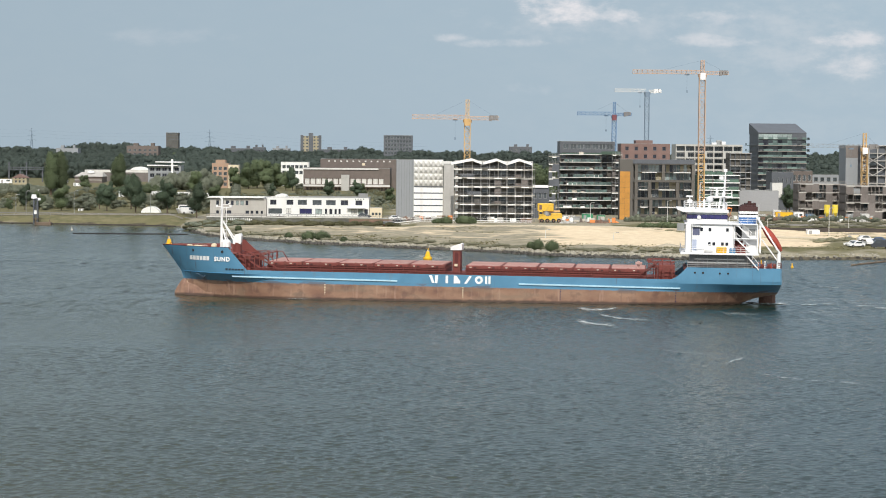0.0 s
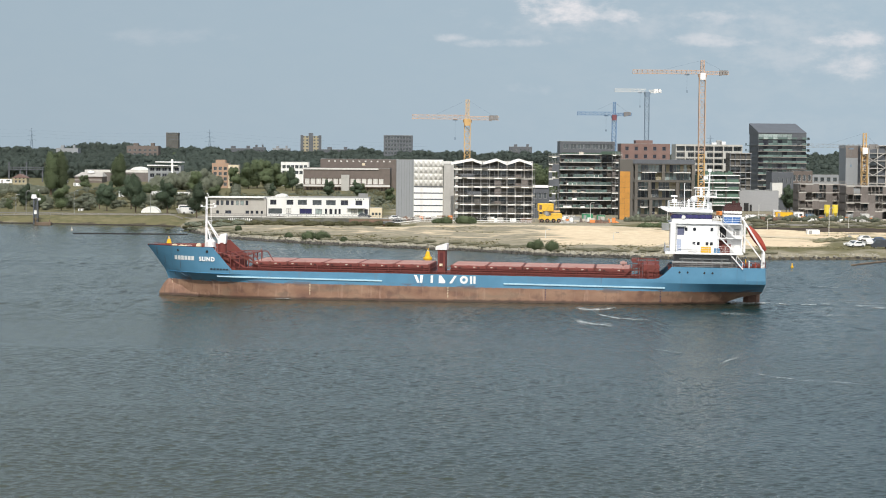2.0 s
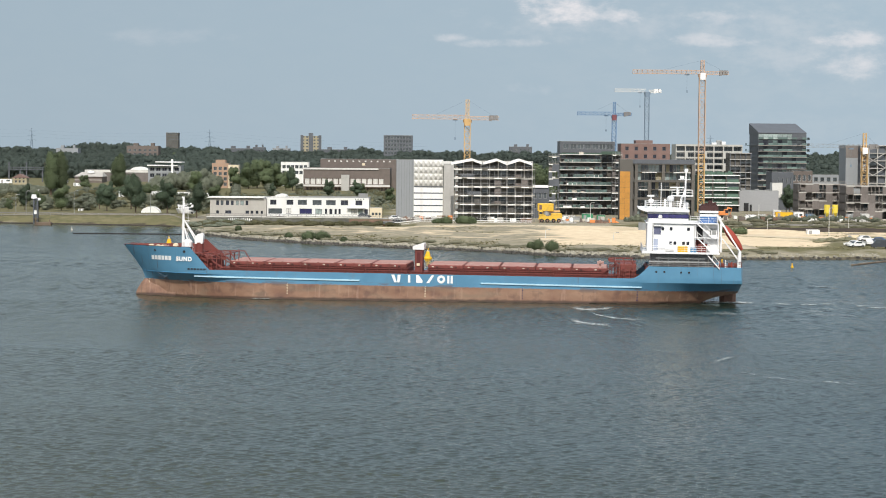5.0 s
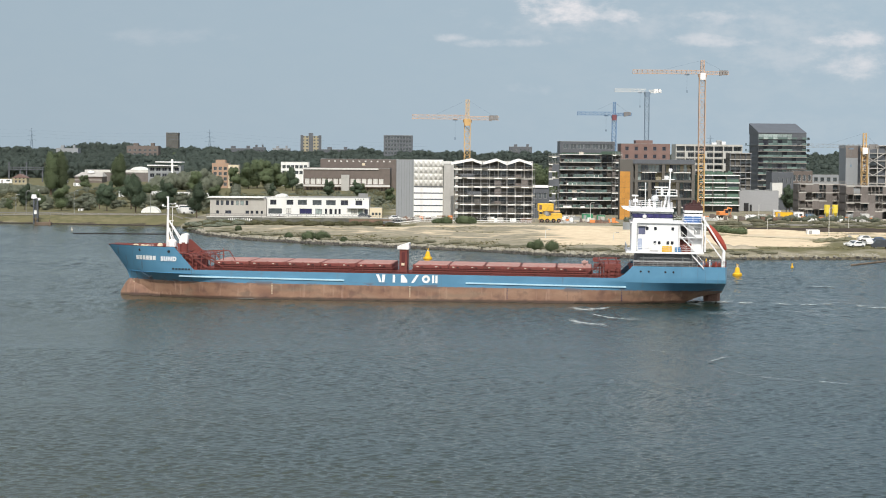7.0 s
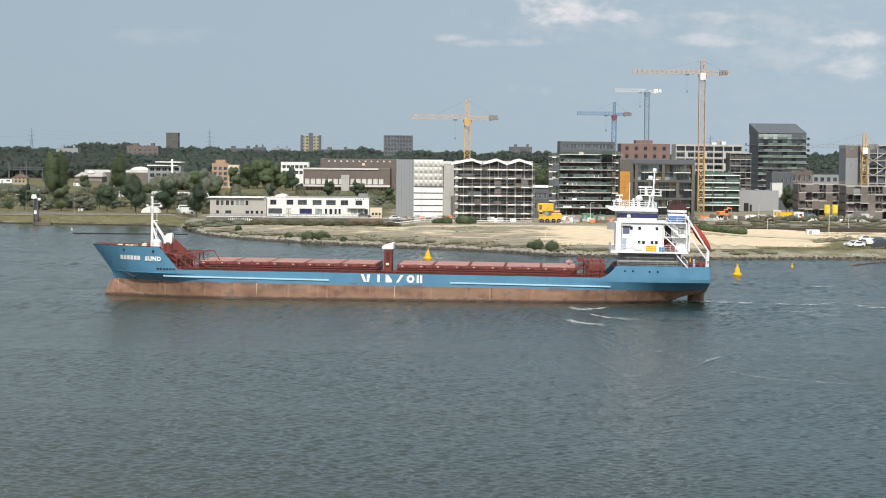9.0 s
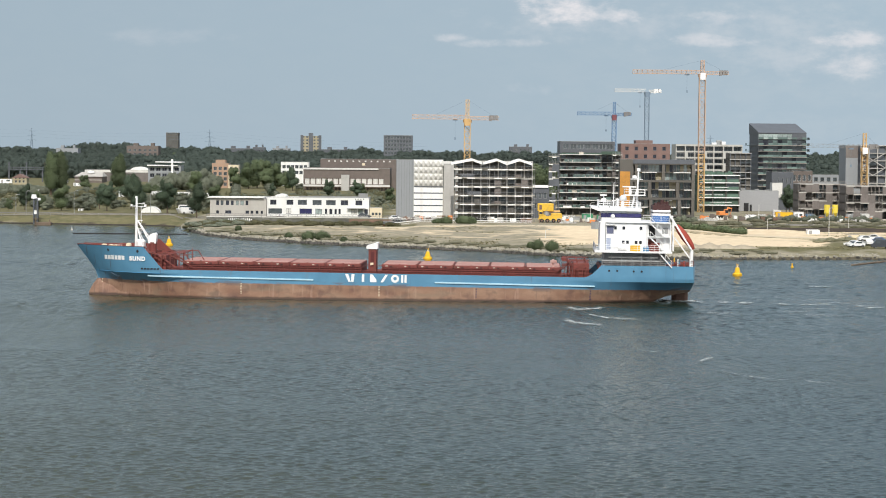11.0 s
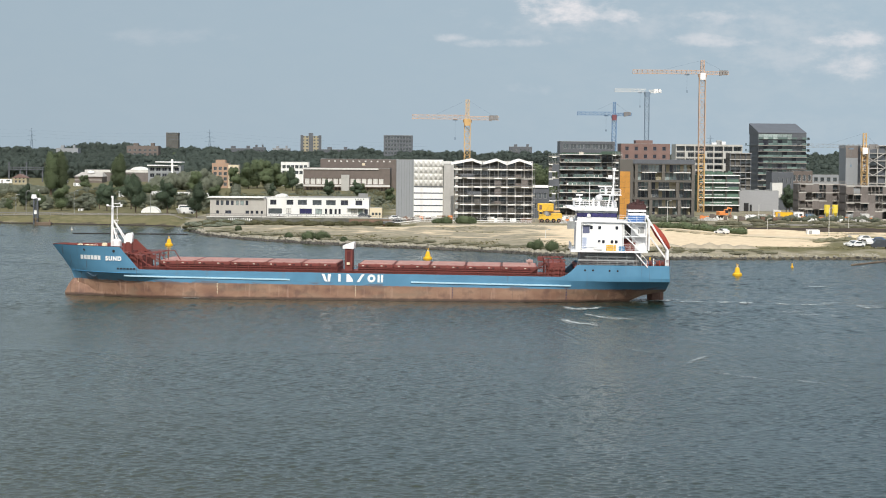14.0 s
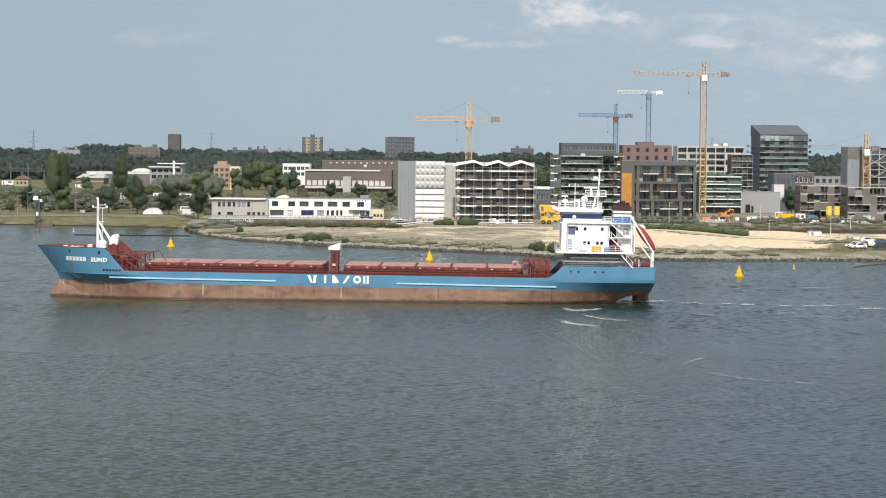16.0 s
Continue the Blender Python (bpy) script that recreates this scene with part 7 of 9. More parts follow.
for k in range(44):
    y = rng.uniform(735, 1010)
    x = -0.206 * y + rng.random() * 0.105 * y if k < 26 else -0.10 * y + rng.random() * 0.078 * y
    if k >= 26:
        y = y + 20
    plant(BANK[3], x, y, rng.uniform(0.35, 0.6) * (1.0 if k < 26 else 0.8), k * 53.0)
# the pattern trees stand among the far woods
for k, t in enumerate((*BANK, POPLAR, PARK)):
    t.matrix_basis = pose(-250 + 12 * k, 1585 + 6 * k, 2.8)


def front_leaves(s, gen, x, y, z, r, h, size):
    """Leaf clumps over the near and upper side of one far crown."""
    n = int(9.0 * r * h / (size * size)) + 12
    d = gen.normal(size=(n, 3))
    d[:, 1] = -np.abs(d[:, 1]) + 0.35
    d /= np.linalg.norm(d, axis=1)[:, None]
    p = np.array([x, y, z]) + d * gen.uniform(0.86, 1.07, (n, 1)) * np.array([r, r, h])
    w = d + gen.normal(0, 0.16, (n, 3))
    u = np.cross(w, gen.normal(size=(n, 3)))
    u *= (size * gen.uniform(0.5, 1.1, (n, 1))) / np.linalg.norm(u, axis=1)[:, None]
    v = np.cross(w, u)
    v *= (size * gen.uniform(0.4, 0.9, (n, 1))) / np.linalg.norm(v, axis=1)[:, None]
    s.rings([[(x + 0.9 * r * math.cos(a) * math.cos(i * 0.898), y + 0.9 * r * math.cos(a) * math.sin(i * 0.898), z + 0.9 * h * math.sin(a)) for i in range(7)] for a in (-1.25, -0.6, 0.0, 0.6, 1.25)])
    k = len(s.v)
    s.v += [tuple(q) for q in np.stack([p - u, p + v, p + u, p - v], 1).reshape(-1, 3).tolist()]
    s.f += [(k + 4 * i, k + 4 * i + 1, k + 4 * i + 2, k + 4 * i + 3) for i in range(n)]


def woods(label, x0, x1, y, deep, tops, seed, leaf=WOODS, size=0.6, per=1.5, wide=4.2):
    """A far belt of trees: rounded crowns of leaf clumps at uneven heights before a shaded core."""
    rng, gen, s = random.Random(seed), np.random.RandomState(seed), Shape()
    n = int((x1 - x0) / wide * 3 * per)
    for k in range(n):
        x = x0 + (x1 - x0) * (k + rng.random()) / n
        row = k % 3
        top = ramp((x - x0) / (x1 - x0), *tops) + 2.0 * noise.noise((x * 0.05, seed, 0)) + rng.uniform(-1.6, 1.0) - (2 - row) * 0.16 * (ramp((x - x0) / (x1 - x0), *tops) - BASE)
        tall = max(2.0, top - BASE)
        r = wide * rng.uniform(0.5, 0.95)
        h = min(tall * 0.5, r * rng.uniform(0.9, 1.5))
        yy = y + deep * (0.15 + 0.3 * row) + rng.uniform(-2, 2)
        front_leaves(s, gen, x, yy, top - h, r, h, size)
        if tall > 3 * h:
            front_leaves(s, gen, x + rng.uniform(-1, 1), yy, top - h * 2.3, r, h, size)
    core = []
    m = max(2, int((x1 - x0) / 12))
    for k in range(m + 1):
        f = k / m
        h = BASE + (ramp(f, *tops) - BASE) * 0.8
        x = x0 + (x1 - x0) * f
        core.append([(x, y + deep * 0.7, BASE - 0.5), (x, y + deep * 0.7, h), (x, y + deep, h), (x, y + deep, BASE - 0.5)])
    s.rings(core)
    return tagged(part("woods", s, leaf), label, "trees", kind="stuff")


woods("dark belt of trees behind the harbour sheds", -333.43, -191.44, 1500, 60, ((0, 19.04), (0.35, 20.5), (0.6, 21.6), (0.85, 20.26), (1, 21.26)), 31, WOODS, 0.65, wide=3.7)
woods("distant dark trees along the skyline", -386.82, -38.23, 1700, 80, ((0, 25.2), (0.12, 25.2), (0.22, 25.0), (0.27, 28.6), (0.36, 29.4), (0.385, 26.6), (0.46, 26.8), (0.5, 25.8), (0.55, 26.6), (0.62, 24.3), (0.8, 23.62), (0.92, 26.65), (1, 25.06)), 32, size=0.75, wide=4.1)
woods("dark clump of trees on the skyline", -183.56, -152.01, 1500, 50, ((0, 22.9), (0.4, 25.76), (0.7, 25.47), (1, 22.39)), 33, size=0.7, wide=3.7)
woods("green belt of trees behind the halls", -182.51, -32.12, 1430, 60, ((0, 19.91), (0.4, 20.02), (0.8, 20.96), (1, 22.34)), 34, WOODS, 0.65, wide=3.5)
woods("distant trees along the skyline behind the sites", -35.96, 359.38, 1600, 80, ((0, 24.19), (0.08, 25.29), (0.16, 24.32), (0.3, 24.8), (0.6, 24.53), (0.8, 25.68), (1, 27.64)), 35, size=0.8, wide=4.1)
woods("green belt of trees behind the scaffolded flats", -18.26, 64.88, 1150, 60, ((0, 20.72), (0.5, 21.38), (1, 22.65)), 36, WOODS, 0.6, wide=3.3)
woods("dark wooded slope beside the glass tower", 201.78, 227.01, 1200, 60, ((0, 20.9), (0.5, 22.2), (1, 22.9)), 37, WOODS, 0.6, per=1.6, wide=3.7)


def growth(label, spots, leaf, seed, size, count):
    """Low shrubs as one mass of leaves over each spot (x, y, half width, height)."""
    rng, s = random.Random(seed), Shape()
    for x, y, r, h in spots:
        z = height(x, y)
        leaf_cloud(s, rng, [(x, y, z + h * 0.4, r, h * 0.6), (x + r * 0.5, y, z + h * 0.3, r * 0.6, h * 0.5), (x - r * 0.5, y + 0.3, z + h * 0.3, r * 0.6, h * 0.45)], count, size)
    return tagged(part("shrubs", s, leaf), label, "shrubs", kind="stuff")


for x, y, r, h in ((-35.4, 566, 2.0, 2.5), (-31.9, 564, 2.2, 2.5), (22.72, 516, 1.5, 2.8), (26.04, 512, 1.6, 2.8), (-57.87, 606, 0.9, 1.6),
                   (-41.12, 572, 1.1, 1.8), (-25.69, 556, 0.9, 1.3), (21.24, 520, 0.9, 1.6), (0.94, 640, 1.8, 2.4), (-1.41, 642, 2.0, 1.7), (6.33, 640, 2.8, 2.9), (8.41, 644, 1.6, 2.2)):
    b = growth("bushy green shrub on the gravel bank", [(0, 0, r, h)], LEAF, int(x * 7 + y), 0.15, 1300)
    b.name = "shrub"
    b["category"], b["kind"] = "shrub", "thing"
    del b["kind"]
    b.matrix_basis = pose(x, y, height(x, y) - height(0, 0) - 0.1)
hedge = [(57 + k * 1.25, 614 - k * 1.75, 1.6, 1.7 + 0.4 * math.sin(k * 1.7)) for k in range(20)]
growth("low dark green hedge along the road", hedge, LEAF, 41, 0.2, 520)
growth("rough olive growth on the ground before the sites", [(70 + (k * 31 % 83), 622 + (k * 17 % 58), 2.4, 0.35 + (k * 7 % 5) * 0.2) for k in range(52)], GRAVEL_GREEN, 54, 0.2, 340)
growth("dusty green bushes round the parking place", [(95 + (k * 5 % 17), 543 + (k * 7 % 24), 1.3, 0.5 + (k * 5 % 4) * 0.2) for k in range(13)], GRAVEL_GREEN, 55, 0.18, 360)
growth("rough green verge along the site", [(99.09 + k * 1.9, 690 + (k % 3) * 2, 1.6, 1.3 + (k % 4) * 0.3) for k in range(22)], LEAF_GREY, 42, 0.2, 340)
growth("dark shrubs below the quay wall", [(-82 + k * 1.5, 640 + (k * 5 % 4) * 4.0, 1.9, 0.7 + (k * 7 % 5) * 0.22) for k in range(46)], OLIVE, 43, 0.16, 420)
growth("rough green scrub at the root of the spit", [(-83 + (k * 17 % 23), 628 + (k * 11 % 34), 2.0, 0.45 + (k * 7 % 5) * 0.25) for k in range(30)], LEAF_GREY, 49, 0.18, 420)
growth("low greyish-green growth above the stones of the spit", [(-66 + k * 0.98, shore(-66 + k * 0.98) + 4.5 + (k * 7 % 6) * 1.3, 1.5 + (k * 3 % 4) * 0.4, 0.25 + (k * 5 % 7) * 0.09) for k in range(150) if (k * 11) % 7 > (3 if k < 110 else 4)], GRAVEL_GREEN, 50, 0.14, 330)
growth("scrub on the field behind the white house", [(-85 + (k * 37) % 75, 760 + k * 6.5, 2.4, 0.9 + (k * 3 % 5) * 0.45) for k in range(56)], OLIVE, 44, 0.24, 260)
growth("greyish bushes on the field behind the white house", [(-88 + (k * 29) % 84, 745 + k * 3.7, 1.8, 1.0 + (k * 7 % 6) * 0.35) for k in range(90)], LEAF_GREY, 47, 0.24, 220)
woods("pale greyish willows before the terrace house", -154.11, -119.35, 1120, 30, ((0, 11.09), (0.3, 12.07), (0.7, 13.07), (1, 11.4)), 38, LEAF_GREY, 0.5, wide=3.4)
woods("pale greyish scrub on the field by the pipe bridge", -213.9, -186.0, 1010, 30, ((0, 5.96), (0.5, 7.11), (1, 6.42)), 40, LEAF_GREY, 0.45, wide=2.6)
woods("mid-green scrub behind the bank trees", -164.16, -132.69, 1040, 30, ((0, 5.2), (0.5, 6.0), (1, 5.4)), 41, LEAF, 0.45, wide=3.0)
woods("pale greyish scrub behind the bank trees", -166.68, -147.74, 960, 30, ((0, 4.8), (0.4, 5.4), (1, 4.6)), 39, OLIVE, 0.45, wide=2.6)
growth("rough bushes between the harbour sheds", [(-200 + (k * 53) % 125, 770 + k * 6.0, 2.6, 1.2 + (k * 3 % 5) * 0.6) for k in range(70)], LEAF_GREY, 45, 0.26, 320)
growth("dry olive scrub between the harbour sheds", [(-205 + (k * 41) % 130, 740 + k * 2.6, 2.2, 0.7 + (k * 7 % 5) * 0.4) for k in range(110)], OLIVE, 48, 0.24, 240)
growth("dark shrubs at the foot of the dark flats", [(57.6 + k * 1.6, 672, 1.2, 1.5 + (k % 3) * 0.5) for k in range(14)], LEAF_GREY, 46, 0.18, 380)


def tufts(label, spots, leaf, seed):
    """Grass tufts: short upright blades."""
    rng, s = random.Random(seed), Shape()
    for x, y, h in spots:
        z = height(x, y) - 0.05
        for _ in range(4):
            a, w = rng.uniform(0, 6.28), rng.uniform(0.1, 0.3)
            dx, dy, lx, ly = w * math.cos(a), w * math.sin(a), rng.gauss(0, 0.2), rng.gauss(0, 0.2)
            k = h * rng.uniform(0.6, 1.3)
            i = len(s.v)
            s.v += [(x - dx, y - dy, z), (x + dx, y + dy, z), (x + dx * 0.4 + lx, y + dy * 0.4 + ly, z + k), (x - dx * 0.6 + lx, y - dy * 0.6 + ly, z + k * 0.8)]
            s.f.append((i, i + 1, i + 2, i + 3))
    return tagged(part("grass_tufts", s, leaf), label, "grass", kind="stuff")


rng = random.Random(51)
spots = []
for _ in range(6000):
    x = rng.uniform(-76, 150)
    d = rng.choice((rng.uniform(6, 30), rng.uniform(6, 22), rng.uniform(60, 100)))
    y = shore(x) + d
    if 14 < x < 100 and y > shore(x) + 30:
        continue
    if noise.noise((x * 0.07, y * 0.07, 7)) > (-0.05 if x < 62 else 0.15):
        spots.append((x, y, rng.uniform(0.08, 0.24)))
tufts("dry olive grass tufts on the gravel bank", spots, REED, 52)


# ---- the far city ----
def rows_of(n, foot, storey, h):
    return [(foot + k * storey, foot + k * storey + h) for k in range(n)]


building("tower_block", "tall dark brick apartment tower on the skyline", -335.99, -321.64, 2600, 16, 44.16, grid(-6.2, 6.2, 4, 1.9, rows_of(13, 3, 3, 1.6)), DARK_CLAD)
tb = building("tower_block", "tan apartment tower with dark side bays", -132.79, -114.92, 2000, 16, 37.6, grid(-8.6, 8.6, 5, 1.8, rows_of(11, 3, 3, 1.6)), TAN_WALL)
part("stair_bay", box_of(-2.0, 2.2, -0.8, 0.0, 0, 37.5), SLATE, tb, "dark stair bay")
part("side_bay", box_of(-9.6, -7.0, -0.5, 0.0, 0, 35.4), SLATE, tb)
part("side_bay", box_of(7.2, 9.7, -0.5, 0.0, 0, 35.4), SLATE, tb)
building("slab_block", "dark glassy office slab on the skyline", -47.64, -24.85, 1700, 16, 36.68, grid(-10.8, 10.8, 9, 1.9, rows_of(10, 3.2, 3.1, 2.1)), SLATE)
for a, b, t, y, m, lab in ((900, 940, 260, 2000, SLATE, "low grey block among far trees"), (397, 447, 263, 1900, SLATE, "long grey flats among far trees"), (446, 467, 261, 1850, SLATE, "dark grey flats among far trees"),
                           (481, 511, 263, 1900, GREY_CLAD, "pale grey flats with roof houses among far trees"), (98, 137, 262.5, 1720, GREY_CLAD, "grey terraced flats on the skyline"), (223, 279, 258.5, 1720, BROWN_BRICK, "brown brick terraces above the trees"),
                           (567, 620, 265, 1900, SLATE, "long low grey block on the skyline"), (625, 660, 268, 1800, PALE_CONCRETE, "pale low block among far trees")):
    w = (b - a) * y / 3800
    c = ((a + b) / 2 - 784) * y / 3800
    z = 24.5 + (268 + ((a + b) / 2 - 784) * 0.0087 - t) * y / 3800
    n = max(3, int(w / 4))
    fb = building("far_flats", lab, c - w / 2, c + w / 2, y, 14, z, grid(-w / 2 + 0.5, w / 2 - 0.5, n, 2.2, rows_of(int((z - 5) / 3), 1.6, 3.0, 1.6)), m)
    part("roof_house", box_of(-w * 0.3, -w * 0.15, 2, 7, z - BASE, z - BASE + 2.2).box(w * 0.25, w * 0.36, 2, 7, z - BASE, z - BASE + 2.4), m, fb)


def pylon(label, x, y, top):
    p = thing("power_pylon", label, "pylon", x, y, BASE)
    h = top - BASE
    s = Shape()
    for i in range(4):
        sx, sy = ((1, 1), (1, -1), (-1, -1), (-1, 1))[i]
        s.bar((sx * 3.4, sy * 3.4, 0), (sx * 0.8, sy * 0.8, h * 0.62), 0.22).bar((sx * 0.8, sy * 0.8, h * 0.62), (0, 0, h), 0.18)
    for k in range(8):
        f, g = k / 8, (k + 1) / 8
        a, b = 3.4 - 3.0 * f, 3.4 - 3.0 * g
        s.bar((-a, -a, h * f), (b, -b, h * g), 0.13).bar((a, -a, h * f), (-b, -b, h * g), 0.13)
    part("tower", s, CRANE_GREY, p)
    for z, l in ((0.68, 6.5), (0.80, 5.2), (0.92, 4.0)):
        part("cross_arm", Shape().bar((-l, 0, h * z), (l, 0, h * z), 0.22).bar((-l, 0, h * z), (0, 0, h * z + 1.6), 0.12).bar((l, 0, h * z), (0, 0, h * z + 1.6), 0.12), CRANE_GREY, p)
    return p


pylon("grey lattice power pylon on the skyline", -498.64, 2600, 48.14)
pylon("grey lattice power pylon on the skyline", -283.38, 2600, 47.97)
pylon("grey lattice power pylon behind the framed flats", 309.67, 2500, 45.58)

lines = thing("power_line", "thin sagging power cables between the far pylons", "power line", 0, 2600, 0)
for dz in (0.0, -4.0, -8.0):
    for (a, za), (b, zb) in (((-760, 55), (-498.64, 46.09)), ((-498.64, 46.09), (-283.38, 45.92)), ((-283.38, 45.92), (-20, 34))):
        s = Shape()
        for k in range(10):
            p, q = [(a + (b - a) * f, 0, za + (zb - za) * f + dz - 14 * f * (1 - f)) for f in (k / 10, (k + 1) / 10)]
            s.bar(p, q, 0.06)
        part("cable", s, CRANE_GREY, lines)

# harbour sheds and houses on the left
bs = building("brown_shed", "long low brown brick shed with a pale hipped roof", -230.2, -213.2, 1340, 20, 6.7, [], BROWN_BRICK, bands=((1.6, 2.0, BEIGE_WALL),))
part("hipped_roof", Shape().rings([[(-9.0, -0.6, 3.9), (9.0, -0.6, 3.9), (9.0, 20.6, 3.9), (-9.0, 20.6, 3.9)], [(-5.6, 9.5, 6.6), (7.6, 9.5, 6.6), (7.6, 10.5, 6.6), (-5.6, 10.5, 6.6)]]), BEIGE_WALL, bs, "pale dusty hipped roof")
part("roof_light", dome(bs, 0.6, 6.0, 6.4, 2.3, 0.5), MEMBRANE, bs, "white domed roof light", smooth=True)
building("pale_warehouse", "long low warehouse with a pale roof edge", -233.88, -192.27, 1400, 30, 10.45, [], TAUPE, bands=((6.0, 7.6, PALE_CONCRETE),))
wt = building("terrace_house", "modern grey house with stacked white roof slabs", -173.39, -154.17, 1260, 14, 14.8, grid(-9, 9, 5, 2.6, [(8.6, 10.6), (5.0, 7.2)]), GREY_CLAD, pane=PANE_DARK)
for x0, x1, z in ((-10.0, 8.0, 11.6), (-5.0, 10.4, 13.6)):
    part("roof_slab", box_of(x0, x1, -2.2, 12, z, z + 0.55), WHITE, wt, "white cantilevered roof slab")
part("cross_post", box_of(4.2, 5.4, -2.6, -2.2, 0, 15.6), WHITE, wt, "white upright pier")
ob = building("orange_flats", "orange brick flats with loggias", -128.38, -119.3, 1190, 12, 16.85, grid(-4.2, 4.2, 3, 1.8, rows_of(4, 1.4, 2.9, 1.9)), ORANGE_WALL)
part("roof_house", box_of(-2.6, 2.8, 1, 7, 14.0, 15.8), ORANGE_WALL, ob)
building("cream_house", "cream house beside the orange flats", -119.31 + 0.05, -113.67, 1190, 10, 15.98, grid(-2.5, 2.5, 2, 1.4, rows_of(4, 1.2, 3.0, 1.8)), CREAM)
wl_b = building("white_low_block", "white low flats with a ribbon of dark windows", -97.04, -80.54, 1280, 12, 17.34, grid(-7.6, 7.6, 6, 2.0, [(10.6, 12.6), (7.2, 9.2)]), WHITE_WALL)
oh = building("red_roof_house", "dull beige house with a brown tiled roof", -250.91, -242.69, 1250, 8, 6.91, grid(-3.4, 3.4, 3, 1.2, [(1.2, 2.6), (3.4, 4.4)]), TAN_WALL)
part("tiled_roof", Shape().rings([[(-4.5, -0.4, 6.91 - 2.9), (0, -0.4, 9.21 - 2.9), (4.5, -0.4, 6.91 - 2.9)], [(-4.5, 8.4, 6.91 - 2.9), (0, 8.4, 9.21 - 2.9), (4.5, 8.4, 6.91 - 2.9)]]), RED_BRICK, oh, "brown tiled roof")
vd = thing("pipe_bridge", "pale steel pipe bridge on posts", "bridge", -262.82, 1350, BASE)
part("girder", Shape().box(-11, 11, 0, 2, 7.6, 8.0).box(-11, 11, 0, 2, 9.0, 9.4), SLATE, vd)
for k in range(14):
    part("girder_post", box_of(-11 + k * 1.66, -10.7 + k * 1.66, 0, 0.3, 8.0, 9.0), SLATE, vd)
for x in (-10.5, -3.5, 0.5, 10.5):
    part("post", box_of(x - 0.4, x + 0.4, 0.5, 1.2, 0, 12.5 if x in (-10.5, 0.5) else 7.6), SLATE, vd)


def tent(label, x, y, w, h, z=BASE, deep=6.0):
    t = thing("storage_tent", label, "tent", x, y, z)
    arc = [(w / 2 * math.cos(a * 0.3927), h * math.sin(a * 0.3927)) for a in range(9)]
    part("cover", Shape().rings([[(p, yy, q) for p, q in arc] for yy in (0, deep)]), MEMBRANE, t, smooth=True)
    part("hoop", Shape().rings([[(p * 1.02, yy, q * 1.02) for p, q in arc] for yy in (-0.1, 0.1)], caps=False), GREY_STEEL, t)
    return t


for a, b, y, h in ((229, 262, 1401, 2.7),):
    tent("low wide white arched roof on the warehouse", ((a + b) / 2 - 784) * y / 3800, y, (b - a) * y / 3800, h, z=10.45 - 0.42)


def container(label, x, y, w, h, material, z=None, deep=2.5, turn=0):
    c = thing("container", label, "container", x, y, height(x, y) - 0.05 if z is None else z, turn)
    part("body", Shape().soft_box(-w / 2, w / 2, 0, deep, 0, h, 0.06), material, c)
    s = Shape()
    n = max(3, int(w / 0.5))
    for k in range(n):
        s.box(-w / 2 + 0.15 + k * (w - 0.3) / n, -w / 2 + 0.15 + (k + 0.5) * (w - 0.3) / n, -0.04, 0.0, 0.15, h - 0.2)
    part("ribs", s, material, c)
    part("door", box_of(-w * 0.38, -w * 0.38 + 0.9, -0.07, -0.04, 0.1, h * 0.78), GREY_STEEL, c)
    part("roof_frame", Shape().box(-w / 2 - 0.03, w / 2 + 0.03, -0.06, 0.05, h - 0.12, h + 0.03).box(-w / 2 - 0.03, w / 2 + 0.03, deep - 0.05, deep + 0.03, h - 0.12, h + 0.03), TAUPE_STEEL, c)
    if h > 2 and material is WHITE:
        part("hut_window", box_of(w * 0.05, w * 0.36, -0.07, -0.04, h * 0.45, h * 0.78), PANE, c)
    return c


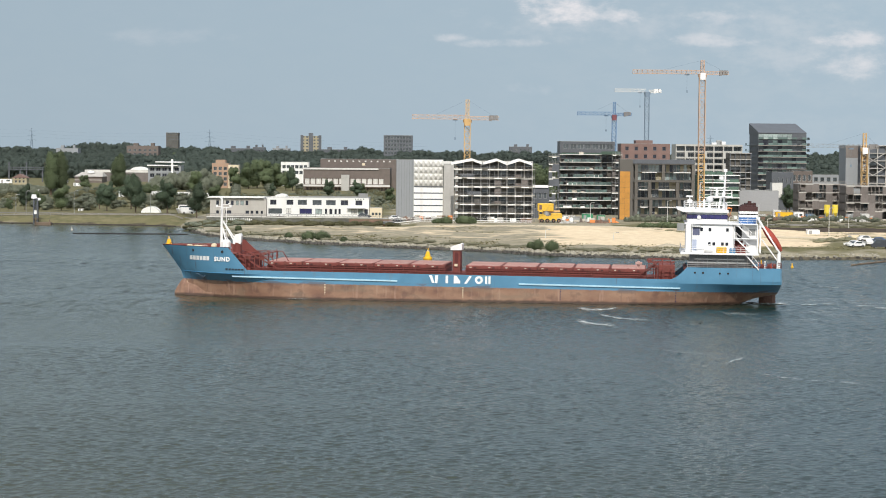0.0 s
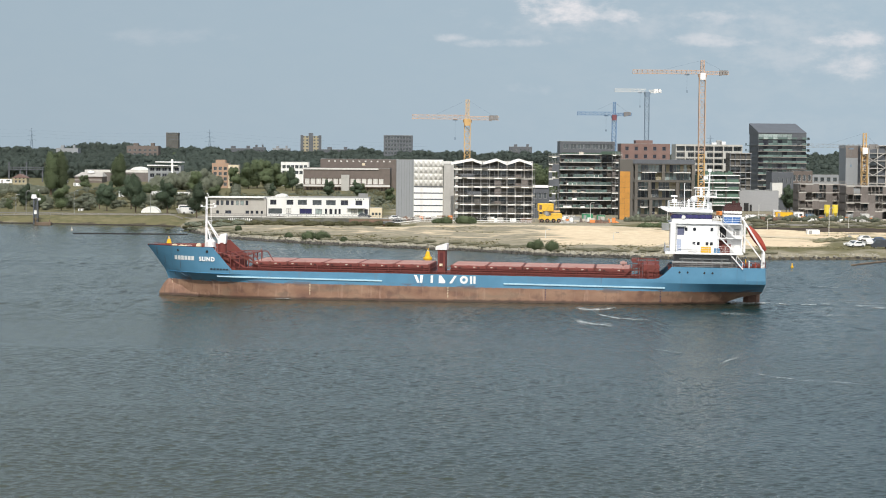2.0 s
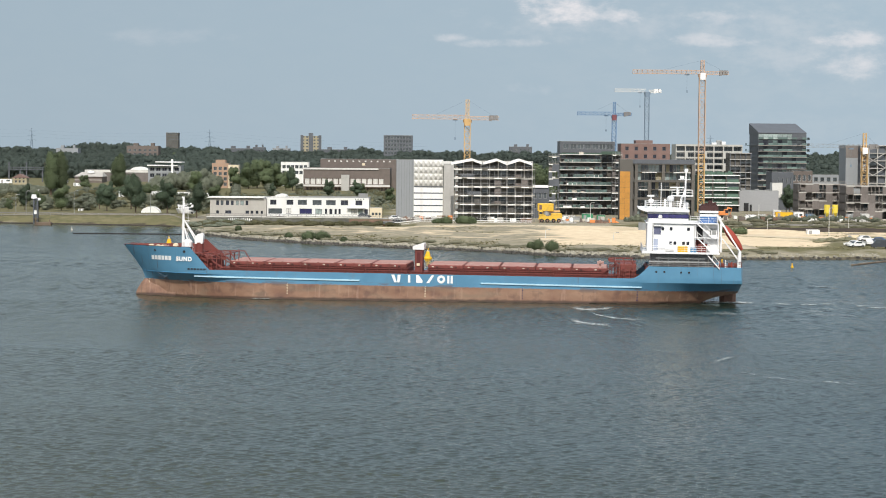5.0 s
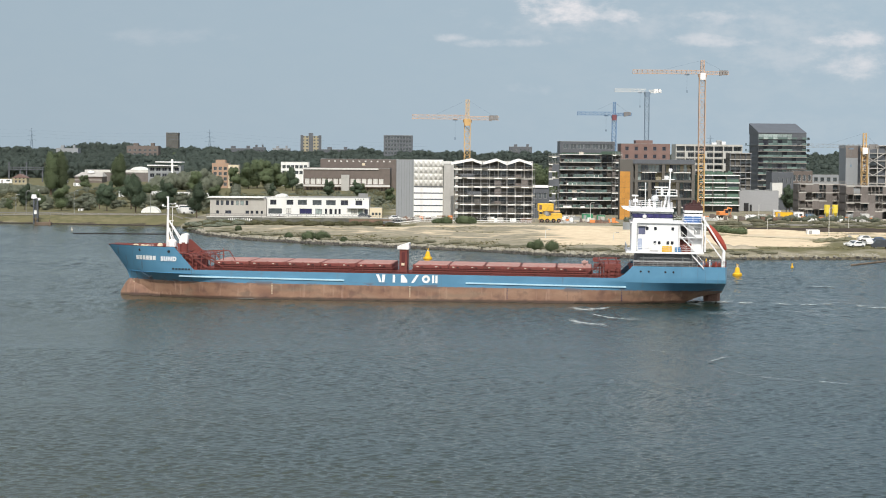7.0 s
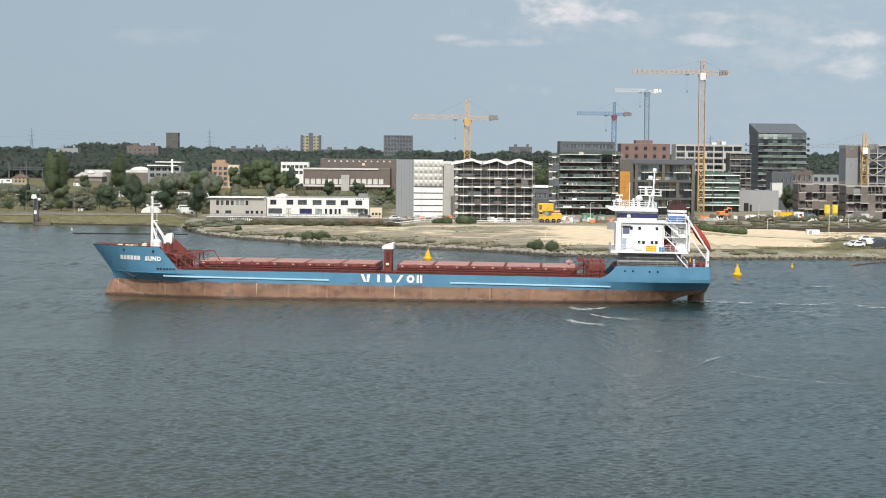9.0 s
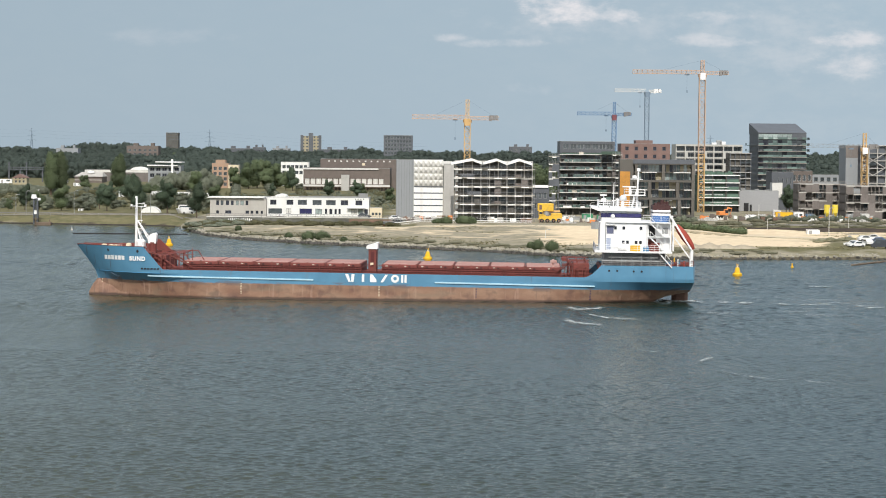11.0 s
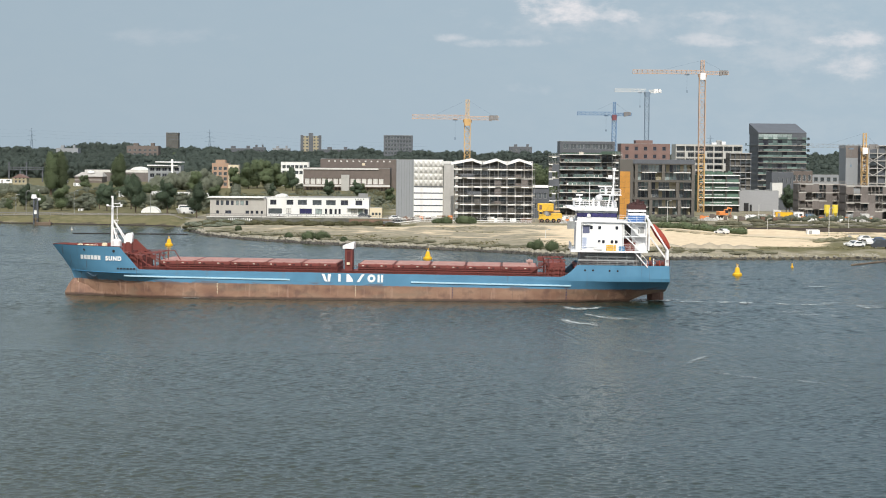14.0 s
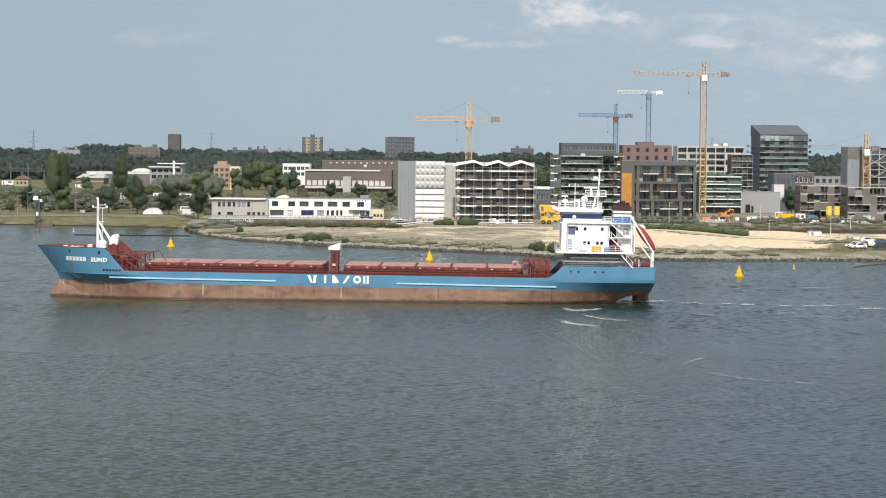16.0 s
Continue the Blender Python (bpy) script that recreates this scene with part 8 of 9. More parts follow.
# containers and site huts
for x, y, w, h, m, lab in (
        (45.73, 680, 3.4, 2.2, SITE_GREEN, "green skip on the building site"), (50.17, 682, 2.6, 1.8, SITE_GREEN, "green skip on the building site"),
        (39.53, 672, 3.6, 1.8, WHITE, "white steel container on the site"), (40.58, 660, 3.0, 1.8, GREY_STEEL, "grey steel container on the site"),
        (102.22, 712, 3.2, 1.5, WHITE, "plain white site hut on the ground"), (107.92, 715, 5.5, 1.4, WHITE, "plain white site hut on the ground"),
        (114.67, 722, 5.8, 2.2, YELLOW, "yellow site hut on the ground"), (113.6, 730, 2.6, 2.6, WHITE, "plain white site hut on the ground"), (116.82, 705, 3.1, 2.7, WHITE, "white site hut with a grey door"), (123.61, 722, 2.8, 1.5, TARP_BLUE, "stack under a blue tarpaulin"),
        (101.02, 585, 3.4, 1.3, WHITE, "white container beside the road"), (106.89, 560, 3.1, 1.5, CREAM, "cream container beside the parked cars"), (136.74, 695, 2.6, 2.6, PALE_CONCRETE, "pale round-topped tank hut"),
        (-142.2, 950, 3.0, 2.8, WHITE, "white storage hut among the trees"), (-127.2, 950, 4.0, 2.8, WHITE, "white storage hut among the trees"), (-115.0, 950, 5.4, 2.6, WHITE, "long white storage hut among the trees"), (-188.92, 1010, 3.7, 2.2, WHITE, "white storage hut among the trees"),
        (-263.01, 1290, 7.0, 2.6, WHITE, "white hut beside the cream house"), (-103.9, 950, 4.8, 2.2, WHITE, "white storage hut among the trees"), (-208.3, 1220, 4.0, 1.8, WHITE, "white storage hut among the trees"), (-235.98, 1330, 6.0, 2.0, WHITE, "white lorry box by the brown shed"),
        (-16.24, 640, 3.3, 1.5, SLATE, "grey container with a dark red foot on the bank"), (-124.32, 735, 1.5, 0.9, WHITE, "small white boat cover")):
    box = container(lab, x, y, w, h, m)
    if lab == "grey container with a dark red foot on the bank":
        part("foot", box_of(-w / 2 - 0.02, w / 2 + 0.02, -0.1, -0.05, 0.0, 0.7), SHIP_RED, box, "dark red foot")
# yellow mobile crane on the site
MACHINE = paint("machine_yellow", (0.68, 0.42, 0.045), 0.5, 0.15, 1.0, dirt=(0.36, 0.27, 0.12), dirt_amount=0.6)
mc = thing("mobile_crane", "yellow mobile crane with folded boom and counterweight box", "crane", 32.69, 655, height(33, 655))
part("chassis", Shape().prism([(-3.6, 0.8), (3.5, 0.7), (3.6, 2.3), (2.0, 2.6), (1.4, 2.1), (-1.2, 2.0), (-1.8, 2.5), (-3.4, 2.4)], 0, 2.5), MACHINE, mc)
part("engine_deck", Shape().soft_box(0.2, 3.5, 0.1, 2.4, 2.1, 2.9, 0.15), MACHINE, mc)
part("boom", Shape().rings([[(x, 1.0, z), (x, 1.7, z), (x, 1.7, z + 0.6), (x, 1.0, z + 0.6)] for x, z in ((-2.2, 3.0), (3.0, 3.25))]), CRANE_YELLOW, mc, "dusty yellow folded boom")
part("superstructure", Shape().soft_box(-3.9, 1.0, 0.3, 2.3, 3.6, 5.9, 0.25), MACHINE, mc, "orange-yellow winch housing")
part("turret", Shape().rod((-1.2, 1.3, 2.2), (-1.2, 1.3, 3.7), 0.9, n=12), GREY_STEEL, mc)
part("cab", Shape().soft_box(-3.6, -2.2, -0.1, 1.2, 2.3, 3.5, 0.15), MACHINE, mc)
part("cab_window", box_of(-3.4, -2.4, -0.13, -0.1, 2.6, 3.3), PANE_DARK, mc)
part("vent_grille", box_of(-3.4, -2.6, 0.26, 0.3, 4.0, 5.4), RUST, mc)
for x in (-2.6, -0.9, 1.0, 2.6):
    wheel = part("wheel", Shape().rod((x, -0.1, 0.62), (x, 0.4, 0.62), 0.64, n=14), TYRE, mc)
    part("hub", Shape().rod((x, -0.14, 0.62), (x, -0.08, 0.62), 0.3, n=10), RUST, wheel)
for x in (-3.3, 3.2):
    part("outrigger", Shape().box(x - 0.15, x + 0.15, -0.6, 0.2, 0.7, 1.1).box(x - 0.1, x + 0.1, -0.65, -0.45, -0.1, 1.0), RUST, mc)
# orange excavator
ex = thing("excavator", "orange crawler excavator with a folded boom", "excavator", 93.4, 718, height(93.4, 718), 20)
for y in (-1.1, 0.7):
    part("track", Shape().prism([(-1.9, 0.35), (-1.6, 0.0), (1.6, 0.0), (1.9, 0.35), (1.6, 0.75), (-1.6, 0.75)], y, y + 0.5), TYRE, ex, "black crawler track")
part("turntable", Shape().rod((0, 0, 0.6), (0, 0, 1.0), 0.8, n=12), GREY_STEEL, ex)
part("engine_house", Shape().soft_box(-1.8, 0.9, -1.2, 1.2, 1.0, 2.3, 0.18), SITE_ORANGE, ex, "orange engine housing")
cab_ex = part("cab", Shape().soft_box(0.2, 1.6, -1.2, -0.2, 1.0, 2.9, 0.15), SITE_ORANGE, ex)
part("cab_window", box_of(0.4, 1.45, -1.24, -1.2, 1.7, 2.7), PANE_DARK, cab_ex)
part("boom", Shape().rings([[(x, 0.15, z - w), (x, 0.55, z - w), (x, 0.55, z + w), (x, 0.15, z + w)] for x, z, w in ((0.8, 1.7, 0.2), (2.2, 3.4, 0.28), (3.6, 3.2, 0.18))]), SITE_ORANGE, ex, "orange bent boom")
part("stick", Shape().rings([[(x, 0.2, z - 0.15), (x, 0.5, z - 0.15), (x, 0.5, z + 0.15), (x, 0.2, z + 0.15)] for x, z in ((3.7, 3.3), (3.1, 1.2))]), SITE_ORANGE, ex)
part("bucket", Shape().prism([(2.6, 0.3), (3.3, 0.1), (3.5, 0.8), (3.1, 1.2), (2.8, 0.9)], -0.1, 0.8), RUST, ex, "rusty bucket")
# yellow silos on legs
LEMON = paint("lemon_paint", (0.80, 0.62, 0.07), 0.5, 0.08, 1.0, dirt=(0.45, 0.38, 0.2), dirt_amount=0.3, streak=True)
for x in (127.3, 129.93):
    t = thing("silo", "yellow mortar silo on steel legs", "silo", x, 712, BASE, 0, "mortar silos")
    part("tank", Shape().rod((0, 0, 2.2), (0, 0, 5.0), 1.0, n=14), LEMON, t, smooth=True)
    part("cone", Shape().rod((0, 0, 1.0), (0, 0, 2.2), 0.3, 1.0, n=14), LEMON, t, smooth=True)
    for k in range(4):
        a = 0.785 + k * 1.571
        part("leg", Shape().bar((0.95 * math.cos(a), 0.95 * math.sin(a), 0), (0.95 * math.cos(a), 0.95 * math.sin(a), 2.6), 0.08), GREY_STEEL, t)

# heaps and odds and ends on the sites
def heap(label, x, y, w, h, material, seed, category="heap"):
    rng, s = random.Random(seed), Shape()
    for k in range(36):
        a, r = rng.uniform(0, 6.28), rng.random() ** 0.6
        px, py = w / 2 * r * math.cos(a), w * 0.35 * r * math.sin(a)
        c, z = rng.uniform(0.15, 0.4), h * (1 - r) * rng.uniform(0.5, 1)
        s.rings([[(px + c * math.cos(i * 1.257 + a) * m, py + c * math.sin(i * 1.257 + a) * m, zz) for i in range(5)] for m, zz in ((1.3, -0.2), (1.0, z), (0.4, z + c * 0.7))])
    t = part("rubble_heap", s, material)
    t.matrix_basis = pose(x, y, height(x, y))
    return tagged(t, label, category, kind="stuff")


for k, (x, y, w, h, m, lab) in enumerate(((-12.05, 668, 5, 1.6, RUST, "rusty scrap heap before the grey block"), (-8.65, 664, 6, 1.8, BROWN_BRICK, "heap of reddish brick rubble"), (-5.71, 668, 4, 1.3, CONCRETE, "heap of grey concrete rubble"),
                                        (47.17, 655, 7, 1.4, RUST, "reddish heap of building rubble"), (51.35, 660, 5, 1.6, SITE_ORANGE, "orange and red heap of site barriers"), (37.74, 650, 5, 1.0, CONCRETE, "grey heap of rubble"), (84.55, 690, 8, 1.6, CONCRETE, "heap of grey soil at the crane foot"),
                                        (89.46, 700, 7, 1.2, PALE_CONCRETE, "heap of pale sand"), (131.77, 690, 12, 1.4, CONCRETE, "grey heap of soil before the long flats"), (119.07, 690, 9, 1.0, PALE_CONCRETE, "low pale heap of sand"))):
    heap(lab, x, y, w, h, m, 60 + k)

def mound(label, x, y, w, h, material, seed):
    """A smooth dumped heap of sand."""
    gen, rings = random.Random(seed), []
    for k in range(7):
        f = k / 6
        rings.append([(w / 2 * (1 - f * 0.92) * math.cos(a * 0.449) * (1 + 0.22 * noise.noise((a * 0.7, k * 0.5, seed))), w * 0.32 * (1 - f * 0.92) * math.sin(a * 0.449), h * f ** 0.8 * (1 + 0.1 * gen.uniform(-1, 1)) - 0.25) for a in range(14)])
    ob = part("sand_mound", Shape().rings(rings), material, smooth=True)
    ob.matrix_basis = pose(x, y, height(x, y))
    return tagged(ob, label, "sand heap", kind="stuff")


HEAP_SAND = paint("dumped_sand", (0.38, 0.33, 0.25), 0.95, 0.2, 0.6, bump=0.05, dirt=(0.25, 0.225, 0.17), dirt_amount=0.6)
for k, (x, y, w, h) in enumerate(((60.0, 517, 8.5, 1.2), (64.0, 515, 7.5, 1.5), (68.0, 516, 8.0, 1.3), (72.5, 518, 9.0, 1.1), (54.5, 519, 8.5, 0.9))):
    mound("low dumped heap of greyish sand on the bank", x, y, w, h, HEAP_SAND, 301 + k)

# stacks of building material on pallets
def stack(x, y, w, h, material, label):
    t = thing("material_stack", label, "building material", x, y, height(x, y), 0, "stacks on the building site")
    part("pallet", Shape().box(-w / 2, w / 2, 0, 1.2, 0.1, 0.18).box(-w / 2, -w / 2 + 0.12, 0, 1.2, -0.1, 0.1).box(w / 2 - 0.12, w / 2, 0, 1.2, -0.1, 0.1).box(-0.06, 0.06, 0, 1.2, -0.1, 0.1), WOOD, t)
    part("load", Shape().soft_box(-w / 2 + 0.05, w / 2 - 0.05, 0.05, 1.15, 0.18, h, 0.05), material, t)
    return t


rng = random.Random(91)
LOADS = ((MEMBRANE, "white wrapped stack on a wooden pallet"), (CONCRETE, "grey concrete blocks on a wooden pallet"), (BOARD, "pale timber boards on a wooden pallet"), (RUST, "rusty steel bars on a wooden pallet"), (BROWN_BRICK, "brown bricks on a wooden pallet"), (SITE_ORANGE, "orange barriers on a wooden pallet"))
for x0, x1, y0, y1, n in ((-14.56, 2.68, 654, 672, 16), (34.58, 52.69, 652, 676, 22), (83.01, 117.1, 684, 712, 26), (117.25, 142.31, 684, 708, 18), (7.82, 26.7, 650, 656, 10)):
    for _ in range(n):
        m, lab = rng.choice(LOADS)
        stack(rng.uniform(x0, x1), rng.uniform(y0, y1), rng.uniform(1.0, 2.2), rng.uniform(0.7, 1.7), m, lab)

# white pickets on the quay wall
pick = thing("picket_fence", "row of white pickets on the quay wall", "fence", -66.2, 661.0, 2.4)
for k in range(13):
    part("picket", box_of(k * 0.58, k * 0.58 + 0.22, 0, 0.12, 0, 1.05 if k % 3 else 0.85), WHITE, pick)
part("picket_rail", box_of(-0.1, 7.3, 0.12, 0.2, 0.35, 0.5), GREY_STEEL, pick)

# site fences
def fence(label, line, h, material, gap=3.0):
    x0, y0 = line[0]
    t = thing("site_fence", label, "fence", x0, y0, 0)
    post = mend(box_of(-0.06, 0.06, -0.06, 0.06, -0.3, h).mesh("post", GREY_STEEL))
    for (a, b), (c, d) in zip(line, line[1:]):
        n = max(1, int(math.hypot(c - a, d - b) / gap))
        for k in range(n):
            p, q = (a + (c - a) * k / n, b + (d - b) * k / n), (a + (c - a) * (k + 1) / n, b + (d - b) * (k + 1) / n)
            z, z2 = height(*p), height(*q)
            piece("post", post, t, p[0] - x0, p[1] - y0, z)
            s = Shape().bar((p[0] - x0, p[1] - y0, z + h), (q[0] - x0, q[1] - y0, z2 + h), 0.05).bar((p[0] - x0, p[1] - y0, z + 0.2), (q[0] - x0, q[1] - y0, z2 + 0.2), 0.05)
            s.bar((p[0] - x0, p[1] - y0, z + h * 0.5), (q[0] - x0, q[1] - y0, z2 + h * 0.5), 0.12)
            part("fence_panel", s, material, t)
    return t


fence("pale temporary fence along the building site", [(-16.15, 652), (2.67, 648), (26.63, 646)], 1.5, MEMBRANE)
fence("grey guard rail along the quay road", [(-165, 705.5), (-120, 699), (-84, 692)], 0.6, TAUPE_STEEL, 4.0)
fence("pale rail before the white house", [(-75, 681), (-24, 681)], 1.0, PALE_CONCRETE, 3.0)

# dark sheet piling and pale kerb behind the sand
pile = thing("sheet_piling", "long low dark brown sheet pile wall", "wall", 84.94, 600, 0)
for k in range(26):
    part("pile_panel", Shape().prism([(k * 4.0, 2.2), (k * 4.0 + 3.97, 2.2), (k * 4.0 + 3.97, 3.95 + 0.05 * (k % 3)), (k * 4.0, 3.95 + 0.05 * (k % 3))], -k * 0.05, 0.25 - k * 0.05), PILE_DARK, pile)
kerb = thing("concrete_barrier", "row of pale concrete barrier blocks", "barrier", 86.53, 648, 2.6)
for k in range(20):
    part("block", Shape().soft_box(k * 3.0, k * 3.0 + 2.9, 0, 0.5, 0, 0.75, 0.08), BALLAST, kerb)

# ---- vehicles ----
def car(label, x, y, turn, material, z=None, van=False, name="parked_car"):
    """x forward, wheels on the road."""
    c = thing(name, label, "car", x, y, (height(x, y) + 0.06) if z is None else z, turn, "parked cars" if name == "parked_car" else "")
    if van:
        outline = [(-2.4, 0.35), (2.4, 0.35), (2.45, 0.95), (1.9, 1.15), (1.3, 2.05), (-2.4, 2.1)]
    else:
        outline = [(-2.15, 0.32), (2.15, 0.32), (2.2, 0.68), (1.1, 0.88), (0.45, 1.42), (-1.15, 1.45), (-1.85, 0.98), (-2.2, 0.9)]
    rings = [[(p * m, yy, 0.32 + (q - 0.32) * (m if q > 0.9 else 1)) for p, q in outline] for yy, m in ((-0.84, 0.97), (-0.7, 1.0), (0.7, 1.0), (0.84, 0.97))]
    part("body", Shape().rings(rings), material, c, smooth=True)
    for sy in (-0.86, 0.83):
        part("side_window", Shape().prism([(-1.35, 0.95), (0.75, 0.95), (0.35, 1.33), (-1.0, 1.36)] if not van else [(0.2, 1.25), (1.6, 1.25), (1.2, 1.9), (0.2, 1.9)], sy, sy + 0.03), PANE, c)
    part("windscreen", Shape().add([(1.08, -0.62, 0.92), (1.08, 0.62, 0.92), (0.52, 0.58, 1.40), (0.52, -0.58, 1.40)], [(0, 1, 2, 3)]) if not van else Shape().add([(1.86, -0.65, 1.2), (1.86, 0.65, 1.2), (1.36, 0.62, 2.0), (1.36, -0.62, 2.0)], [(0, 1, 2, 3)]), PANE, c)
    for wx in (-1.35, 1.35):
        for wy in (-0.8, 0.8):
            wheel = part("wheel", Shape().rod((wx, wy - 0.1, 0.30), (wx, wy + 0.1, 0.30), 0.32, n=12), TYRE, c)
            part("hub", Shape().rod((wx, wy - 0.11, 0.30), (wx, wy + 0.11, 0.30), 0.17, n=8), GREY_STEEL, wheel)
    for sy in (-0.6, 0.45):
        part("headlight", box_of(2.12, 2.2, sy, sy + 0.2, 0.6, 0.74), MEMBRANE, c)
    return c


for x, y, a, m, van, lab in ((101.19, 530, 165, CAR_WHITE, False, "white parked car near the water"), (101.3, 526, 200, CAR_WHITE, False, "white parked car near the water"), (105.61, 534, 100, CAR_WHITE, False, "white parked car seen end-on"),
                           (108.81, 538, 170, CAR_DARK, False, "dark parked car on the bank"), (106.37, 521, 175, CAR_DARK, True, "dark parked van by the water"), (108.86, 552, 10, CAR_WHITE, False, "white car on the road"), (110.36, 545, 170, CAR_BLUE, False, "blue parked car on the bank"),
                           (-13.68, 662, 30, CAR_DARK, False, "dark car parked on the building site"), (-14.77, 666, 10, CAR_WHITE, False, "white car parked on the building site"), (-25.12, 684, 5, CAR_DARK, False, "dark car parked by the white house"),
                           (-84.68, 712, 5, CAR_WHITE, True, "white van on the quay road")):
    car(lab, x, y, a, m, van=van)
moving_car = car("white estate car driving along the sandy bank", 75, 592, 150, CAR_WHITE, name="white_car")


# boats laid up ashore
def boat(label, x, y, l, h, turn=0):
    b = thing("boat", label, "boat", x, y, height(x, y) - 0.05, turn)
    part("hull", Shape().rings([[(sx * l / 2 * k, sy * 1.4 * w, z) for sx, sy in ((-1, -1), (0.6, -1), (1.05, 0), (0.6, 1), (-1, 1))] for k, w, z in ((0.75, 0.3, 0), (0.92, 0.8, h * 0.35), (1.0, 1.0, h * 0.6))]), WHITE, b)
    part("cabin", Shape().prism([(-l * 0.4, h * 0.6), (l * 0.3, h * 0.6), (l * 0.15, h), (-l * 0.35, h)], -1.0, 1.0), MEMBRANE, b)
    part("cabin_window", Shape().prism([(-l * 0.33, h * 0.68), (l * 0.2, h * 0.68), (l * 0.12, h * 0.9), (-l * 0.3, h * 0.9)], -1.03, -1.0), PANE, b)
    return b


boat("white motor boat laid up ashore behind the road", -86.05, 718, 6.8, 2.9, 5)
tent("pale boat shelter beside the quay road", -98.56, 722, 6.4, 2.2, z=2.9, deep=4)

# ---- posts and lamps ----
def lamp(label, x, y, h, z=None):
    t = thing("street_lamp", label, "street lamp", x, y, height(x, y) - 0.1 if z is None else z, 0, "street lamps")
    part("pole", Shape().rod((0, 0, 0), (0, 0, h), 0.09, 0.06, n=6), PALE_CONCRETE if x > 0 else GREY_STEEL, t)
    part("arm", Shape().bar((0, 0, h), (0.9, 0, h + 0.15), 0.05), PALE_CONCRETE, t)
    part("head", Shape().soft_box(0.6, 1.3, -0.15, 0.15, h + 0.05, h + 0.22, 0.04), GREY_STEEL, t)
    return t


for x, y, h in ((103.39, 575, 7.5), (113.39, 600, 5.0), (-96.65, 708, 7.0), (-141.8, 712, 6.0), (-121.46, 706, 7.5), (-139.98, 720, 7.0), (68.38, 655, 7.0), (45.59, 665, 6.0), (101.43, 690, 5.5), (26.52, 556, 2.2), (43.18, 543, 2.0), (90.63, 600, 3.0)):
    lamp("pale slim lamp post beside the road", x, y, h)

# steel dolphin with a white light at the left quay
dol = thing("harbour_light", "steel lattice harbour light with a white lantern", "beacon", -131.0, 690, -1.0)
part("tower", lattice(Shape(), (0, 0, 0), (0, 0, 9.2), 1.2, 7, 0.20, 0.12), SLATE, dol)
part("lantern", Shape().rod((-0.6, 0, 9.2), (-0.6, 0, 10.5), 0.95, 0.7, n=12).soft_box(0.2, 1.5, -0.5, 0.5, 8.6, 9.4, 0.2), WHITE, dol)
part("platform", Shape().box(-1.2, 1.2, -1.2, 1.2, 2.6, 2.8), WOOD, dol)
part("sign", box_of(-0.4, 0.4, -0.75, -0.7, 4.2, 5.4), WHITE, dol)
pont = thing("pontoon", "dark wooden landing pontoon at the bank", "pontoon", -127.0, 681.5, 0)
part("deck", Shape().soft_box(-2.6, 2.6, -1.2, 1.2, -0.3, 0.9, 0.1), WOOD, pont)
for x in (-2.2, 2.2):
    part("pile", Shape().rod((x, -1.3, -2), (x, -1.3, 1.8), 0.18, n=8), WOOD, pont)
jet = thing("floating_boom", "dark floating timber boom near the bank", "boom", 0, 0, 0)
for k in range(9):
    a = Vector((90.39, 474, 0.12)).lerp(Vector((101.95, 493, 0.12)), k / 9)
    b = Vector((90.39, 474, 0.12)).lerp(Vector((101.95, 493, 0.12)), (k + 0.96) / 9)
    part("float", Shape().rod(a, b, 0.22, n=8), WOOD, jet)
boom = thing("floating_boom", "long line of dark floats closing the inlet", "boom", 0, 0, 0)
for k in range(36):
    a = Vector((-106, 614, 0.08)).lerp(Vector((-73, 614, 0.08)), k / 36)
    b = Vector((-106, 614, 0.08)).lerp(Vector((-73, 614, 0.08)), (k + 0.93) / 36)
    part("float", Shape().rod(a, b, 0.24, n=8), BLACK, boom)


# ---- buoys ----
def buoy(label, x, y, k):
    b = thing("buoy", label, "buoy", x, y, 0, 0, "yellow buoys")
    part("float_body", Shape().rings([[(r * k * math.cos(a * 0.449), r * k * math.sin(a * 0.449), z * k) for a in range(14)] for r, z in ((0.85, -0.4), (1.02, 0.0), (1.02, 0.38), (0.9, 0.5), (0.7, 0.55))]), YELLOW, b, smooth=True)
    part("tower", Shape().rings([[(r * k * math.cos(a * 0.785), r * k * math.sin(a * 0.785), z * k) for a in range(8)] for r, z in ((0.66, 0.55), (0.5, 1.25), (0.36, 1.75))]), YELLOW, b, smooth=True)
    part("lantern", Shape().rod((0, 0, 1.75 * k), (0, 0, 2.1 * k), 0.16 * k, n=8), CREAM, b)
    part("top_mark", Shape().bar((-0.28 * k, 0, 2.1 * k), (0.28 * k, 0, 2.5 * k), 0.04).bar((0.28 * k, 0, 2.1 * k), (-0.28 * k, 0, 2.5 * k), 0.04), YELLOW, b)
    return b


buoy("yellow conical mooring buoy in the fairway", -3.45, 487, 1.0)
buoy("yellow conical mooring buoy in the fairway", 59.36, 432, 0.95)
buoy("yellow conical mooring buoy near the inlet", -69.51, 544, 1.0)
for x, y, h in ((75.59, 464, 0.95), (-110.78, 640, 1.0)):
    b = thing("spar_buoy", "slim yellow spar buoy" if x > 0 else "slim tan spar buoy", "buoy", x, y, 0)
    part("spar", Shape().rod((0, 0, -0.6), (0, 0, h), 0.20, 0.10, n=10), YELLOW if x > 0 else BOARD, b, smooth=True)
    part("collar", Shape().rod((0, 0, -0.1), (0, 0, 0.3), 0.3, n=10), YELLOW if x > 0 else BOARD, b, smooth=True)


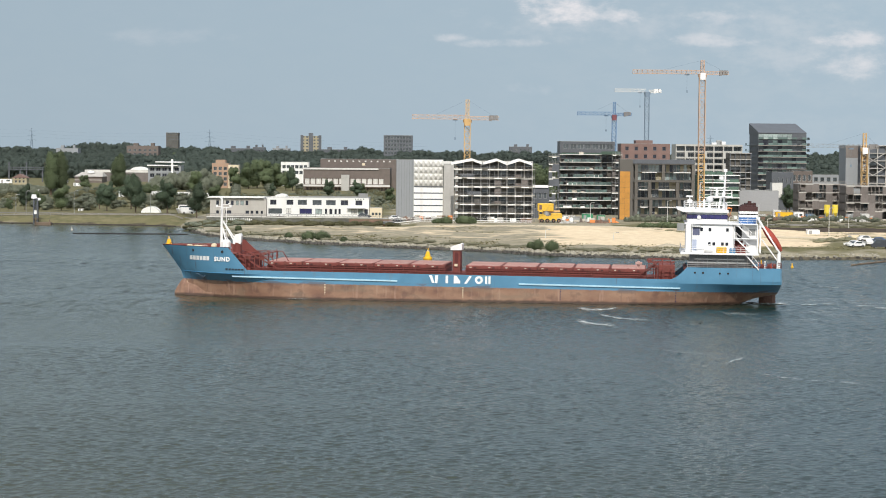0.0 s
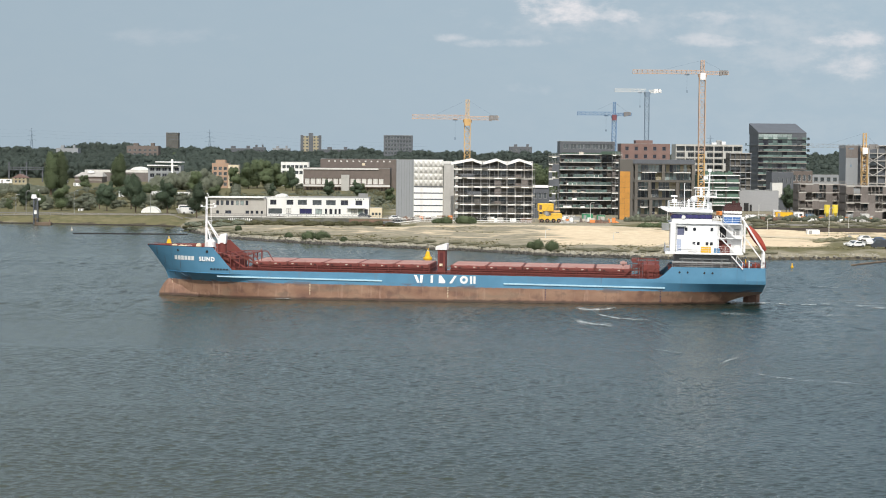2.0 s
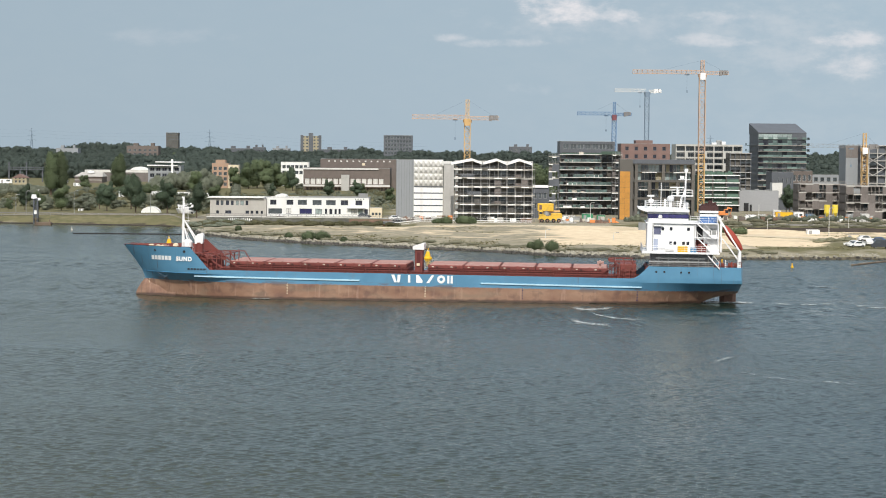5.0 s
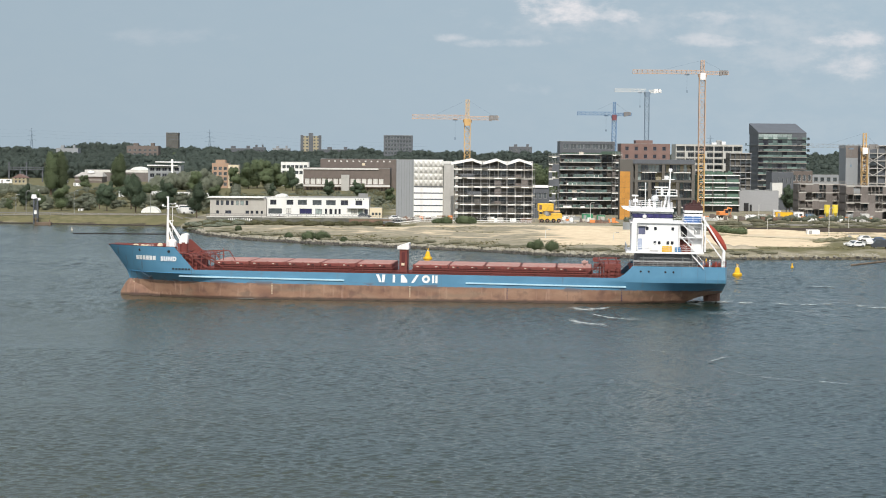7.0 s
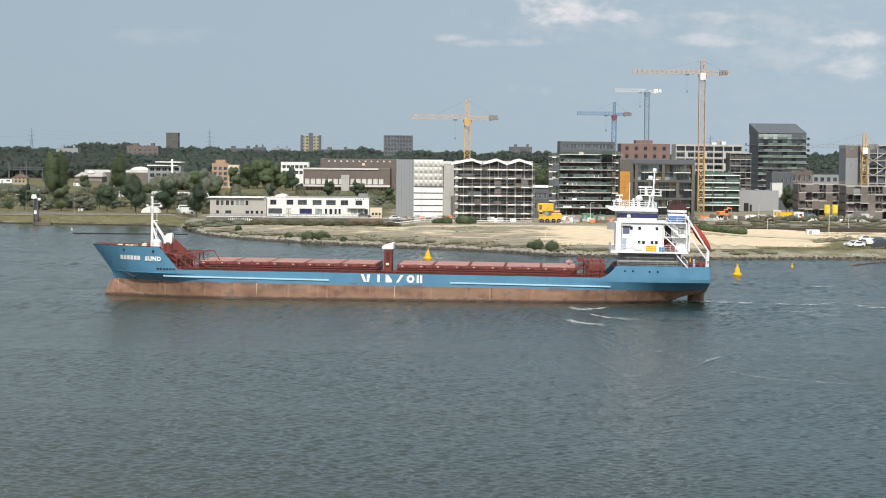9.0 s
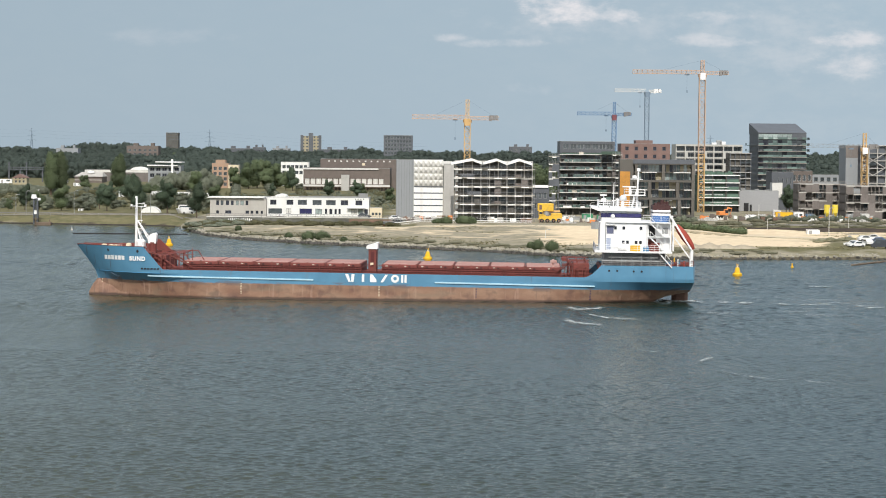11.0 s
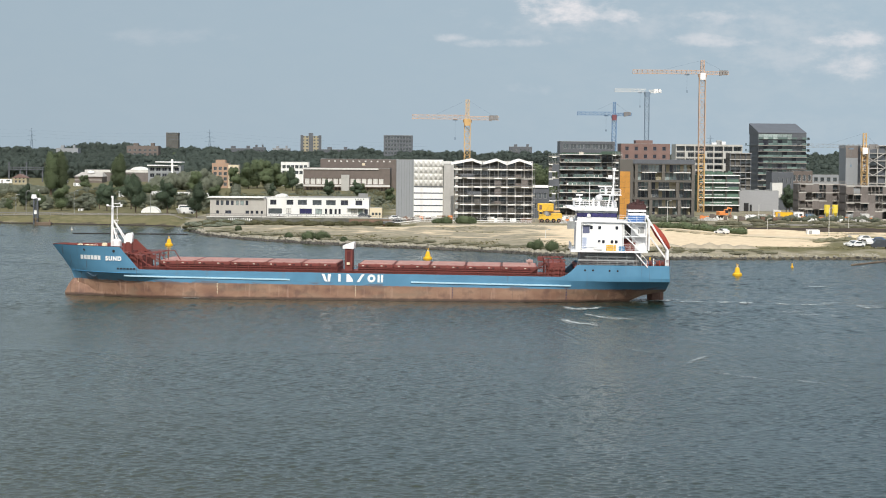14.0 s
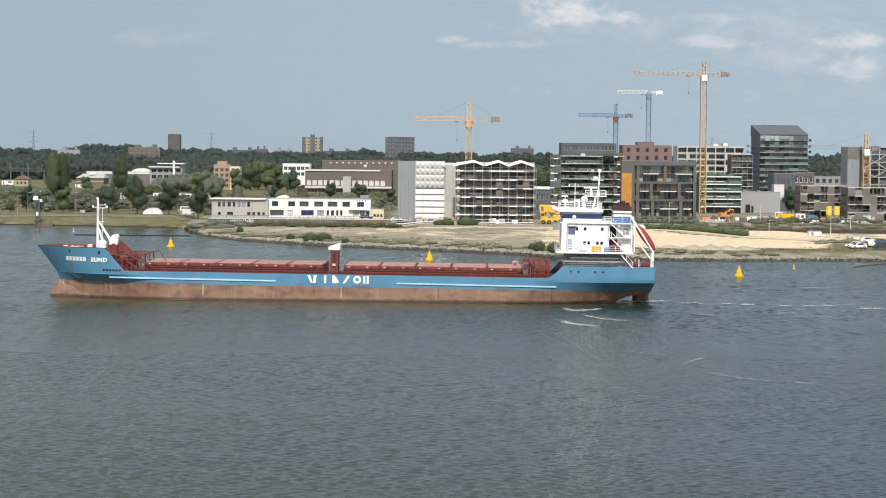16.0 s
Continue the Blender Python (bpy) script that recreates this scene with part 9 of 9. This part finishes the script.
# ---- foam on the water ----
def film_of_foam(name, label, v, f, thick, x0, y0, material):
    """A thin sheet of foam, its thickness given at each vertex; the object stands at its first point."""
    m = bpy.data.meshes.new(name)
    m.from_pydata(v, [], f)
    m.materials.append(material)
    layer = m.color_attributes.new("thickness", "FLOAT_COLOR", "POINT")
    for k, a in enumerate(thick):
        layer.data[k].color = (a, a, a, 1)
    m.update()
    t = new(name, m)
    t.matrix_basis = pose(x0, y0, 0)
    return tagged(t, label, "foam", kind="stuff")


def foam(label, line, width, count, seed, name="foam", grain=0.2):
    """Flecks of foam scattered along a line of points on the water."""
    rng, v, f, thick = random.Random(seed), [], [], []
    x0, y0 = line[0]
    spans = [math.hypot(c - a, d - b) for (a, b), (c, d) in zip(line, line[1:])]
    for _ in range(count):
        k = rng.choices(range(len(spans)), spans)[0]
        g = rng.random()
        (a, b), (c, d) = line[k], line[k + 1]
        px, py = a + (c - a) * g - x0 + rng.gauss(0, width), b + (d - b) * g - y0 + rng.gauss(0, width * 1.6)
        r = grain * 2.2 * rng.uniform(0.3, 1.5)
        i = len(v)
        z = 0.10 + rng.uniform(0, 0.03)
        v.append((px, py, z))
        thick.append(1.0)
        for q in range(8):
            u = q * 0.7854
            v.append((px + r * rng.uniform(0.8, 2.4) * math.cos(u), py + r * rng.uniform(0.8, 2.2) * math.sin(u), z))
            thick.append(0.0)
        f += [(i, i + 1 + q, i + 1 + (q + 1) % 8) for q in range(8)]
    return film_of_foam(name, label, v, f, thick, x0, y0, FOAM)


def wisp(label, line, width, seed, material=None):
    """A film of foam drawn out along a line, uneven in width and thinning to its edges."""
    v, f, thick, rows = [], [], [], []
    x0, y0 = line[0]
    for (a, b), (c, d) in zip(line, line[1:]):
        n = max(6, int(math.hypot(c - a, d - b) / 0.4))
        rows += [(a + (c - a) * k / n, b + (d - b) * k / n) for k in range(n)]
    for k, (x, y) in enumerate(rows):
        along = math.sin(math.pi * (k + 0.5) / len(rows)) ** 0.5
        bend = 0.9 * noise.noise((x * 0.4, seed, 0)) + 0.35 * noise.noise((x * 1.7, seed, 3))
        w = width * (0.35 + abs(noise.noise((x * 0.5, seed, 5))) * 1.7)
        for q in range(7):
            e = (q - 3) / 3
            v.append((x - x0, y - y0 + bend + e * w, 0.105))
            thick.append(along * max(0.0, 1 - abs(e)) ** 1.2)
    f = [(k * 7 + q, k * 7 + q + 1, k * 7 + q + 8, k * 7 + q + 7) for k in range(len(rows) - 1) for q in range(6)]
    return film_of_foam("foam", label, v, f, thick, x0, y0, material or WISP)


WAKE = [wisp("white foam streak left by the bow thruster", [(18.38, 310.85), (20.76, 306.01), (23.71, 303.35)], 5.5, 71, FOAM),
        wisp("curl of white foam beside the hull", [(22.45, 331.17), (22.76, 323.19), (24.49, 317.88), (26.76, 314.92), (29.77, 314.2)], 3.6, 72, FOAM),
        wisp("thin foam line beside the hull", [(19.98, 336.85), (22.16, 333.5), (24.47, 334.97), (26.72, 338.88)], 4.2, 73, FOAM),
        wisp("faint thread of foam on the ripples", [(68.41, 397.06), (70.58, 395.71), (72.93, 396.03)], 3.4, 77),
        wisp("faint thread of foam on the ripples", [(67.72, 343.79), (69.32, 342.74), (73.03, 343.19)], 3.0, 70)]
DRIFT = [wisp("faint thread of foam on the ripples", [(24.28, 267.73), (26.96, 263.45), (30.19, 260.08)], 1.3, 74),
         wisp("faint curl of foam on the ripples", [(30.35, 248.35), (31.8, 253.19), (34.21, 258.3)], 2.0, 75),
         wisp("long faint thread of foam on the ripples", [(32.35, 240.23), (34.34, 235.55), (36.56, 232.23), (40.45, 230.26)], 0.9, 76),
         wisp("white tip of a foam thread", [(40.12, 230.8), (41.67, 229.24), (43.44, 227.71)], 1.1, 78)]
rng = random.Random(66)
# thin pale films imitate the lighter sheen of glassy wake water
for k in range(9):
    x, y = rng.uniform(38, 74), rng.uniform(285, 385)
    l = rng.uniform(4, 11)
    DRIFT.append(wisp("faint pale film painted as sheen on the wake", [(x, y), (x + l * 0.4, y + rng.uniform(-3, 3)), (x + l, y + rng.uniform(-4, 4))], rng.uniform(1.6, 4.5), 140 + k, WAKE_SHEEN))
TRAIL = []
rng = random.Random(80)
for k in range(10):
    x = 35 + k * 4.6 + rng.uniform(-1.6, 1.6)
    y = 357.0 - (x - 35) * 0.28 + rng.uniform(-2.5, 2.0)
    w = rng.uniform(1.0, 3.4)
    TRAIL.append(foam("broken white foam in the ship's wake", [(x, y), (x + w * 0.6, y + rng.uniform(-1, 1)), (x + w, y + rng.uniform(-1.5, 1.5))], 0.32, rng.randint(12, 32), 81 + k, grain=0.17))
bow_foam = foam("small white bow wave along the hull", [(0, 0), (1.2, 0.1), (2.6, 0)], 0.12, 24, 99, "bow_wave", 0.16)
stern_foam = foam("white water round the rudder", [(0, 0), (3.0, 0.4), (6.0, -0.6)], 0.6, 150, 98, "stern_wash", 0.2)


# ---- what moves ----
def motions():
    rows = [(0, 54.66, 351.68, 174.47), (2, 52.19, 352.48, 175.02), (4, 49.69, 353.27, 175.57), (6, 47.18, 354.04, 176.11),
            (8, 44.63, 354.78, 176.65), (10, 42.06, 355.51, 177.19), (12, 39.45, 356.22, 177.72), (14, 36.81, 356.9, 178.25), (16, 34.13, 357.57, 178.77)]
    walk(ship, [(t, pose(x, y, 0, 0, -0.42, rz)) for t, x, y, rz in rows])
    for ob, fwd, port in ((bow_foam, 76.5, 7.65), (stern_foam, -0.8, 0.8)):
        walk(ob, [(t, pose(x, y, 0, 0, 0, rz) @ pose(fwd, port, 0)) for t, x, y, rz in rows])
    # the ripples run slowly across the basin
    walk(water, [(0, pose(0, 0, 0)), (16, pose(-3.0, -5.0, 0))])
    # the wake drifts slowly with the current
    for ob in WAKE:
        x, y = ob.matrix_basis.translation.xy
        walk(ob, [(0, pose(x + 1.15, y - 0.7, 0)), (16, pose(x - 1.45, y + 0.9, 0))])
    for ob in DRIFT:
        x, y = ob.matrix_basis.translation.xy
        walk(ob, [(0, pose(x + 2.5, y - 0.5, 0)), (16, pose(x - 2.5, y + 0.5, 0))])
    # a car comes along the bank road
    path = [(0, 252, 545), (11.0, 111.5, 557.5), (12.0, 98.8, 561.7), (12.5, 93, 564.2), (13.0, 87, 568), (13.5, 81, 573), (14.0, 75.3, 579.5), (14.5, 69.8, 586.4), (15.0, 64.8, 593.4), (15.5, 59.6, 600.6), (16.0, 54.8, 607.5)]
    out = []
    for k, (t, x, y) in enumerate(path):
        a, b = path[max(0, k - 1)], path[min(len(path) - 1, k + 1)]
        out.append((t, pose(x, y, height(x, y) + 0.1, 0, 0, math.degrees(math.atan2(b[2] - a[2], b[1] - a[1])))))
    walk(moving_car, out)


motions()
